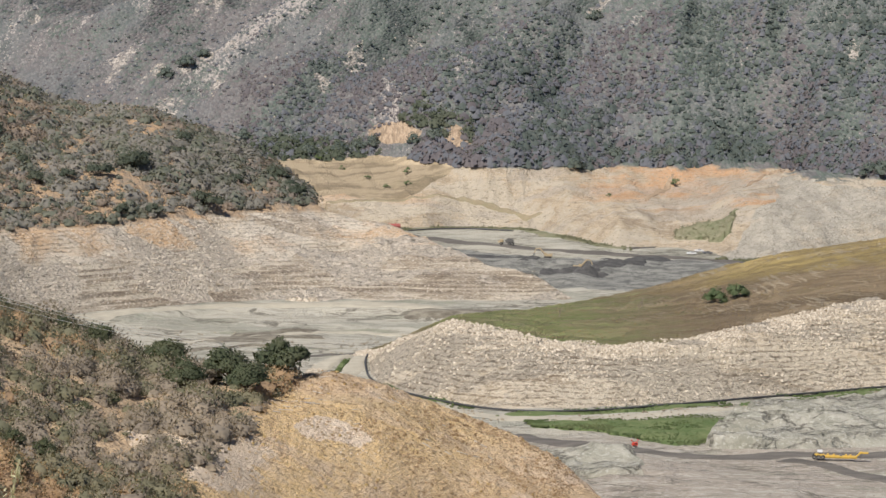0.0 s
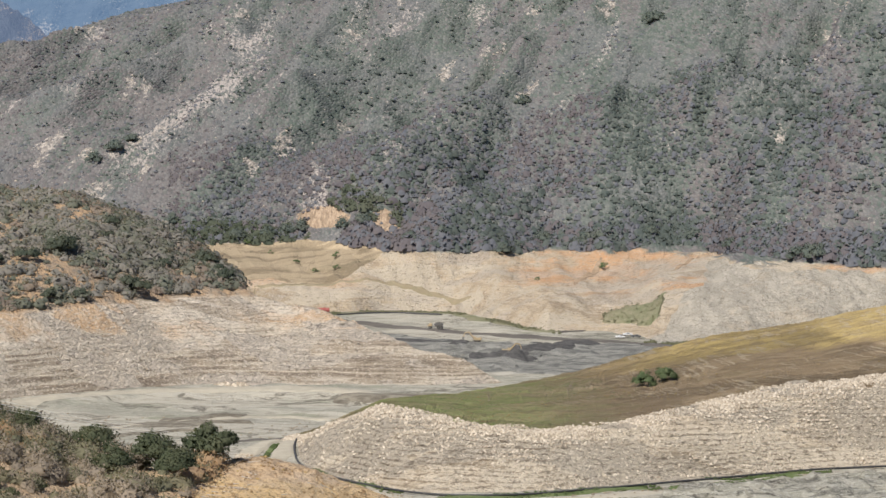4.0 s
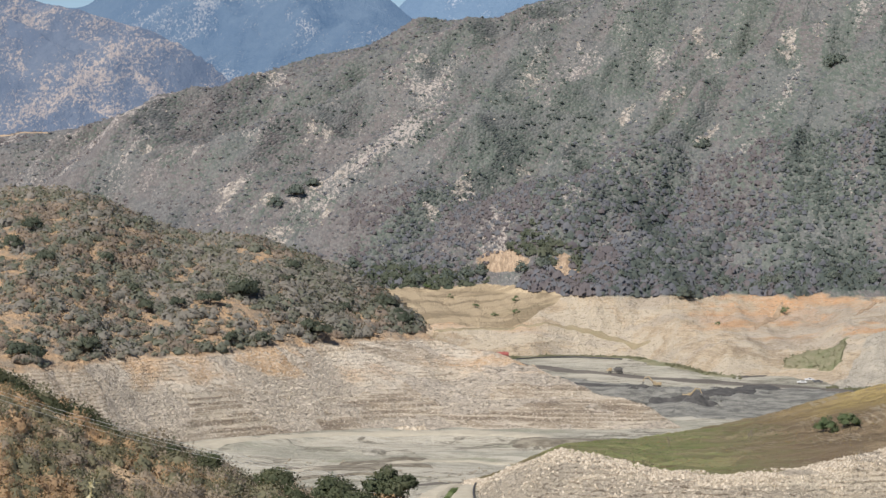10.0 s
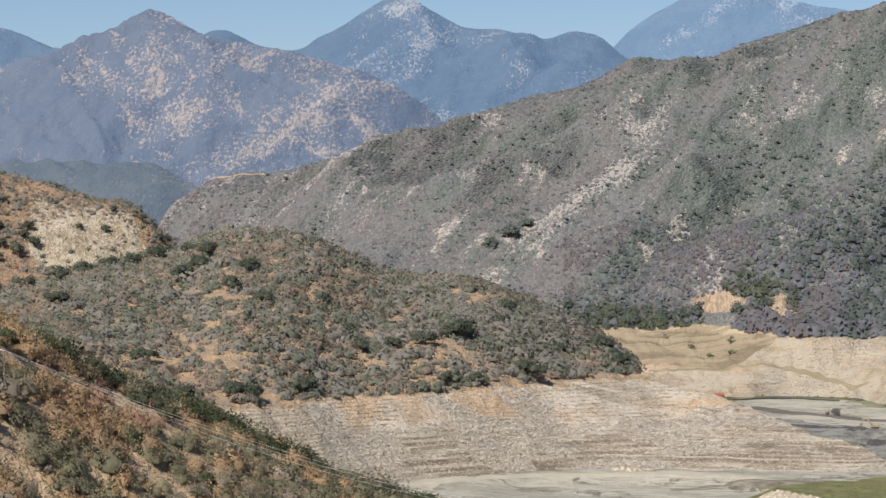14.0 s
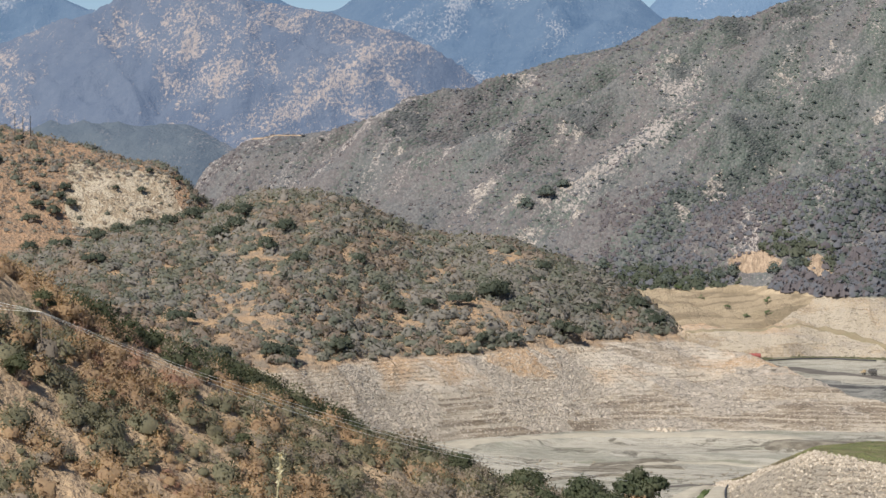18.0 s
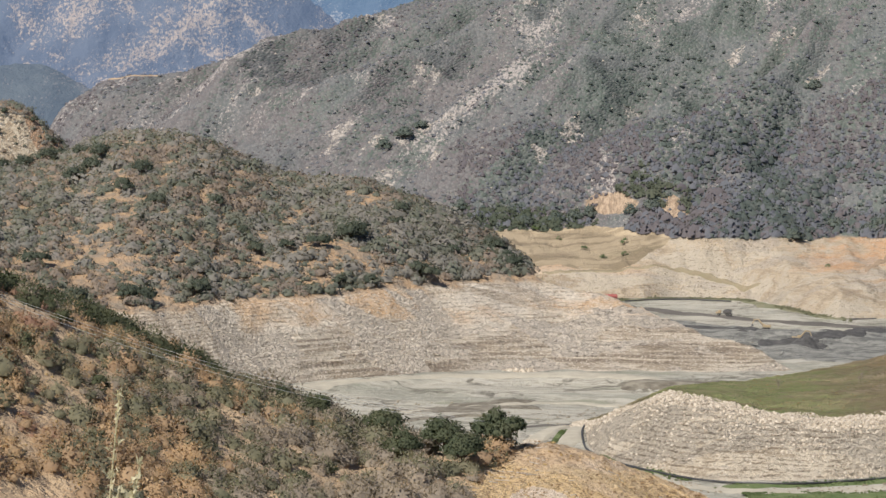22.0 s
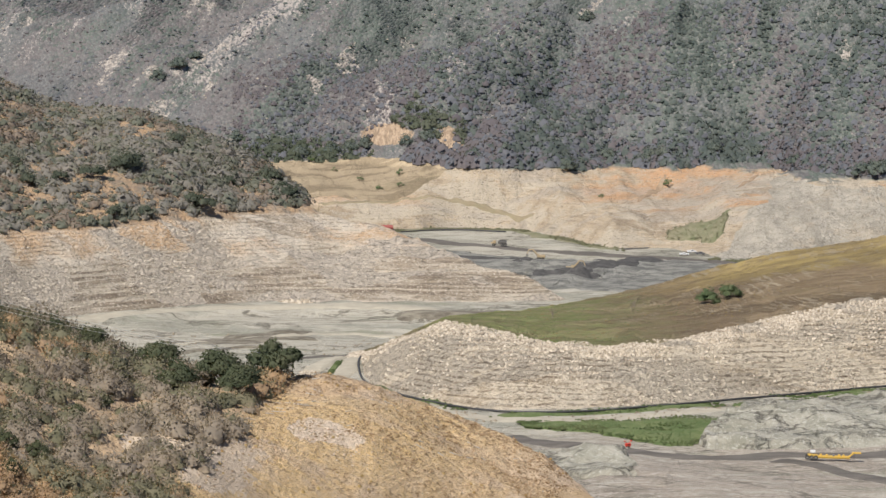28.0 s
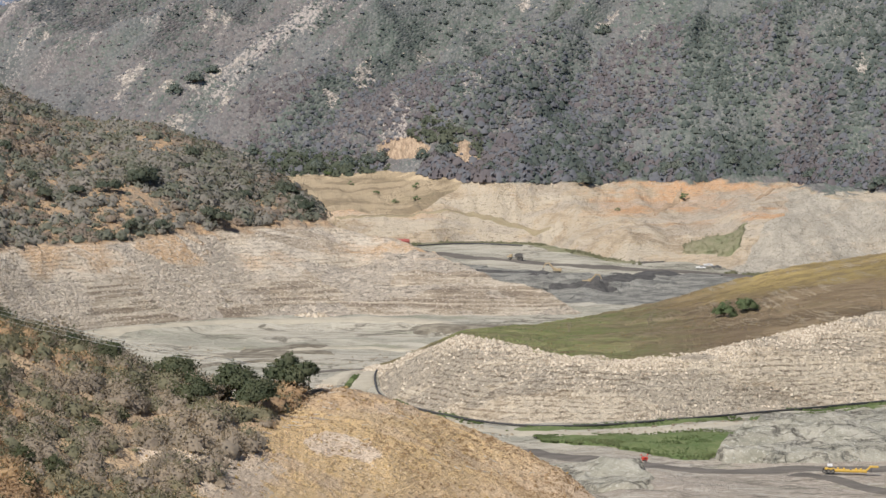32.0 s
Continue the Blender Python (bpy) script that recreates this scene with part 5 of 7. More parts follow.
M_PIT = s.done(s.mix(s.span(s.noise(0.09, 7, 0.75, s.scaled(0.7, 1.2, 1), 0.6), 0.44, 0.55), (0.17, 0.168, 0.148), (0.34, 0.33, 0.285)), s.noise(0.15, 8, 0.75), 1.0, 4.0)
s = Shade("dark_wet_spoil")
M_SPOIL = s.done(s.mix(s.span(s.noise(0.25, 5, 0.7), 0.38, 0.64), (0.05, 0.049, 0.046), (0.105, 0.10, 0.092)), s.noise(0.5, 5, 0.7), 0.7, 0.8)
M_REED = grass_material("wet_green_growth", (0.085, 0.125, 0.042), (0.125, 0.155, 0.06), (0.19, 0.20, 0.10), 0.06)
M_DULL = grass_material("dull_growth", (0.15, 0.16, 0.085), (0.215, 0.20, 0.125), (0.30, 0.26, 0.175), 0.06)
s = Shade("dried_mud")
M_MUD = s.done(s.mix(s.span(s.noise(0.14, 7, 0.75, s.scaled(0.6, 1.4, 1), 0.6), 0.42, 0.58), (0.125, 0.108, 0.082), (0.26, 0.235, 0.18)), s.noise(0.4, 6, 0.75), 0.9, 1.2)
M_BENCH = grass_material("brown_bench", (0.25, 0.205, 0.13), (0.31, 0.255, 0.165), (0.21, 0.195, 0.11), 0.06)
s = Shade("gully_earth")
M_GULLY = s.done(s.mix(s.span(s.noise(0.3, 6, 0.75), 0.42, 0.58), (0.27, 0.19, 0.12), (0.38, 0.285, 0.19)), s.noise(0.4, 6, 0.75), 0.9, 1.2)
L_REED = leaf_material("reed_leaves", (0.088, 0.132, 0.05), (0.115, 0.155, 0.062), (0.16, 0.18, 0.085), 0.09)
L_DULLG = leaf_material("dull_weeds", (0.150, 0.158, 0.092), (0.185, 0.185, 0.112), (0.225, 0.210, 0.135), 0.09)
L_OAK = leaf_material("oak_leaves", (0.070, 0.092, 0.054), (0.103, 0.124, 0.072), (0.149, 0.157, 0.096), 0.35)
L_TREE = leaf_material("dark_tree_leaves", (0.072, 0.092, 0.068), (0.098, 0.116, 0.084), (0.13, 0.142, 0.104), 0.2)
L_BRIGHT = leaf_material("bright_shrub_leaves", (0.100, 0.150, 0.068), (0.132, 0.185, 0.088), (0.175, 0.210, 0.112), 0.4)
L_TAWNY = leaf_material("tawny_grass", (0.30, 0.225, 0.12), (0.24, 0.18, 0.10), (0.36, 0.27, 0.13), 0.05)
L_SPUR = leaf_material("rusty_weeds", (0.27, 0.175, 0.095), (0.22, 0.145, 0.082), (0.34, 0.225, 0.12), 0.2)
L_STRAW = leaf_material("dry_straw", (0.46, 0.32, 0.14), (0.40, 0.26, 0.11), (0.52, 0.40, 0.20), 0.3)


# ================= strips and patches of the reservoir floor =================
def ribbon(name, line, width, mat, label, category, lift=0.25, wobble=0.25, step=2.5, height=floor_height, seed=1, ends=8.0):
    """A strip of ground along a line of bearings and distances."""
    pts = np.array([place(a, r) for a, r in line])
    d = np.concatenate([[0], np.cumsum(np.hypot(*np.diff(pts, axis=0).T))])
    t = np.linspace(0, d[-1], int(d[-1] / step) + 2)
    cx, cy = np.interp(t, d, pts[:, 0]), np.interp(t, d, pts[:, 1])
    k = np.ones(9) / 9
    pad = lambda q: np.convolve(np.concatenate([np.full(4, q[0]), q, np.full(4, q[-1])]), k, "valid")
    cx, cy = pad(cx), pad(cy)
    tx, ty = np.gradient(cx), np.gradient(cy)
    n = np.hypot(tx, ty) + 1e-9
    nx, ny = -ty / n, tx / n
    taper = np.clip(np.minimum(t, d[-1] - t) / ends, 0.08, 1) ** 0.5
    w1 = width / 2 * taper * (1 + wobble * 2 * fbm(cx, cy, 18, 3, seed))
    w2 = width / 2 * taper * (1 + wobble * 2 * fbm(cx, cy, 18, 3, seed + 5))
    cols = np.linspace(-1, 1, 9)
    off = np.where(cols[None] < 0, cols[None] * w1[:, None], cols[None] * w2[:, None])
    x, y = cx[:, None] + nx[:, None] * off, cy[:, None] + ny[:, None] * off
    close = np.clip(np.minimum(t, d[-1] - t) / ends, 0, 1)[:, None]
    rim = (lift + 0.35) * (1 - np.abs(cols[None]) ** 6) * close - 0.35
    z = height(x, y) + rim
    ob = mesh_object(name, np.stack([x, y, z], -1).reshape(-1, 3), grid_faces(*x.shape), mat)
    return tagged(ob, label, category, kind="structure")


def floor_spot(az, r):
    x, y = place(az, r)
    return float(floor_height(np.array([x]), np.array([y]))[0])


ROAD_NEAR = [(1.5, 893), (1.95, 883), (2.99, 867), (4.14, 857), (5.43, 848), (6.7, 848), (8.22, 855), (10.08, 859), (13, 866)]
PIPE_LINE = [(-1.6, 1090), (-1.72, 1070), (-1.7, 1045), (-1.6, 1012), (-1.3, 990), (-0.75, 974), (0.53, 948), (1.18, 934), (2.34, 929), (4.13, 941), (6.05, 962), (7.94, 986), (9.2, 1003), (10.05, 1014), (13, 1035)]
ACCESS = [(-1.9, 990), (-1.4, 982), (-0.75, 968), (1.18, 922), (2.85, 918), (4.77, 930), (6.68, 951), (8.58, 976), (10.05, 992), (13, 1015)]
FAR_ROAD = [(-1.2, 1622), (-0.64, 1606), (0.64, 1566), (1.53, 1554), (2.81, 1532), (4.09, 1512), (5.36, 1503), (6.5, 1484), (7.07, 1464), (8, 1440)]
ribbon("road_access", ACCESS, 11, M_DIRT, "graded pale dirt access road", "road", seed=3)
ribbon("road_haul_near", ROAD_NEAR, 12, M_ROAD, "dark watered dirt haul road", "road", lift=0.4, seed=4)
ribbon("road_haul_branch", [(7.4, 846), (7.72, 843), (8.86, 834), (10.09, 816), (12, 800)], 9, M_ROAD, "dark watered dirt haul road", "road", lift=0.35, seed=5)
ribbon("road_haul_far", FAR_ROAD, 17, M_ROAD, "dark watered dirt haul road", "road", lift=0.7, seed=6)
ribbon("road_track_far", [(4.2, 1552), (4.47, 1562), (5.36, 1590), (6.12, 1574), (6.5, 1555)], 5, M_ROAD, "dark dirt track", "road", lift=0.6, seed=7)
ribbon("road_bench", [(-9.5, 1190), (-8.52, 1205), (-6.76, 1238), (-4.85, 1263), (-2.81, 1272), (-1.02, 1258), (0.2, 1246)], 15, M_DIRT, "pale graded road along the foot of the bank", "road", lift=0.8, seed=8)
ribbon("road_basin", [(-8, 1108), (-7.39, 1118), (-4.86, 1155), (-2.3, 1191), (-0.25, 1185), (0.91, 1156), (1.4, 1140)], 8, M_DIRT, "pale dirt track across the silt", "road", lift=0.5, seed=9)
ribbon("road_track_side", [(-3.4, 1078), (-2.6, 1086), (-1.9, 1096), (-1.2, 1112)], 5, M_ROAD, "dark dirt track behind the end of the terrace", "road", lift=0.4, seed=37)
ribbon("silt_berm", [(-2.85, 1040), (-2.5, 1062), (-2.15, 1080), (-1.95, 1086)], 9, M_DIRT, "pale heaped silt berm beside the road", "ground", lift=1.0, wobble=0.8, seed=38)
ribbon("road_fork", [(-2.7, 972), (-2.3, 1006), (-2.02, 1040), (-1.78, 1082), (-1.2, 1122), (0.65, 1150)], 9, M_DIRT, "pale dirt road round the end of the terrace", "road", lift=0.4, seed=10)
ribbon("spoil_cut", [(2.2, 1402), (2.56, 1412), (3.46, 1440), (4.22, 1469), (4.98, 1486), (5.4, 1488)], 26, M_SPOIL, "dark freshly dug silt", "ground", lift=1.5, wobble=0.7, seed=11)
ribbon("spoil_strip", [(-0.2, 1500), (0.6, 1490), (1.4, 1480), (2.4, 1470)], 12, M_SPOIL, "dark freshly dug silt", "ground", lift=1.3, wobble=0.8, seed=12)
ribbon("silt_gully", [(-4.9, 1172), (-4.34, 1177), (-3.19, 1187), (-2.6, 1180)], 13, M_MUD, "brown dried mud patch on the silt", "ground", lift=1.1, wobble=0.9, seed=13)
ribbon("silt_gully_side", [(-1.02, 1236), (0.26, 1236), (1.03, 1240), (1.8, 1244)], 12, M_MUD, "brown dried mud patch on the silt", "ground", lift=1.1, wobble=0.9, seed=14)
ribbon("silt_channel", [(-7.0, 1085), (-5.6, 1110), (-4.4, 1122), (-3.4, 1118)], 5, M_MUD, "dark eroded drainage channel", "ground", lift=1.1, wobble=0.9, seed=15)

CRACK = [(6.9, 862), (7.35, 875), (7.9, 886), (8.5, 896), (9.2, 908), (10.2, 925), (12, 950)]


def sheet(name, back, front, mat, label, category, rows=14, cols=120, lift=0.35, rough=0.0, height=floor_height, ragged=2.5, seed=1):
    """A patch of ground between a back edge and a front edge, each a line of bearings and distances."""
    lo, hi = min(back[0][0], front[0][0]), max(back[-1][0], front[-1][0])
    q = np.linspace(0, 1, cols)
    ba, fa = back[0][0] + (back[-1][0] - back[0][0]) * q, front[0][0] + (front[-1][0] - front[0][0]) * q
    br = np.interp(ba, [p[0] for p in back], [p[1] for p in back])
    fr = np.interp(fa, [p[0] for p in front], [p[1] for p in front])
    k = np.linspace(0, 1, rows)[:, None]
    x0, y0 = place(fa, fr)
    x1, y1 = place(ba, br)
    y0, y1 = y0 + ragged * 2 * fbm(x0, y0, 9, 3, seed), y1 + ragged * 2 * fbm(x1, y1, 9, 3, seed + 3)
    y1 = np.maximum(y1, y0 + 0.5)
    x, y = x0 + (x1 - x0) * k, y0 + (y1 - y0) * k
    x = x + ragged * 3 * fbm(x, y, 14, 3, seed + 6)
    rim = np.minimum(np.minimum(k, 1 - k) * rows / 1.5, np.minimum(q, 1 - q)[None] * cols / 3)
    rim = np.clip(rim, 0, 1)
    z = height(x, y) - 0.4 + rim * (lift + 0.4 + rough * (0.5 + ridged(x * 0.6, y, 16, 4, seed + 9)))
    ob = mesh_object(name, np.stack([x, y, z], -1).reshape(-1, 3), grid_faces(rows, cols), mat)
    tagged(ob, label, category, kind="structure")
    return x, y


sheet("silt_eroded", [(-6.4, 1150), (-5, 1162), (-3.8, 1170), (-2.8, 1160)], [(-6.4, 1146), (-5, 1142), (-3.8, 1146), (-2.8, 1156)], M_MUD, "brown eroded streaks of dried mud on the silt", "ground", 18, 110, -0.1, 1.0, ragged=5.0, seed=39)
sheet("pit_floor", [(-0.6, 1550), (0.6, 1528), (1.6, 1505), (3, 1478), (4.4, 1482), (5.6, 1495), (6.6, 1478)], [(-0.6, 1475), (0.4, 1430), (1.6, 1370), (3.0, 1330), (4.4, 1322), (5.6, 1340), (6.6, 1380)], M_PIT, "rough grey dug-out silt of the pit", "ground", 44, 150, 0.3, 0.5, ragged=4.0, seed=33)
sheet("silt_mound", [(2.5, 852), (3.4, 847), (4.5, 840)], [(2.5, 822), (3.4, 806), (4.7, 798)], M_PALE, "pale rough heap of silt beside the haul road", "ground", 30, 110, 0.1, 2.2, ragged=4.0, seed=41)
sheet("silt_crust", [(6.56, 923), (7.06, 945), (8.58, 962), (10.05, 986), (13, 1010)], [(6.05, 864), (7.08, 861), (8.6, 866), (10.08, 870), (13, 878)], M_PALE, "pale cracked silt mound", "ground", 44, 200, 0.4, 3.4, seed=16)
ribbon("silt_crack", CRACK, 2.6, M_ROAD, "dark crack across the silt mound", "ground", lift=1.9, wobble=0.9, step=1.5, seed=17)
MARSH = sheet("ground_marsh", [(1.89, 912), (2.85, 915), (4.39, 918), (5.67, 925), (6.75, 930)], [(1.89, 909), (2.85, 897), (4.27, 881), (5.42, 868), (5.93, 867), (6.44, 887), (6.75, 924)], M_REED, "green marsh growth on wet silt", "ground", 16, 130, 0.5, 0.6, seed=23)

GREENS = [("growth_pipe", [(1.2, 928), (1.44, 925), (2.85, 934), (4.77, 947), (6.55, 965)], 11), ("growth_bend", [(-1.3, 1003), (-1.14, 992), (-0.24, 972), (0.66, 950)], 15),
          ("growth_side", [(6.4, 956), (6.68, 958), (7.95, 972), (10.05, 1000)], 8),
          ("growth_far", [(-0.9, 1655), (-0.77, 1652), (0.64, 1676), (1.79, 1668), (2.55, 1620), (3.45, 1584), (4.21, 1552)], 14), ("growth_corner", [(6.3, 1500), (6.9, 1490), (7.6, 1488)], 12),
          ("growth_mound", [(8.85, 882), (9.3, 887), (9.75, 893)], 5), ("growth_ridge", [(7.6, 985), (8.4, 990), (9.4, 1002), (10.4, 1012)], 4),
          ("growth_fork", [(-2.6, 1012), (-2.35, 1038), (-2.1, 1066)], 4)]
for k, (nm, ln, w) in enumerate(GREENS):
    ribbon("ground_" + nm, ln, w, M_REED if ln[0][1] < 1200 else M_DULL, "green marsh growth on wet silt", "ground", lift=0.45, wobble=0.5, seed=20 + k)


def far_height(x, y):
    return FAR.height(np.degrees(np.arctan2(x, y)), np.hypot(x, y))


GULLY = sheet("ground_growth_gully", [(5.16, 1597), (5.86, 1607), (6.74, 1592)], [(5.16, 1590), (6.12, 1563), (6.43, 1564), (6.74, 1584)], M_DULL, "green growth in a side gully", "ground", 14, 60, 0.6, 0.8, far_height, 3.0, 31)
ribbon("bank_bench", [(-3.0, 1690), (-1.8, 1697), (-0.6, 1702), (0.6, 1708), (1.6, 1700), (2.4, 1680)], 4, M_BENCH, "brown weedy bench along the far bank", "ground", lift=0.5, wobble=0.7, height=far_height, seed=34)
ribbon("bank_gully", [(5.32, 1752), (5.2, 1738), (4.98, 1710), (4.75, 1682), (4.52, 1655)], 5.5, M_GULLY, "dark washed-out gully down the orange bank", "ground", lift=0.5, wobble=0.5, height=far_height, seed=35, ends=30.0)
ribbon("bank_gully_small", [(7.55, 1752), (7.3, 1720), (7.0, 1690), (6.75, 1655)], 3.5, M_GULLY, "shallow washed-out gully beside the grey bluff", "ground", lift=0.5, wobble=0.6, height=far_height, seed=36, ends=30.0)
ribbon("ridge_road", RIDGE_ROAD, 9, M_TRACK, "tan dirt fire road below the ridge", "road", lift=0.7, wobble=0.3, height=far_height, seed=32)


def tufts(name, line, width, count, size, shapes, mat, seed, label, category, height=floor_height):
    g = np.random.default_rng(seed)
    pts = np.array([place(a, r) for a, r in line])
    d = np.concatenate([[0], np.cumsum(np.hypot(*np.diff(pts, axis=0).T))])
    t = g.uniform(0, d[-1], count)
    x = np.interp(t, d, pts[:, 0]) + g.normal(0, 0.12, count) * width
    y = np.interp(t, d, pts[:, 1]) + g.uniform(-0.5, 0.5, count) * width
    keep = fbm(x, y, 14, 3, seed) > -0.12
    x, y = x[keep], y[keep]
    return spread(name, np.stack([x, y, height(x, y) + 0.2], 1), g.uniform(*size, len(x)), shapes, mat, g, label, category)


for k, (nm, ln, w) in enumerate(GREENS):
    tufts("reeds_" + nm, ln, w, int(120 + 34 * w), (0.35, 1.0) if ln[0][1] < 1200 else (0.7, 1.7), far_shapes, L_REED if ln[0][1] < 1200 else L_DULLG, 40 + k, "low green reeds and weeds", "reeds")


def fill(name, area, count, size, mat, seed, label, category, height=floor_height, lift=0.8):
    """Low plants spread over a patch of ground."""
    g = np.random.default_rng(seed)
    a, b = g.uniform(0, area[0].shape[0] - 1.01, count), g.uniform(0, area[0].shape[1] - 1.01, count)
    i, j = a.astype(int), b.astype(int)
    x = area[0][i, j] + g.uniform(-0.6, 0.6, count)
    y = area[1][i, j] + (a - i) * (area[1][i + 1, j] - area[1][i, j])
    keep = fbm(x, y, 10, 3, seed) > -0.25
    x, y = x[keep], y[keep]
    spread(name, np.stack([x, y, height(x, y) + lift], 1), g.uniform(*size, len(x)), far_shapes, mat, g, label, category)


fill("reeds_marsh", MARSH, 3200, (0.2, 0.55), L_REED, 50, "low green reeds and weeds", "reeds")
fill("reeds_gully", GULLY, 420, (0.25, 0.7), L_DULLG, 51, "low dull green weeds in a side gully", "weeds", far_height, 1.3)
tufts("weeds_access", ACCESS, 16, 420, (0.25, 0.7), far_shapes, L_SAGE, 52, "low grey weeds beside the road", "weeds")
tufts("weeds_basin", [(-8, 1150), (-5, 1140), (-2.5, 1120), (0, 1170)], 90, 260, (0.25, 0.7), far_shapes, L_SAGE, 53, "scattered low weeds on the silt", "weeds")


# ================= stones =================
def stone_shape(rng):
    v, f = ball(1)
    v = v * rng.uniform(0.75, 1.15, (len(v), 1)) * np.array([1.0, rng.uniform(0.6, 1.0), rng.uniform(0.4, 0.75)])
    keep = v[f][:, :, 2].mean(1) > -0.25
    return v, f[keep]


def chip_shape(rng):
    v = np.array([(1, 0, -0.2), (0.3, 0.9, -0.2), (-0.9, 0.5, -0.2), (-0.8, -0.6, -0.2), (0.3, -0.9, -0.2), (0.5, 0.1, 0.6), (-0.4, 0.3, 0.65), (-0.2, -0.5, 0.5)]) * rng.uniform(0.75, 1.2, (8, 1))
    f = np.array([(0, 1, 5), (1, 6, 5), (1, 2, 6), (2, 3, 6), (3, 7, 6), (3, 4, 7), (4, 0, 5), (4, 5, 7), (5, 6, 7)])
    return v, f


def stone_material(name, a, b):
    s = Shade(name, 0.9)
    c = s.mix(s.geo.outputs["Random Per Island"], a, b)
    return s.done(s.mix(s.span(s.noise(1.2, 5, 0.7), 0.4, 0.7, 0.0, 0.4), c, (a[0] * 0.6, a[1] * 0.57, a[2] * 0.5)), s.noise(1.5, 4, 0.7), 0.6, 0.3)


ST_PALE = stone_material("pale_stones", (0.30, 0.25, 0.185), (0.61, 0.53, 0.415))
ST_MID = stone_material("bank_stones", (0.36, 0.30, 0.22), (0.58, 0.51, 0.41))
ST_TAN = stone_material("tan_rock", (0.33, 0.265, 0.19), (0.56, 0.48, 0.37))
ST_PINK = stone_material("outcrop_rock", (0.30, 0.26, 0.205), (0.50, 0.435, 0.345))
ST_CLAY = stone_material("clay_clods", (0.27, 0.18, 0.10), (0.50, 0.365, 0.22))
ST_SPUR = stone_material("pinkish_stones", (0.50, 0.39, 0.28), (0.72, 0.585, 0.44))
rng = np.random.default_rng(21)
chips = [chip_shape(rng) for _ in range(8)]
stones = [stone_shape(rng) for _ in range(6)]


def strew(name, hill, count, az0, az1, k0, k1, chance, size, shapes, mat, seed, label, category, over=2, power=3):
    g = np.random.default_rng(seed)
    p, a, r = scatter(hill, g, count, az0, az1, k0, k1, chance, over)
    s = size[0] + (size[1] - size[0]) * g.uniform(0, 1, len(p)) ** power
    return spread(name, p, s, shapes, mat, g, label, category)


def face_chance(az, r, x, y, z):
    lip = TERRACE.contours(az)[0][1]
    k = np.clip(1 - (lip - r) / 40, 0.1, 1)
    row = ((z + 2.2 * fbm(x, y, 70, 3, 5)) / 1.7) % 1.0
    return (r < lip + 12 + 20 * fbm(x, y, 30, 3, 71)) * np.clip(k * 0.8 + 1.6 * fbm(x, y, 14, 3, 91), 0.05, 1) * (z < WATER) * np.where((row < 0.4) | (r > lip - 10), 1.0, 0.15)


strew("stones_terrace", TERRACE, 46000, -1.9, 12.2, 0, 1, face_chance, (0.18, 0.95), chips, ST_PALE, 61, "pale broken stones on the terrace bank", "stones", 14)
tufts("stones_berm", [(-3.0, 1030), (-2.5, 1062), (-2.15, 1080), (-1.95, 1086)], 12, 900, (0.12, 0.6), chips, ST_PALE, 78, "pale rubble heaped along a silt berm", "stones")
tufts("clods_scarp", [(-3.4, 1288), (-2.9, 1288), (-2.35, 1286)], 7, 90, (0.7, 1.7), chips, ST_PALE, 79, "pale slumped silt blocks at the foot of the bank", "clods", lambda x, y: MID.height(np.degrees(np.arctan2(x, y)), np.hypot(x, y)))
strew("stones_middle", MID, 10000, -12.5, 2.6, 0, 1, lambda az, r, x, y, z: (z < WATER) * (z > 1) * np.clip(0.20 + 3.0 * fbm(x, y, 35, 4, 92), 0, 1), (0.15, 0.8), chips, ST_MID, 62, "pale stones on the bare bank", "stones")
strew("stones_far", FAR, 2500, -3.5, 12, 0, 2, lambda az, r, x, y, z: (z < WATER) * np.clip(0.2 + 2 * fbm(x, y, 40, 4, 93), 0, 1), (0.2, 0.9), chips, ST_TAN, 63, "pale stones on the bare bank", "stones")
strew("clods_near", NEAR, 16000, -6.0, 4.0, 0, 2, lambda az, r, x, y, z: (z < WATER + 3) * np.clip(0.35 + 1.8 * fbm(x, y, 14, 4, 94), 0, 1) * 1.0, (0.10, 0.55), chips, ST_CLAY, 64, "dry orange clods on the eroded spur", "clods")
strew("stones_spur", NEAR, 4500, -3.8, -0.8, 0, 2, lambda az, r, x, y, z: np.exp(-((az + 2.0) / 0.6) ** 2 - ((r - 692) / 11.0) ** 2), (0.12, 0.5), chips, ST_SPUR, 65, "pale bare stones on the eroded spur", "stones")
strew("stones_cut", KNOB, 1800, -16.6, -13.6, 1, 2, lambda az, r, x, y, z: (z > 92) * (z < 122) * np.clip(0.4 + 2 * fbm(x, y, 20, 3, 95), 0, 1), (0.25, 1.1), chips, ST_PALE, 66, "pale rubble on the cut slope", "rubble")
strew("rocks_far", FAR, 80000, -13.5, 12.3, 2, 4, lambda az, r, x, y, z: outcrop_at(x, y) * (z > WATER + 4) * np.clip(0.3 + 3.0 * fbm(x, y * 0.5, 9, 3, 101), 0, 1) + 0.02 * (canyons(x, y)[0][0] > -40) * (fbm(x, y, 60, 3, 102) > -0.02), (0.35, 1.3), chips, ST_PINK, 67, "pale rock outcrops among the brush", "rocks", 4, 2)
strew("tufts_spur", NEAR, 7000, -3.6, 3.2, 0, 2, lambda az, r, x, y, z: np.clip(0.15 + 2.4 * fbm(x, y, 16, 4, 103) + 0.02 * (r - 700), 0, 1), (0.16, 0.55), tuft_shapes, L_SPUR, 71, "dry rusty-brown weed tufts on the eroded spur", "weeds", 3)
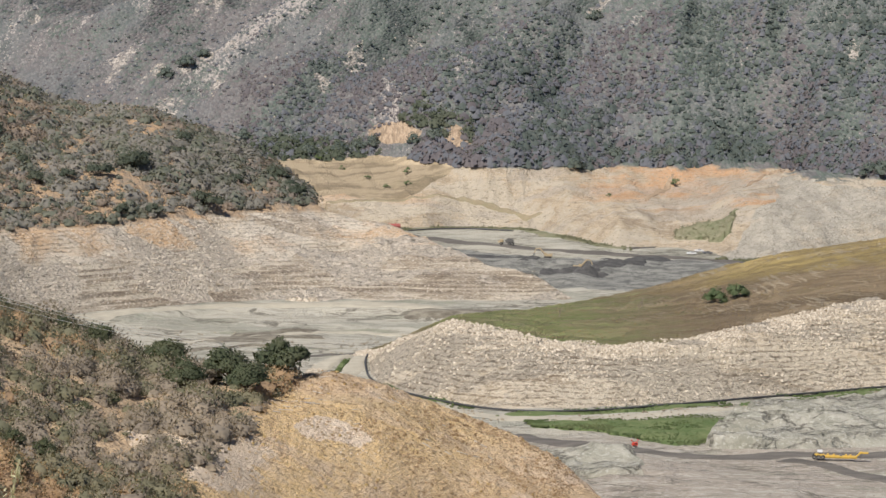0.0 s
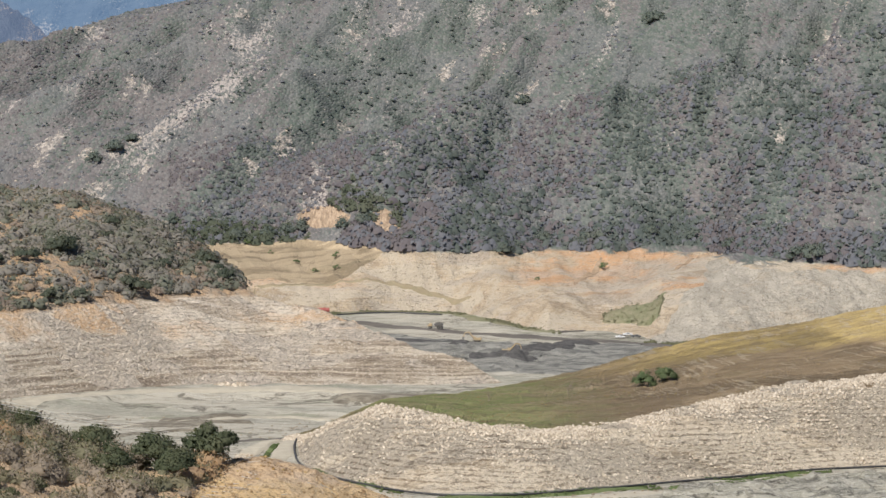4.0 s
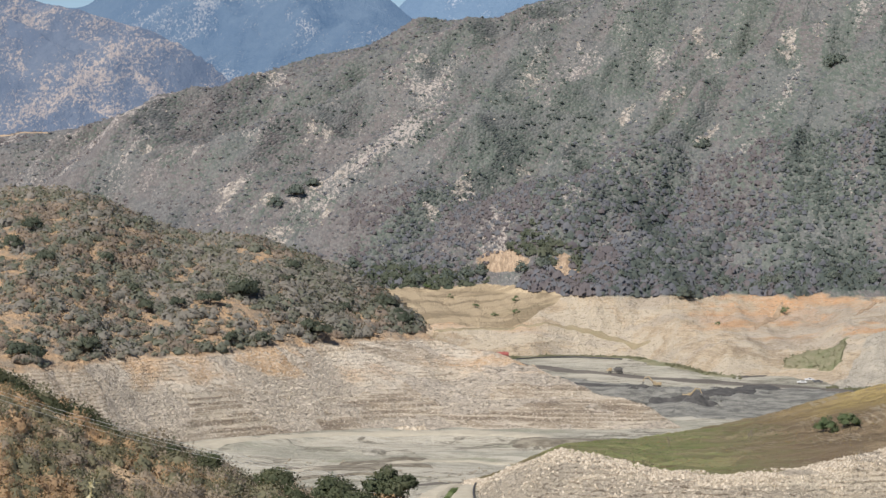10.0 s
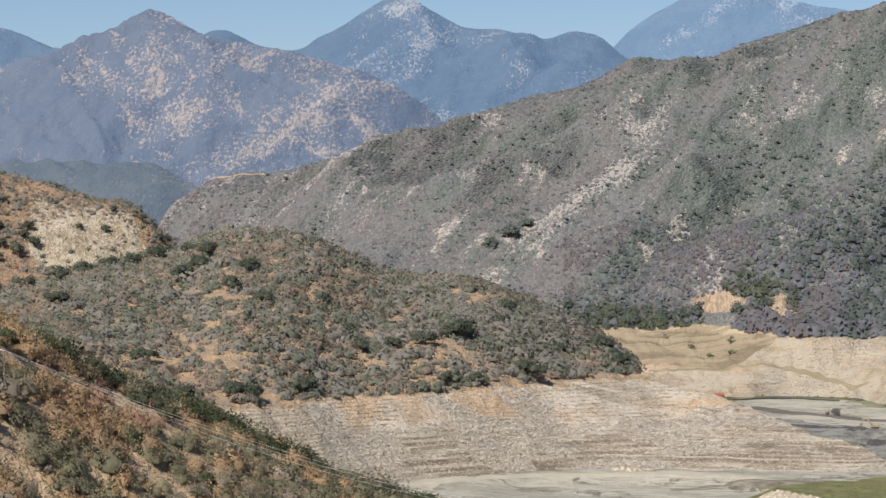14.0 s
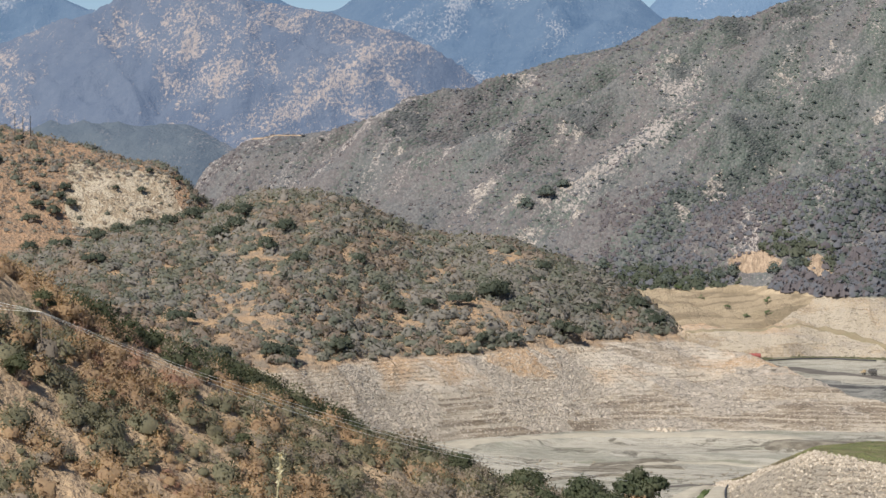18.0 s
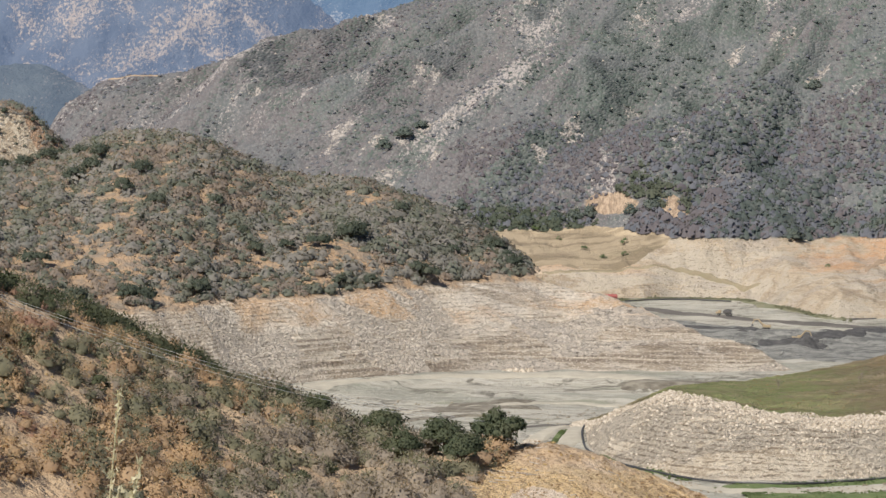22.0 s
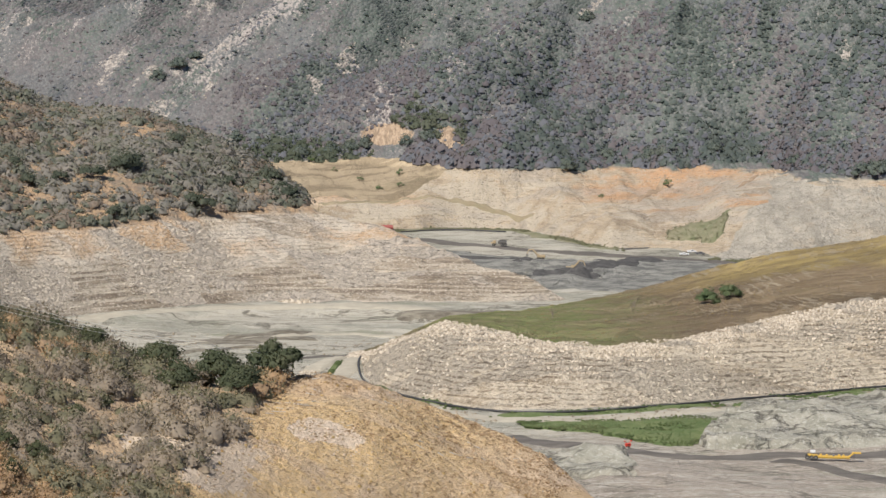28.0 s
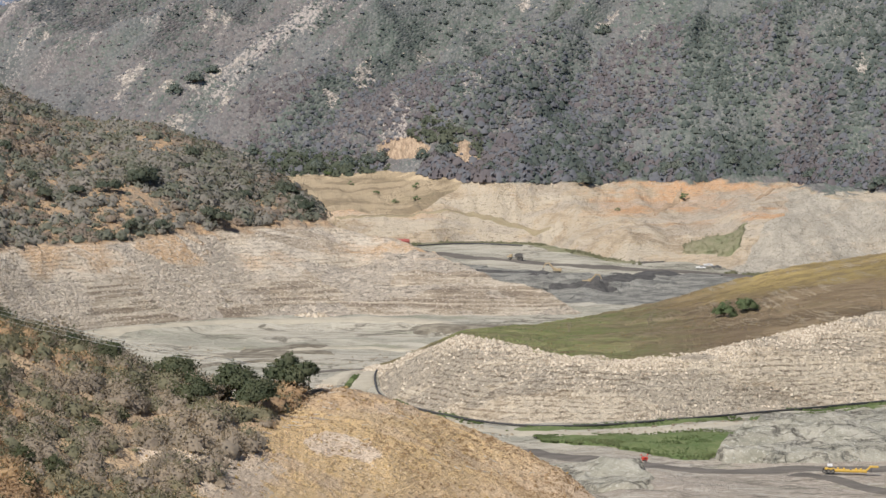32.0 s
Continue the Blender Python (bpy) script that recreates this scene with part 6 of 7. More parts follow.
strew("straw_near", NEAR, 3500, -19, 3.0, 0, 2, lambda az, r, x, y, z: np.clip(0.35 + 1.8 * fbm(x, y, 22, 4, 96), 0, 1), (0.22, 0.75), far_shapes, L_STRAW, 68, "dry straw-coloured grass tufts", "grass", 4)
strew("grass_terrace", TERRACE, 4000, -0.5, 12.2, 1, 2, lambda az, r, x, y, z: (az < 5.5 + 2 * fbm(x, y, 40, 3, 97)) * (az > 0.2) * np.clip(0.5 + 2 * fbm(x, y, 20, 3, 98), 0, 1), (0.15, 0.42), far_shapes, L_BRIGHT, 69, "low green grass tufts on the terrace", "grass", 2)
strew("dry_grass_terrace", TERRACE, 2600, 2, 13, 1, 2, lambda az, r, x, y, z: np.clip(0.4 + 2 * fbm(x, y, 24, 3, 99), 0, 1), (0.2, 0.6), far_shapes, L_TAWNY, 70, "dry golden grass tufts on the terrace", "grass", 2)


# large boulders heaped at the corner of the terrace
rng = np.random.default_rng(77)
ST_BLOCK = stone_material("boulder_rock", (0.38, 0.32, 0.24), (0.55, 0.48, 0.38))
terrace_land = bpy.data.objects["terrace"]
block_meshes = []
for k in range(8):
    v, f = chip_shape(rng) if k < 5 else stone_shape(rng)
    v = v * np.array([1.0, rng.uniform(0.6, 0.95), rng.uniform(0.6, 0.95)])
    ob = mesh_object("boulder", v, f, ST_BLOCK, None, False, terrace_land)
    block_meshes.append(ob)
for k in range(190):
    az = rng.uniform(-0.9, 3.4) if k < 140 else rng.uniform(3.4, 12)
    lip = float(np.interp(az, [a for a, _, _ in TERRACE.lines[1]], [b for _, b, _ in TERRACE.lines[1]]))
    r = lip + 6 - abs(rng.normal(0, 15 if k < 140 else 9))
    sz = rng.uniform(0.45, 0.85) + 0.75 * rng.uniform(0, 1) ** 4
    ob = block_meshes[k] if k < 8 else new("boulder", block_meshes[k % 8].data)
    ob.parent = terrace_land
    x, y = place(az, r)
    ob.matrix_basis = pose(float(x), float(y), float(TERRACE.height(np.array([az]), np.array([r]))[0]) + 0.12 * sz, rng.uniform(-20, 20), rng.uniform(-20, 20), rng.uniform(0, 360)) @ Matrix.Scale(sz, 4)


# ================= trees =================
def tree_parts(root, rng, height, spread_, lobes, leaves, mat, low=0.30, foot=0.24):
    """Trunk with limbs, and a crown of many leafy lobes."""
    bm = bmesh.new()
    base = height * 0.030 + 0.12
    fork = Vector((rng.uniform(-0.05, 0.05) * height, rng.uniform(-0.05, 0.05) * height, height * low))
    rod(bm, (0, 0, -0.6), fork, base, base * 0.72, 8)
    V, F, N, n = [], [], [], 0
    for k in range(lobes):
        a = k * 2.4 + rng.uniform(-0.4, 0.4)
        d = spread_ * 0.5 * math.sqrt((k + 0.3) / lobes) * rng.uniform(0.75, 1.1)
        zc = height * (foot + (0.68 - foot) * (1 - (d / (spread_ * 0.58)) ** 2) * rng.uniform(0.35, 1.1))
        c = Vector((d * math.cos(a), d * math.sin(a), zc))
        rod(bm, fork, fork.lerp(c, 0.8), base * 0.42, base * 0.12, 6)
        v, f = bush_shape(rng, 1, leaves, 0.19, 0.9)
        s = spread_ * rng.uniform(0.20, 0.30)
        V.append(v * s + np.array(c) - np.array([0, 0, 0.25 * s]))
        F.append(f + n)
        N.append(outward(v * 0.8 + np.array(c - Vector((0, 0, height * 0.4))) / spread_, rng))
        n += len(v)
    trunk = part("trunk", bm, P_BARK, root)
    return trunk, mesh_object("crown", np.concatenate(V), np.concatenate(F), mat, None, True, root, np.concatenate(N))


def hill_spot(hill, az, r):
    return float(hill.height(np.array([az]), np.array([float(r)]))[0])


rng = np.random.default_rng(33)
for az, r, h, w in [(-6.15, 757, 12.5, 11.0), (-5.74, 714, 14.5, 9.2), (-4.82, 731, 15.0, 11.2), (-4.41, 712, 13.5, 10.2), (-3.56, 741, 14.0, 13.5), (-7.65, 758, 8, 6.5), (-8.6, 752, 5.5, 6.5)]:
    root = holder("oak_tree", az, r, hill_spot(NEAR, az, r) - 0.9, rng.uniform(0, 360))
    tree_parts(root, rng, h, w, 11, 330, L_OAK, 0.24)
    tagged(root, "dark green spreading live oak at the edge of the bare spur" if r < 745 and az > -6 else "dark green live oak on the brushy ridge", "tree", "oaks on the near ridge")

protos = []
for k in range(3):
    root = holder("hillside_tree", 0, 1, 0)
    tree_parts(root, rng, 7.5, 9.5, 8, 110, L_TREE, 0.15, 0.16)
    tagged(root, "dark rounded evergreen tree among hillside brush", "tree", "evergreen trees on the hillsides")
    protos.append(root)
SPOTS_MID = [(-6.84, 1371, 1.9), (-3.77, 1430, 1.1), (-3.26, 1401, 1.2), (-5.23, 1342, 1.35), (-7.18, 1302, 0.9), (-6.49, 1311, 0.95), (-7.64, 1345, 1.2), (-9.36, 1352, 0.9), (-8.37, 1336, 0.9), (-11.71, 1216, 1.3),
             (-11.95, 1212, 1.1), (-10.31, 1252, 1.2), (-11.31, 1379, 1.3), (-13.09, 1445, 1.4), (-9.91, 1398, 1.0), (-15.86, 1363, 1.2), (-3.4, 1412, 0.9), (-12.7, 1470, 1.3), (-5.9, 1420, 0.8), (-4.6, 1400, 0.8)]
SPOTS_MID += [(-7.0, 1368, 1.3), (-5.42, 1346, 1.2), (-3.6, 1425, 1.1), (-11.55, 1214, 1.3), (-10.45, 1246, 1.1), (-12.0, 1400, 1.2), (-9.08, 1330, 1.0), (-13.98, 1253, 1.3), (-5.77, 1445, 1.0), (-13.11, 1195, 1.2), (-13.45, 1600, 1.1), (-13.7, 1560, 1.4), (-14.2, 1545, 1.2), (-14.7, 1520, 1.4), (-15.3, 1500, 1.2), (-15.8, 1490, 1.3), (-12.9, 1560, 1.2), (-12.5, 1500, 1.3), (-11.6, 1440, 1.3), (-16.6, 1480, 1.3), (-17.3, 1465, 1.2)]
SPOTS_FAR = [(3.94, 1784, 1.4), (2.99, 1748, 1.5), (4.82, 1771, 1.6), (8.16, 1722, 1.3), (7.28, 1782, 1.2), (9.6, 1661, 1.3), (3.3, 1768, 1.0), (-3.0, 1811, 1.2), (-1.54, 1816, 1.3), (-0.14, 1786, 1.3), (-2.3, 1814, 1.2), (-4.46, 1833, 1.1),
             (-5.34, 1969, 1.2), (-5.72, 1951, 1.5), (-6.16, 1941, 1.3), (6.26, 2048, 1.7), (6.4, 2007, 1.4), (3.44, 1956, 1.2), (10.0, 1656, 1.8), (0.9, 1747, 1.2), (1.6, 1753, 1.0), (5.2, 1768, 1.4), (6.3, 1779, 1.2), (-0.6, 1792, 1.1), (-1.9, 1815, 1.1)]
SPOTS_KNOB = [(-17.12, 1601, 0.9), (-16.75, 1596, 1.0), (-16.37, 1608, 0.9), (-17.25, 1586, 0.9), (-17.48, 1672, 0.75), (-17.98, 1638, 0.7), (-17.05, 1646, 0.6), (-17.18, 1617, 0.8), (-16.5, 1622, 0.8), (-15.37, 1634, 0.55), (-14.8, 1639, 0.6), (-13.98, 1662, 0.6), (-13.61, 1653, 0.6), (-14.61, 1660, 0.55), (-16.6, 1612, 0.8)]
# Second copy of the tree leaf colour, paler and bluer for distance haze.
L_FARTREE = leaf_material("hazed_tree_leaves", (0.116, 0.147, 0.130), (0.145, 0.176, 0.152), (0.182, 0.200, 0.168), 0.2)
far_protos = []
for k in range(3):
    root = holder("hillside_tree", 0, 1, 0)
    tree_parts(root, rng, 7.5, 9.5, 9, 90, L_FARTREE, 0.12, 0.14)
    tagged(root, "rounded evergreen tree on the far mountainside with haze-blue leaf tint", "tree", "evergreen trees on the far mountainside")
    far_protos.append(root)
n_used = 0
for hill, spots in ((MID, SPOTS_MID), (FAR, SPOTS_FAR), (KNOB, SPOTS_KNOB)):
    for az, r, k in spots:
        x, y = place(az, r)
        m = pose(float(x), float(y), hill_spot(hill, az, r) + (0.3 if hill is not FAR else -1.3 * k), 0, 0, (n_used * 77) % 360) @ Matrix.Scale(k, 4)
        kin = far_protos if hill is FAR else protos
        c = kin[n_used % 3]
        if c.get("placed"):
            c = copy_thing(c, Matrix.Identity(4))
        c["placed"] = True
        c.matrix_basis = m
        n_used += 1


WORDS = {"sage": ("sage_shrub", "grey-green rounded sage shrub on dry soil"), "green": ("evergreen_shrub", "dark green leafy evergreen shrub on the slope"), "dry": ("dry_shrub", "dry brown half-dead shrub on the slope")}
PLACES = {"near": "large shrubs on the near hillside", "middle": "large shrubs on the middle hill", "far": "large shrubs on the far mountainside"}
for word, where, mat, shapes, points, sizes in SINGLES:
    kin = []
    for v, f in shapes[:4]:
        root = new(WORDS[word][0])
        root.empty_display_size = 0.2
        mesh_object("foliage", v, f, mat, None, True, root, outward(v, rng))
        bm = bmesh.new()
        for k in range(5):
            b = k * 1.257 + rng.uniform(-0.3, 0.3)
            rod(bm, (0.05 * math.cos(b), 0.05 * math.sin(b), -0.25), (0.45 * math.cos(b), 0.45 * math.sin(b), 0.42), 0.045, 0.018, 5)
        part("stem", bm, P_BARK, root)
        tagged(root, WORDS[word][1], "shrub", PLACES[where])
        kin.append(root)
    for k, (pt, sz) in enumerate(zip(points, sizes)):
        m = Matrix.Translation(pt.tolist()) @ pose(0, 0, 0, 0, 0, (k * 67) % 360) @ Matrix.Diagonal((sz, sz * rng.uniform(0.85, 1.15), sz * rng.uniform(0.8, 1.1), 1))
        c = kin[k] if k < len(kin) else copy_thing(kin[k % len(kin)], Matrix.Identity(4))
        c.matrix_basis = m


def shrub(name, hill, az, r, h, w, mat, label, lobes=5, leaves=200, group=""):
    root = holder(name, az, r, hill_spot(hill, az, r) - 0.35, 40 * az)
    tree_parts(root, rng, h, w, lobes, leaves, mat, 0.08, 0.08)
    return tagged(root, label, "shrub", group)


for az, r, h, w in [(-9.62, 591, 7.0, 5.2), (-9.55, 571, 7.0, 5.4), (-9.0, 592, 5.5, 5.0), (-11.9, 556, 7.5, 5.5), (-8.05, 640, 5.5, 4.5), (-7.4, 668, 5.0, 4.2), (-12.6, 640, 6.5, 5.0), (-15.6, 610, 7.0, 5.5), (-17.6, 590, 8.0, 6.5), (-14.2, 640, 6.0, 5.5), (-13.4, 690, 6.0, 5.5), (-17.0, 640, 6.5, 6.0)]:
    shrub("evergreen_bush", NEAR, az, r, h, w, L_SCRUB, "dark evergreen bush standing above dry brush", 7, 240, "evergreen bushes on the near hillside")
shrub("round_shrub", TERRACE, 6.2, 1113, 6.2, 9.0, L_BRIGHT, "bright green rounded shrub on the grassy terrace", 7, 260, "shrubs on the terrace")
shrub("round_shrub", TERRACE, 6.7, 1117, 7.2, 9.5, L_BRIGHT, "bright green rounded shrub on the grassy terrace", 7, 260, "shrubs on the terrace")
for az, r, h in [(-0.77, 1748, 6.5), (-0.77, 1725, 5), (-1.67, 1747, 5), (-1.24, 1726, 4.5), (-2.24, 1780, 4), (5.27, 1723, 7), (3.79, 1678, 4.5), (-2.75, 1800, 6)]:
    shrub("meadow_shrub", FAR, az, r, h, h * 1.05, L_BRIGHT if r < 1790 else L_REED, "small green shrub standing alone on the bare bank", 4, 90, "shrubs on the far bank")
for az, r in [(4.49, 1120), (4.55, 1124), (2.7, 1102)]:
    root = holder("dead_sapling", az, r, hill_spot(TERRACE, az, r) - 0.1)
    bm = bmesh.new()
    rod(bm, (0, 0, -0.3), (0.2, 0, 2.2), 0.16, 0.10, 6)
    for k in range(9):
        a, z0 = k * 2.4, 1.2 + 0.3 * k
        rod(bm, (0.1, 0, min(z0, 2.2)), (1.5 * math.cos(a), 1.5 * math.sin(a), z0 + 2.4), 0.09, 0.03, 5)
    part("bare_stem", bm, P_WOOD, root)
    tagged(root, "bare grey dead sapling on the terrace", "sapling", "dead saplings on the terrace")

# ================= machines and site equipment =================
def wheel(parent, c, radius, width, axis=(0, 1, 0)):
    a = Vector(axis) * width / 2
    bm = rod(bmesh.new(), Vector(c) - a, Vector(c) + a, radius, None, 20)
    bmesh.ops.bevel(bm, geom=[e for e in bm.edges if e.calc_face_angle(0) > 1.0], offset=radius * 0.14, segments=2, affect="EDGES")
    tyre = part("wheel", bm, P_RUBBER, parent, "dusty black tyre")
    part("rim", rod(bmesh.new(), Vector(c) - a * 1.04, Vector(c) + a * 1.04, radius * 0.52, None, 16), P_STEEL, tyre)


def lowbed_trailer():
    az, r = 9.03, 846
    t = holder("equipment_trailer", az, r, floor_spot(az, r) + 0.42, -9)
    part("deck", box(bmesh.new(), (0.4, 0, 1.0), (10.5, 2.6, 0.42), 0.06), P_YELLOW, t)
    for y in (-1.05, 1.05):
        part("side_rail", box(bmesh.new(), (0.4, y, 0.66), (11.2, 0.22, 0.34), 0.04), P_YELLOW, t)
    part("gooseneck", box(box(bmesh.new(), (6.6, 0, 1.9), (2.4, 1.6, 0.4), 0.08, Matrix.Rotation(radians(-42), 4, "Y")), (8.2, 0, 2.45), (3.0, 1.4, 0.5), 0.08), P_YELLOW, t)
    part("support_leg", rod(bmesh.new(), (7.3, 0.6, 0), (7.3, 0.6, 2.2), 0.12), P_STEEL, t)
    part("axle_beam", box(bmesh.new(), (-6.3, 0, 1.35), (3.2, 2.3, 0.6), 0.08), P_YELLOW, t)
    for x in (-8.0, -6.6, -5.2):
        for y in (-1.3, 1.3):
            wheel(t, (x, y, 0.72), 0.74, 0.6)
    for x in (-3.6, -1.6, 0.6, 2.4, 3.9):
        part("lashing_block", box(bmesh.new(), (x, 0.2 * x % 0.7, 1.42), (0.7, 1.5, 0.5), 0.06), P_STEEL if x == 0.6 else P_YELLOW, t)
    part("tool_box", box(bmesh.new(), (-6.2, 0, 2.6), (1.7, 1.5, 0.7), 0.06), P_WHITE, t, "white painted box")
    part("box_post", rod(bmesh.new(), (-6.2, 0, 1.6), (-6.2, 0, 2.5), 0.1), P_STEEL, t)
    tagged(t, "long yellow low-bed equipment trailer parked beside the haul road", "trailer")


def site_trailer():
    az, r = 4.44, 862
    t = holder("light_trailer", az, r, floor_spot(az, r) + 0.3, 20)
    part("body", box(bmesh.new(), (0, 0, 1.15), (1.9, 1.3, 0.9), 0.1), P_RED, t)
    part("window", box(bmesh.new(), (0.1, -0.66, 1.3), (0.8, 0.06, 0.4)), P_GLASS, t)
    for sgn in (-1, 1):
        part("mast_arm", rod(bmesh.new(), (0.3 * sgn, 0, 1.5), (1.15 * sgn, 0, 2.35), 0.09), P_RED, t)
        part("lamp_head", box(bmesh.new(), (1.2 * sgn, 0, 2.4), (0.5, 0.35, 0.35), 0.05), P_RED, t)
        part("outrigger", rod(bmesh.new(), (0.5 * sgn, 0, 0.8), (1.1 * sgn, 0, 0.02), 0.08), P_RED, t)
        wheel(t, (0, 0.75 * sgn, 0.38), 0.38, 0.24)
    tagged(t, "small bright red portable site trailer beside the haul road", "trailer")


def storage_tank():
    az, r = -1.06, 1652
    t = holder("storage_tank", az, r, hill_spot(FAR, az, r) if r > 1664 else floor_spot(az, r) + 0.1, 4)
    bm = rod(bmesh.new(), (-4.3, 0, 2.9), (4.3, 0, 2.9), 1.55, None, 24)
    bmesh.ops.bevel(bm, geom=[e for e in bm.edges if e.calc_face_angle(0) > 1.0], offset=0.35, segments=3, affect="EDGES")
    part("tank_shell", bm, P_TANK, t)
    for x in (-3, 0, 3):
        part("saddle", box(bmesh.new(), (x, 0, 0.85), (0.5, 2.4, 1.7), 0.05), P_TANK, t)
    part("hatch", rod(bmesh.new(), (1.2, 0, 4.3), (1.2, 0, 4.8), 0.4), P_TANK, t)
    part("outlet_pipe", rod(bmesh.new(), (4.2, 0, 2.0), (5.4, 0, 0.2), 0.18), P_STEEL, t)
    tagged(t, "faded red horizontal steel tank on saddles", "tank")


def pickup(az, r, turn, mat, words):
    t = holder("pickup_truck", az, r, floor_spot(az, r) + 0.75, turn)
    bm = box(bmesh.new(), (0, 0, 0.85), (5.6, 1.95, 0.62), 0.14)
    part("body", box(bm, (1.95, 0, 1.15), (1.6, 1.85, 0.3), 0.1), mat, t)
    part("cab", box(bmesh.new(), (0.15, 0, 1.48), (2.1, 1.75, 0.72), 0.22), mat, t)
    part("windscreen", box(bmesh.new(), (1.12, 0, 1.5), (0.1, 1.5, 0.48), 0.02, Matrix.Rotation(radians(-22), 4, "Y")), P_GLASS, t)
    for y in (-0.885, 0.885):
        part("side_window", box(bmesh.new(), (0.15, y, 1.52), (1.6, 0.04, 0.42), 0.01), P_GLASS, t)
        part("bed_side", box(bmesh.new(), (-1.8, y, 1.28), (2.0, 0.1, 0.4), 0.03), mat, t)
        for x in (-1.75, 1.85):
            wheel(t, (x, y, 0.39), 0.39, 0.26)
    tagged(t, words, "truck", "parked trucks by the far road")


def haul_truck():
    az, r = 1.5, 1552
    t = holder("haul_truck", az, r, floor_spot(az, r) + 0.9, 168)
    part("chassis", box(bmesh.new(), (0, 0, 1.3), (9.2, 1.4, 0.5), 0.06), P_STEEL, t)
    bm = box(bmesh.new(), (-1.6, 0, 2.5), (5.6, 3.0, 1.5), 0.1)
    for v in bm.verts:
        if v.co.z < 2.2:
            v.co.x, v.co.y = -1.6 + (v.co.x + 1.6) * 0.8, v.co.y * 0.75
    part("dump_body", bm, P_STEEL, t, "dark worn steel dump body")
    v, f = ball(2)
    load = mesh_object("load", v * np.array([2.5, 1.35, 0.8]) * (1 + 0.1 * np.sin(7 * v[:, :1])) + np.array([-1.6, 0, 3.2]), f, M_SPOIL, None, False, t)
    part("cab", box(bmesh.new(), (3.3, 0, 2.5), (1.9, 2.3, 1.7), 0.15), P_DIGGER, t)
    part("bonnet", box(bmesh.new(), (4.7, 0, 1.9), (1.6, 1.8, 0.9), 0.12), P_DIGGER, t)
    part("windscreen", box(bmesh.new(), (4.24, 0, 2.8), (0.1, 1.9, 0.8), 0.02), P_GLASS, t)
    for x in (-3.4, -1.6, 3.6):
        for y in (-1.25, 1.25):
            wheel(t, (x, y, 0.85), 0.88, 0.65)
    tagged(t, "loaded articulated dump truck on the far haul road", "truck")


def excavator(az, r, turn, words):
    t = holder("excavator", az, r, floor_spot(az, r) + 0.2, turn)
    for y in (-1.3, 1.3):
        tr = box(bmesh.new(), (0, y, 0.55), (4.6, 0.75, 1.05), 0.35)
        part("track", tr, P_RUBBER, t, "dark steel crawler track")
    part("turntable", rod(bmesh.new(), (0, 0, 0.8), (0, 0, 1.35), 1.1, None, 20), P_STEEL, t)
    part("house", box(box(bmesh.new(), (-0.9, 0, 2.05), (3.6, 2.7, 1.4), 0.14), (-2.4, 0, 2.2), (0.9, 2.6, 1.5), 0.2), P_DIGGER, t)
    cab = part("cab", box(bmesh.new(), (1.1, 0.85, 2.5), (1.6, 1.0, 1.9), 0.12), P_DIGGER, t)
    part("cab_glass", box(bmesh.new(), (1.92, 0.85, 2.7), (0.06, 0.85, 1.2)), P_GLASS, cab)
    part("boom", box(box(bmesh.new(), (2.9, -0.2, 4.1), (4.9, 0.6, 0.75), 0.08, Matrix.Rotation(radians(-48), 4, "Y")), (5.6, -0.2, 5.8), (2.8, 0.55, 0.65), 0.08, Matrix.Rotation(radians(8), 4, "Y")), P_DIGGER, t)
    part("stick", box(bmesh.new(), (7.4, -0.2, 4.4), (3.4, 0.45, 0.5), 0.06, Matrix.Rotation(radians(68), 4, "Y")), P_DIGGER, t)
    part("boom_ram", rod(bmesh.new(), (1.6, -0.2, 2.0), (4.1, -0.2, 4.6), 0.14), P_STEEL, t)
    part("stick_ram", rod(bmesh.new(), (4.6, -0.2, 6.3), (7.0, -0.2, 5.9), 0.12), P_STEEL, t)
    part("bucket", box(bmesh.new(), (7.9, -0.2, 2.5), (1.2, 1.4, 1.2), 0.25, Matrix.Rotation(radians(25), 4, "Y")), P_STEEL, t)
    tagged(t, words, "excavator", "yellow digging machines in the pit")


def spoil_heap(az, r, w, h, seed):
    g = np.linspace(-1, 1, 36)
    u, v = np.meshgrid(g, g)
    x0, y0 = place(az, r)
    d = np.hypot(u, v)
    x, y = x0 + u * w * 1.2, y0 + v * w
    z = floor_height(x, y) - 0.5 + h * np.clip(1 - d, 0, 1) ** 0.9 * (1 + 0.6 * fbm(x, y, 6, 3, seed)) + 0.3 * fbm(x, y, 2, 2, seed)
    tagged(mesh_object("spoil_heap", np.stack([x, y, z], -1).reshape(-1, 3), grid_faces(36, 36), M_SPOIL), "dark conical heap of dug silt", "heap", "heaps of dug silt")


lowbed_trailer()
site_trailer()
storage_tank()
pickup(5.66, 1520, 8, P_WHITE, "white pickup truck parked by the far road")
pickup(6.02, 1522, 4, P_GREY, "dark pickup truck parked by the far road")
pickup(5.83, 1530, 6, P_WHITE, "white pickup truck parked by the far road")
haul_truck()
excavator(2.42, 1484, 172, "yellow excavator with its boom raised in the pit")
excavator(3.12, 1424, 10, "yellow excavator digging beside a dark heap")
spoil_heap(3.38, 1404, 11, 5.5, 5)
spoil_heap(2.1, 1478, 8, 2.5, 6)
spoil_heap(3.9, 1462, 9, 2.0, 7)
spoil_heap(1.9, 1462, 5, 2.2, 8)


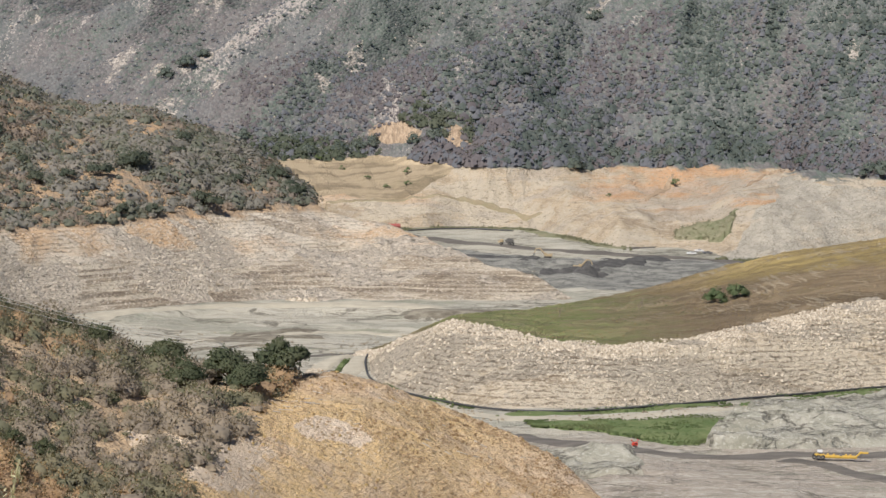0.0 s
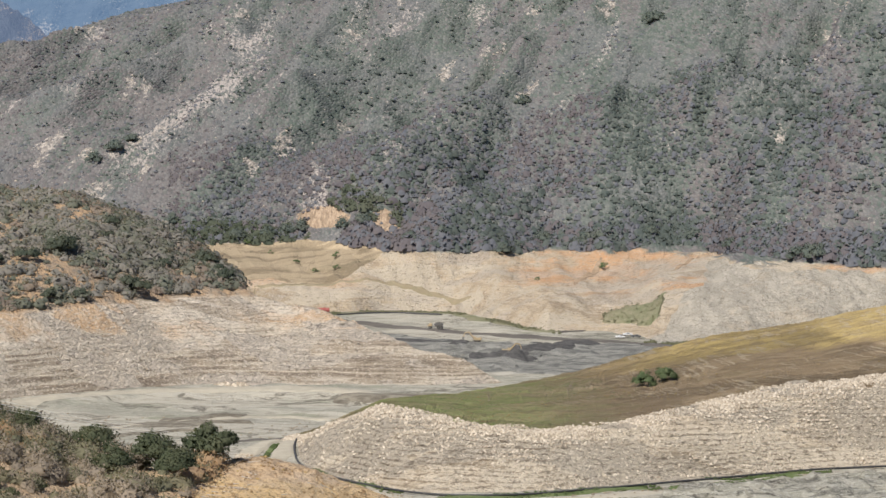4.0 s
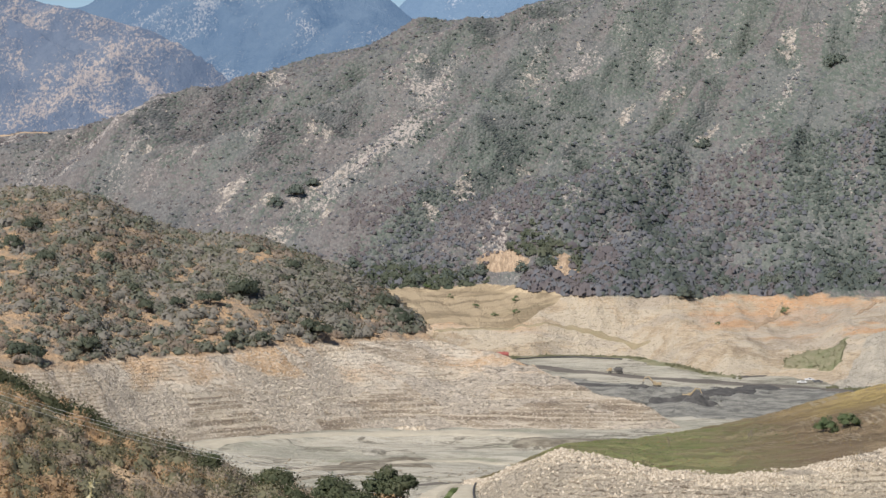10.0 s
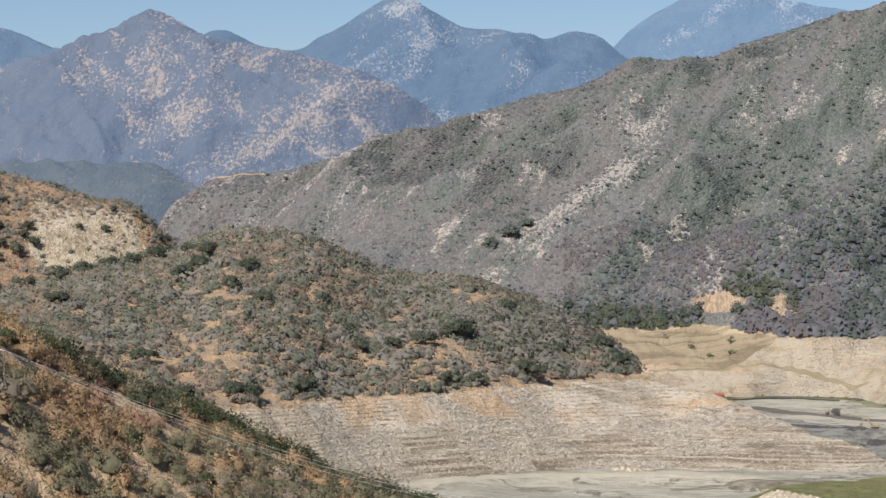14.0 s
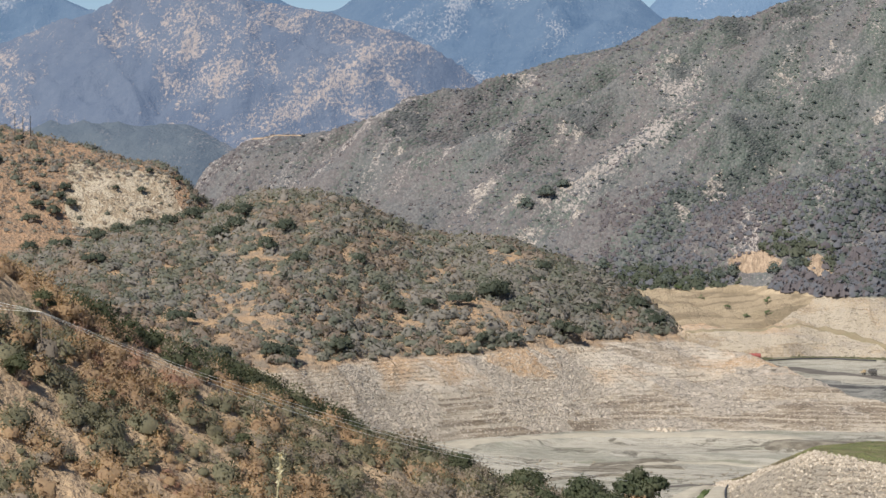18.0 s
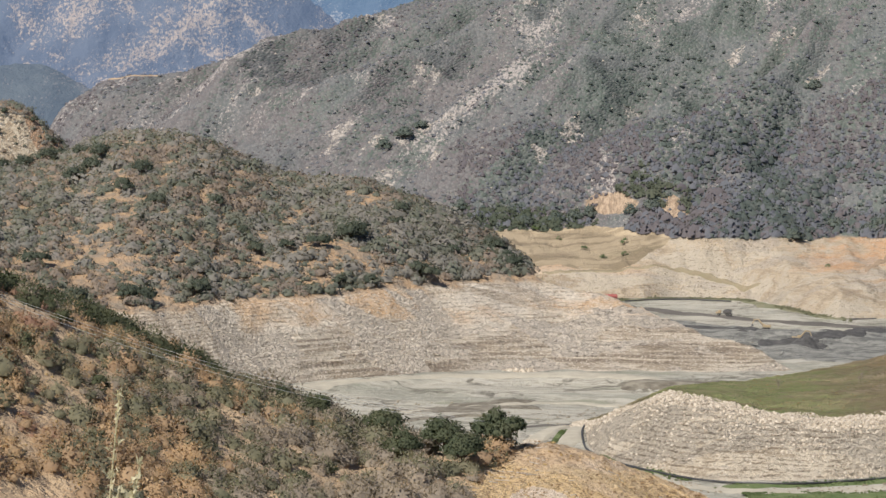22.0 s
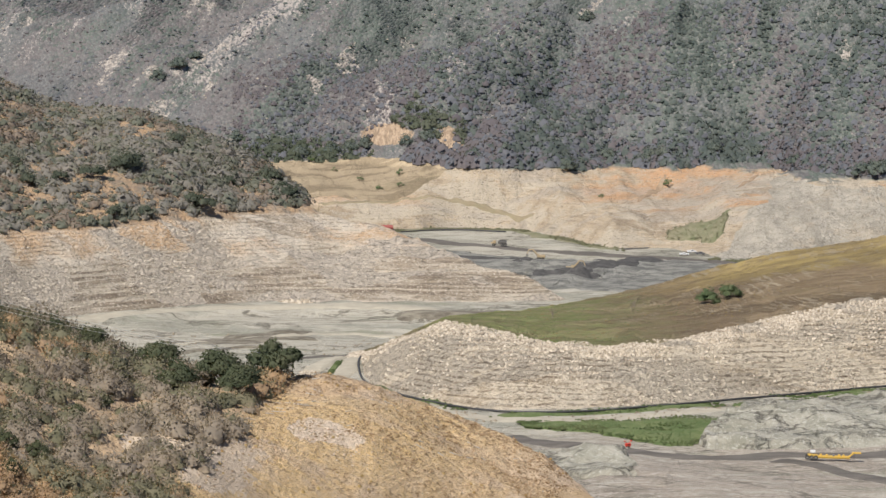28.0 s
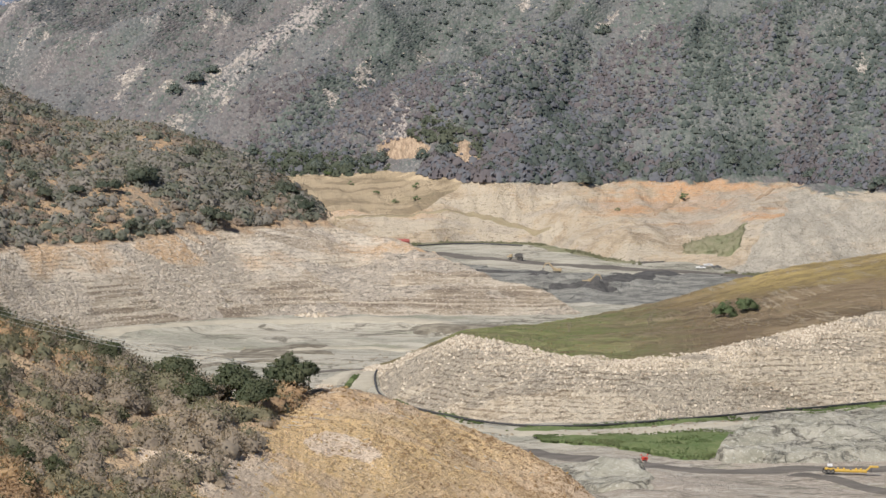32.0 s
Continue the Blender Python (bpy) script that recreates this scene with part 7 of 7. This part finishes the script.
def long_pipe(name, line, radius, mat, label, category, lift):
    pts = np.array([place(a, r) for a, r in line])
    d = np.concatenate([[0], np.cumsum(np.hypot(*np.diff(pts, axis=0).T))])
    t = np.arange(0, d[-1], 6.0)
    k = np.ones(7) / 7
    pad = lambda q: np.convolve(np.concatenate([np.full(3, q[0]), q, np.full(3, q[-1])]), k, "valid")
    x, y = pad(np.interp(t, d, pts[:, 0])), pad(np.interp(t, d, pts[:, 1]))
    z = pad(floor_height(x, y)) + lift
    cu = bpy.data.curves.new(name, "CURVE")
    cu.dimensions, cu.bevel_depth, cu.bevel_resolution = "3D", radius, 3
    sp = cu.splines.new("POLY")
    sp.points.add(len(x) - 1)
    sp.points.foreach_set("co", np.stack([x, y, z, np.ones_like(x)], 1).ravel())
    cu.materials.append(mat)
    return tagged(new(name, cu), label, category)


long_pipe("drain_pipe", PIPE_LINE, 0.42, P_PIPE, "long black plastic drain pipe along the foot of the terrace", "pipe", 0.75)
long_pipe("drain_pipe", [(-0.9, 1640), (0.2, 1655), (1.2, 1650), (1.8, 1640)], 0.5, P_PIPE, "black drain pipe along the foot of the far bank", "pipe", 0.9)

# driftwood at the old water line
rng = np.random.default_rng(44)
for k in range(46):
    if k < 30:
        az, r = rng.uniform(-5.4, -2.6), 0
        r = float(np.interp(az, [-5.4, -5, -4, -2.6], [652, 668, 702, 728])) + rng.normal(0, 7)
        hill = NEAR
    else:
        az = rng.uniform(-2, 2.6)
        hill = NEAR
        r = float(np.interp(az, [-2, 0.6, 2.6], [722, 738, 730])) + rng.uniform(-22, 10)
    L = rng.uniform(1.2, 4.2)
    a = rng.uniform(-0.6, 0.6) + 0.2
    x, y = place(az, r)
    hgt = lambda q, w: float(hill.height(np.degrees(np.arctan2(np.array([q]), np.array([w]))), np.hypot(np.array([q]), np.array([w])))[0])
    e1 = (x - L / 2 * math.cos(a), y - L / 2 * math.sin(a))
    e2 = (x + L / 2 * math.cos(a), y + L / 2 * math.sin(a))
    bm = rod(bmesh.new(), (*e1, hgt(*e1) + 0.12), (*e2, hgt(*e2) + 0.2), 0.16, 0.07, 6)
    tagged(part("driftwood_log", bm, P_PALEWOOD), "bleached driftwood log stranded on the dry slope", "driftwood", "driftwood along the old water line")


# ================= power line =================
def power_pole(az, r, h, turn, hill, lean=0.0):
    p = holder("power_pole", az, r, hill_spot(hill, az, r) - 0.5, turn)
    part("shaft", rod(bmesh.new(), (0, 0, 0), (lean, 0, h), 0.19, 0.13, 10), P_WOOD, p)
    arm = part("crossarm", box(bmesh.new(), (lean, 0, h - 0.7), (0.16, 2.8, 0.2), 0.02), P_WOOD, p)
    for y in (-1.25, -0.45, 1.25):
        part("insulator", rod(bmesh.new(), (lean, y, h - 0.6), (lean, y, h - 0.25), 0.09, 0.06, 8), P_PIPE, arm)
    part("brace", rod(bmesh.new(), (lean, -0.9, h - 0.75), (lean, 0, h - 1.7), 0.04, None, 6), P_STEEL, p)
    tagged(p, "weathered wooden power pole with a crossarm among dry brush", "pole", "poles of the power line")
    m = p.matrix_basis
    return [m @ Vector((lean, y, h - 0.25)) for y in (-1.25, -0.45, 1.25)]


def span_wires(a, b, sag):
    for drop, (p, q) in zip((0.0, 1.0, 2.4), zip(a, b)):
        cu = bpy.data.curves.new("wire", "CURVE")
        cu.dimensions, cu.bevel_depth, cu.bevel_resolution = "3D", 0.048, 1
        sp = cu.splines.new("POLY")
        sp.points.add(60)
        for k in range(61):
            t = k / 60
            c = p.lerp(q, t)
            sp.points[k].co = (c.x, c.y, c.z - (sag + drop) * 4 * t * (1 - t), 1)
        cu.materials.append(P_WIRE)
        tagged(new("power_wire", cu), "thin pale power line wire sagging over the brush", "wire", "wires of the power line")


top_a = power_pole(-17.05, 606, 13.3, 40, NEAR)
x, y = place(-23, 640)
top_0 = [Vector((float(x), float(y), 127.5 + k)) for k in (1.5, 0.3, -1.0)]
top_b = power_pole(-3.2, 752, 46.8 - hill_spot(NEAR, -3.2, 752) + 0.75, 15, NEAR)
span_wires(top_0, top_a, 1.5)
span_wires(top_a, top_b, 6.0)
for az, r, h in [(-17.58, 1694, 13.5), (-17.405, 1692, 12.8), (-17.24, 1690, 14.0)]:
    p = holder("mast", az, r, hill_spot(KNOB, az, r) - 0.5)
    part("shaft", rod(bmesh.new(), (0, 0, 0), (0, 0, h), 0.32, 0.2, 8), P_PIPE, p)
    part("cap", rod(bmesh.new(), (0, 0, h - 0.05), (0, 0, h + 0.25), 0.2, 0.1, 8), P_STEEL, p)
    tagged(p, "thin dark mast on top of the dry knob", "mast", "masts on the knob")


x, y = place(-17.2, 603)
bm = rod(bmesh.new(), (float(x) - 2.6, float(y), hill_spot(NEAR, -17.45, 603) + 0.1), (float(x) + 1.6, float(y) + 1.0, hill_spot(NEAR, -17.05, 604) + 3.6), 0.17, 0.08, 7)
tagged(part("leaning_snag", bm, P_PALEWOOD), "bleached leaning dead trunk beside the power pole", "dead tree")

# ================= weeds on the bank by the camera =================
L_STALK = leaf_material("stalk_seed", (0.58, 0.56, 0.34), (0.66, 0.61, 0.40), (0.72, 0.65, 0.45), 8.0)


def weed_stalk(az, r, z_top, lean, seed, branches=5):
    g = np.random.default_rng(seed)
    x, y = place(az, r)
    ground = float(floor_height(np.array([x]), np.array([y]))[0])
    root = holder("weed_stalk", az, r, ground - 0.05)
    h = z_top - ground
    bm = bmesh.new()
    pts = [Vector((lean * t * t, 0.03 * math.sin(5 * t), h * t)) for t in np.linspace(0, 1, 9)]
    rings = []
    for k, c in enumerate(pts):
        rad = 0.0024 - 0.0011 * k / len(pts)
        rings.append([bm.verts.new(c + Vector((rad * math.cos(q * 1.0472), rad * math.sin(q * 1.0472), 0))) for q in range(6)])
    for a, b in zip(rings, rings[1:]):
        for q in range(6):
            bm.faces.new((a[q], a[(q + 1) % 6], b[(q + 1) % 6], b[q]))
    part("stem", bm, L_STALK, root)
    V, F, n = [], [], 0
    for k in range(260):
        t = 0.62 + 0.38 * g.uniform(0, 1)
        c = np.array([lean * t * t, 0.03 * math.sin(5 * t), h * t]) + g.normal(0, 0.0085, 3) * (1.25 - t) * 2.2
        a, b = g.normal(0, 0.0026, 3), g.normal(0, 0.0026, 3) + np.array([0, 0, 0.004])
        V.append(np.stack([c - a, c + a, c + b * 1.6]))
        F.append(np.array([[n, n + 1, n + 2]]))
        n += 3
    tagged(mesh_object("seed_head", np.concatenate(V), np.concatenate(F), L_STALK, None, False, root), kind="stuff")
    for k in range(branches):
        t = g.uniform(0.5, 0.8)
        a = Vector((lean * t * t, 0, h * t))
        b = a + Vector((g.uniform(-0.05, 0.05), g.uniform(-0.05, 0.05), g.uniform(0.06, 0.14)))
        part("side_shoot", rod(bmesh.new(), a, b, 0.0022, 0.001, 5), L_STALK, root)
    tagged(root, "pale dry flowering weed stalk on the roadside bank", "weed", "weed stalks on the roadside bank")


weed_stalk(-12.3, 4.176, 151.505, 0.09, 1, 1)
for k, (az, top) in enumerate([(-11.97, 151.36), (-12.67, 151.33), (-12.27, 151.30), (-11.57, 151.27), (-13.07, 151.36)]):
    weed_stalk(az, 4.2 + 0.06 * k, top, 0.09 + 0.025 * k, 3 + k, 3)
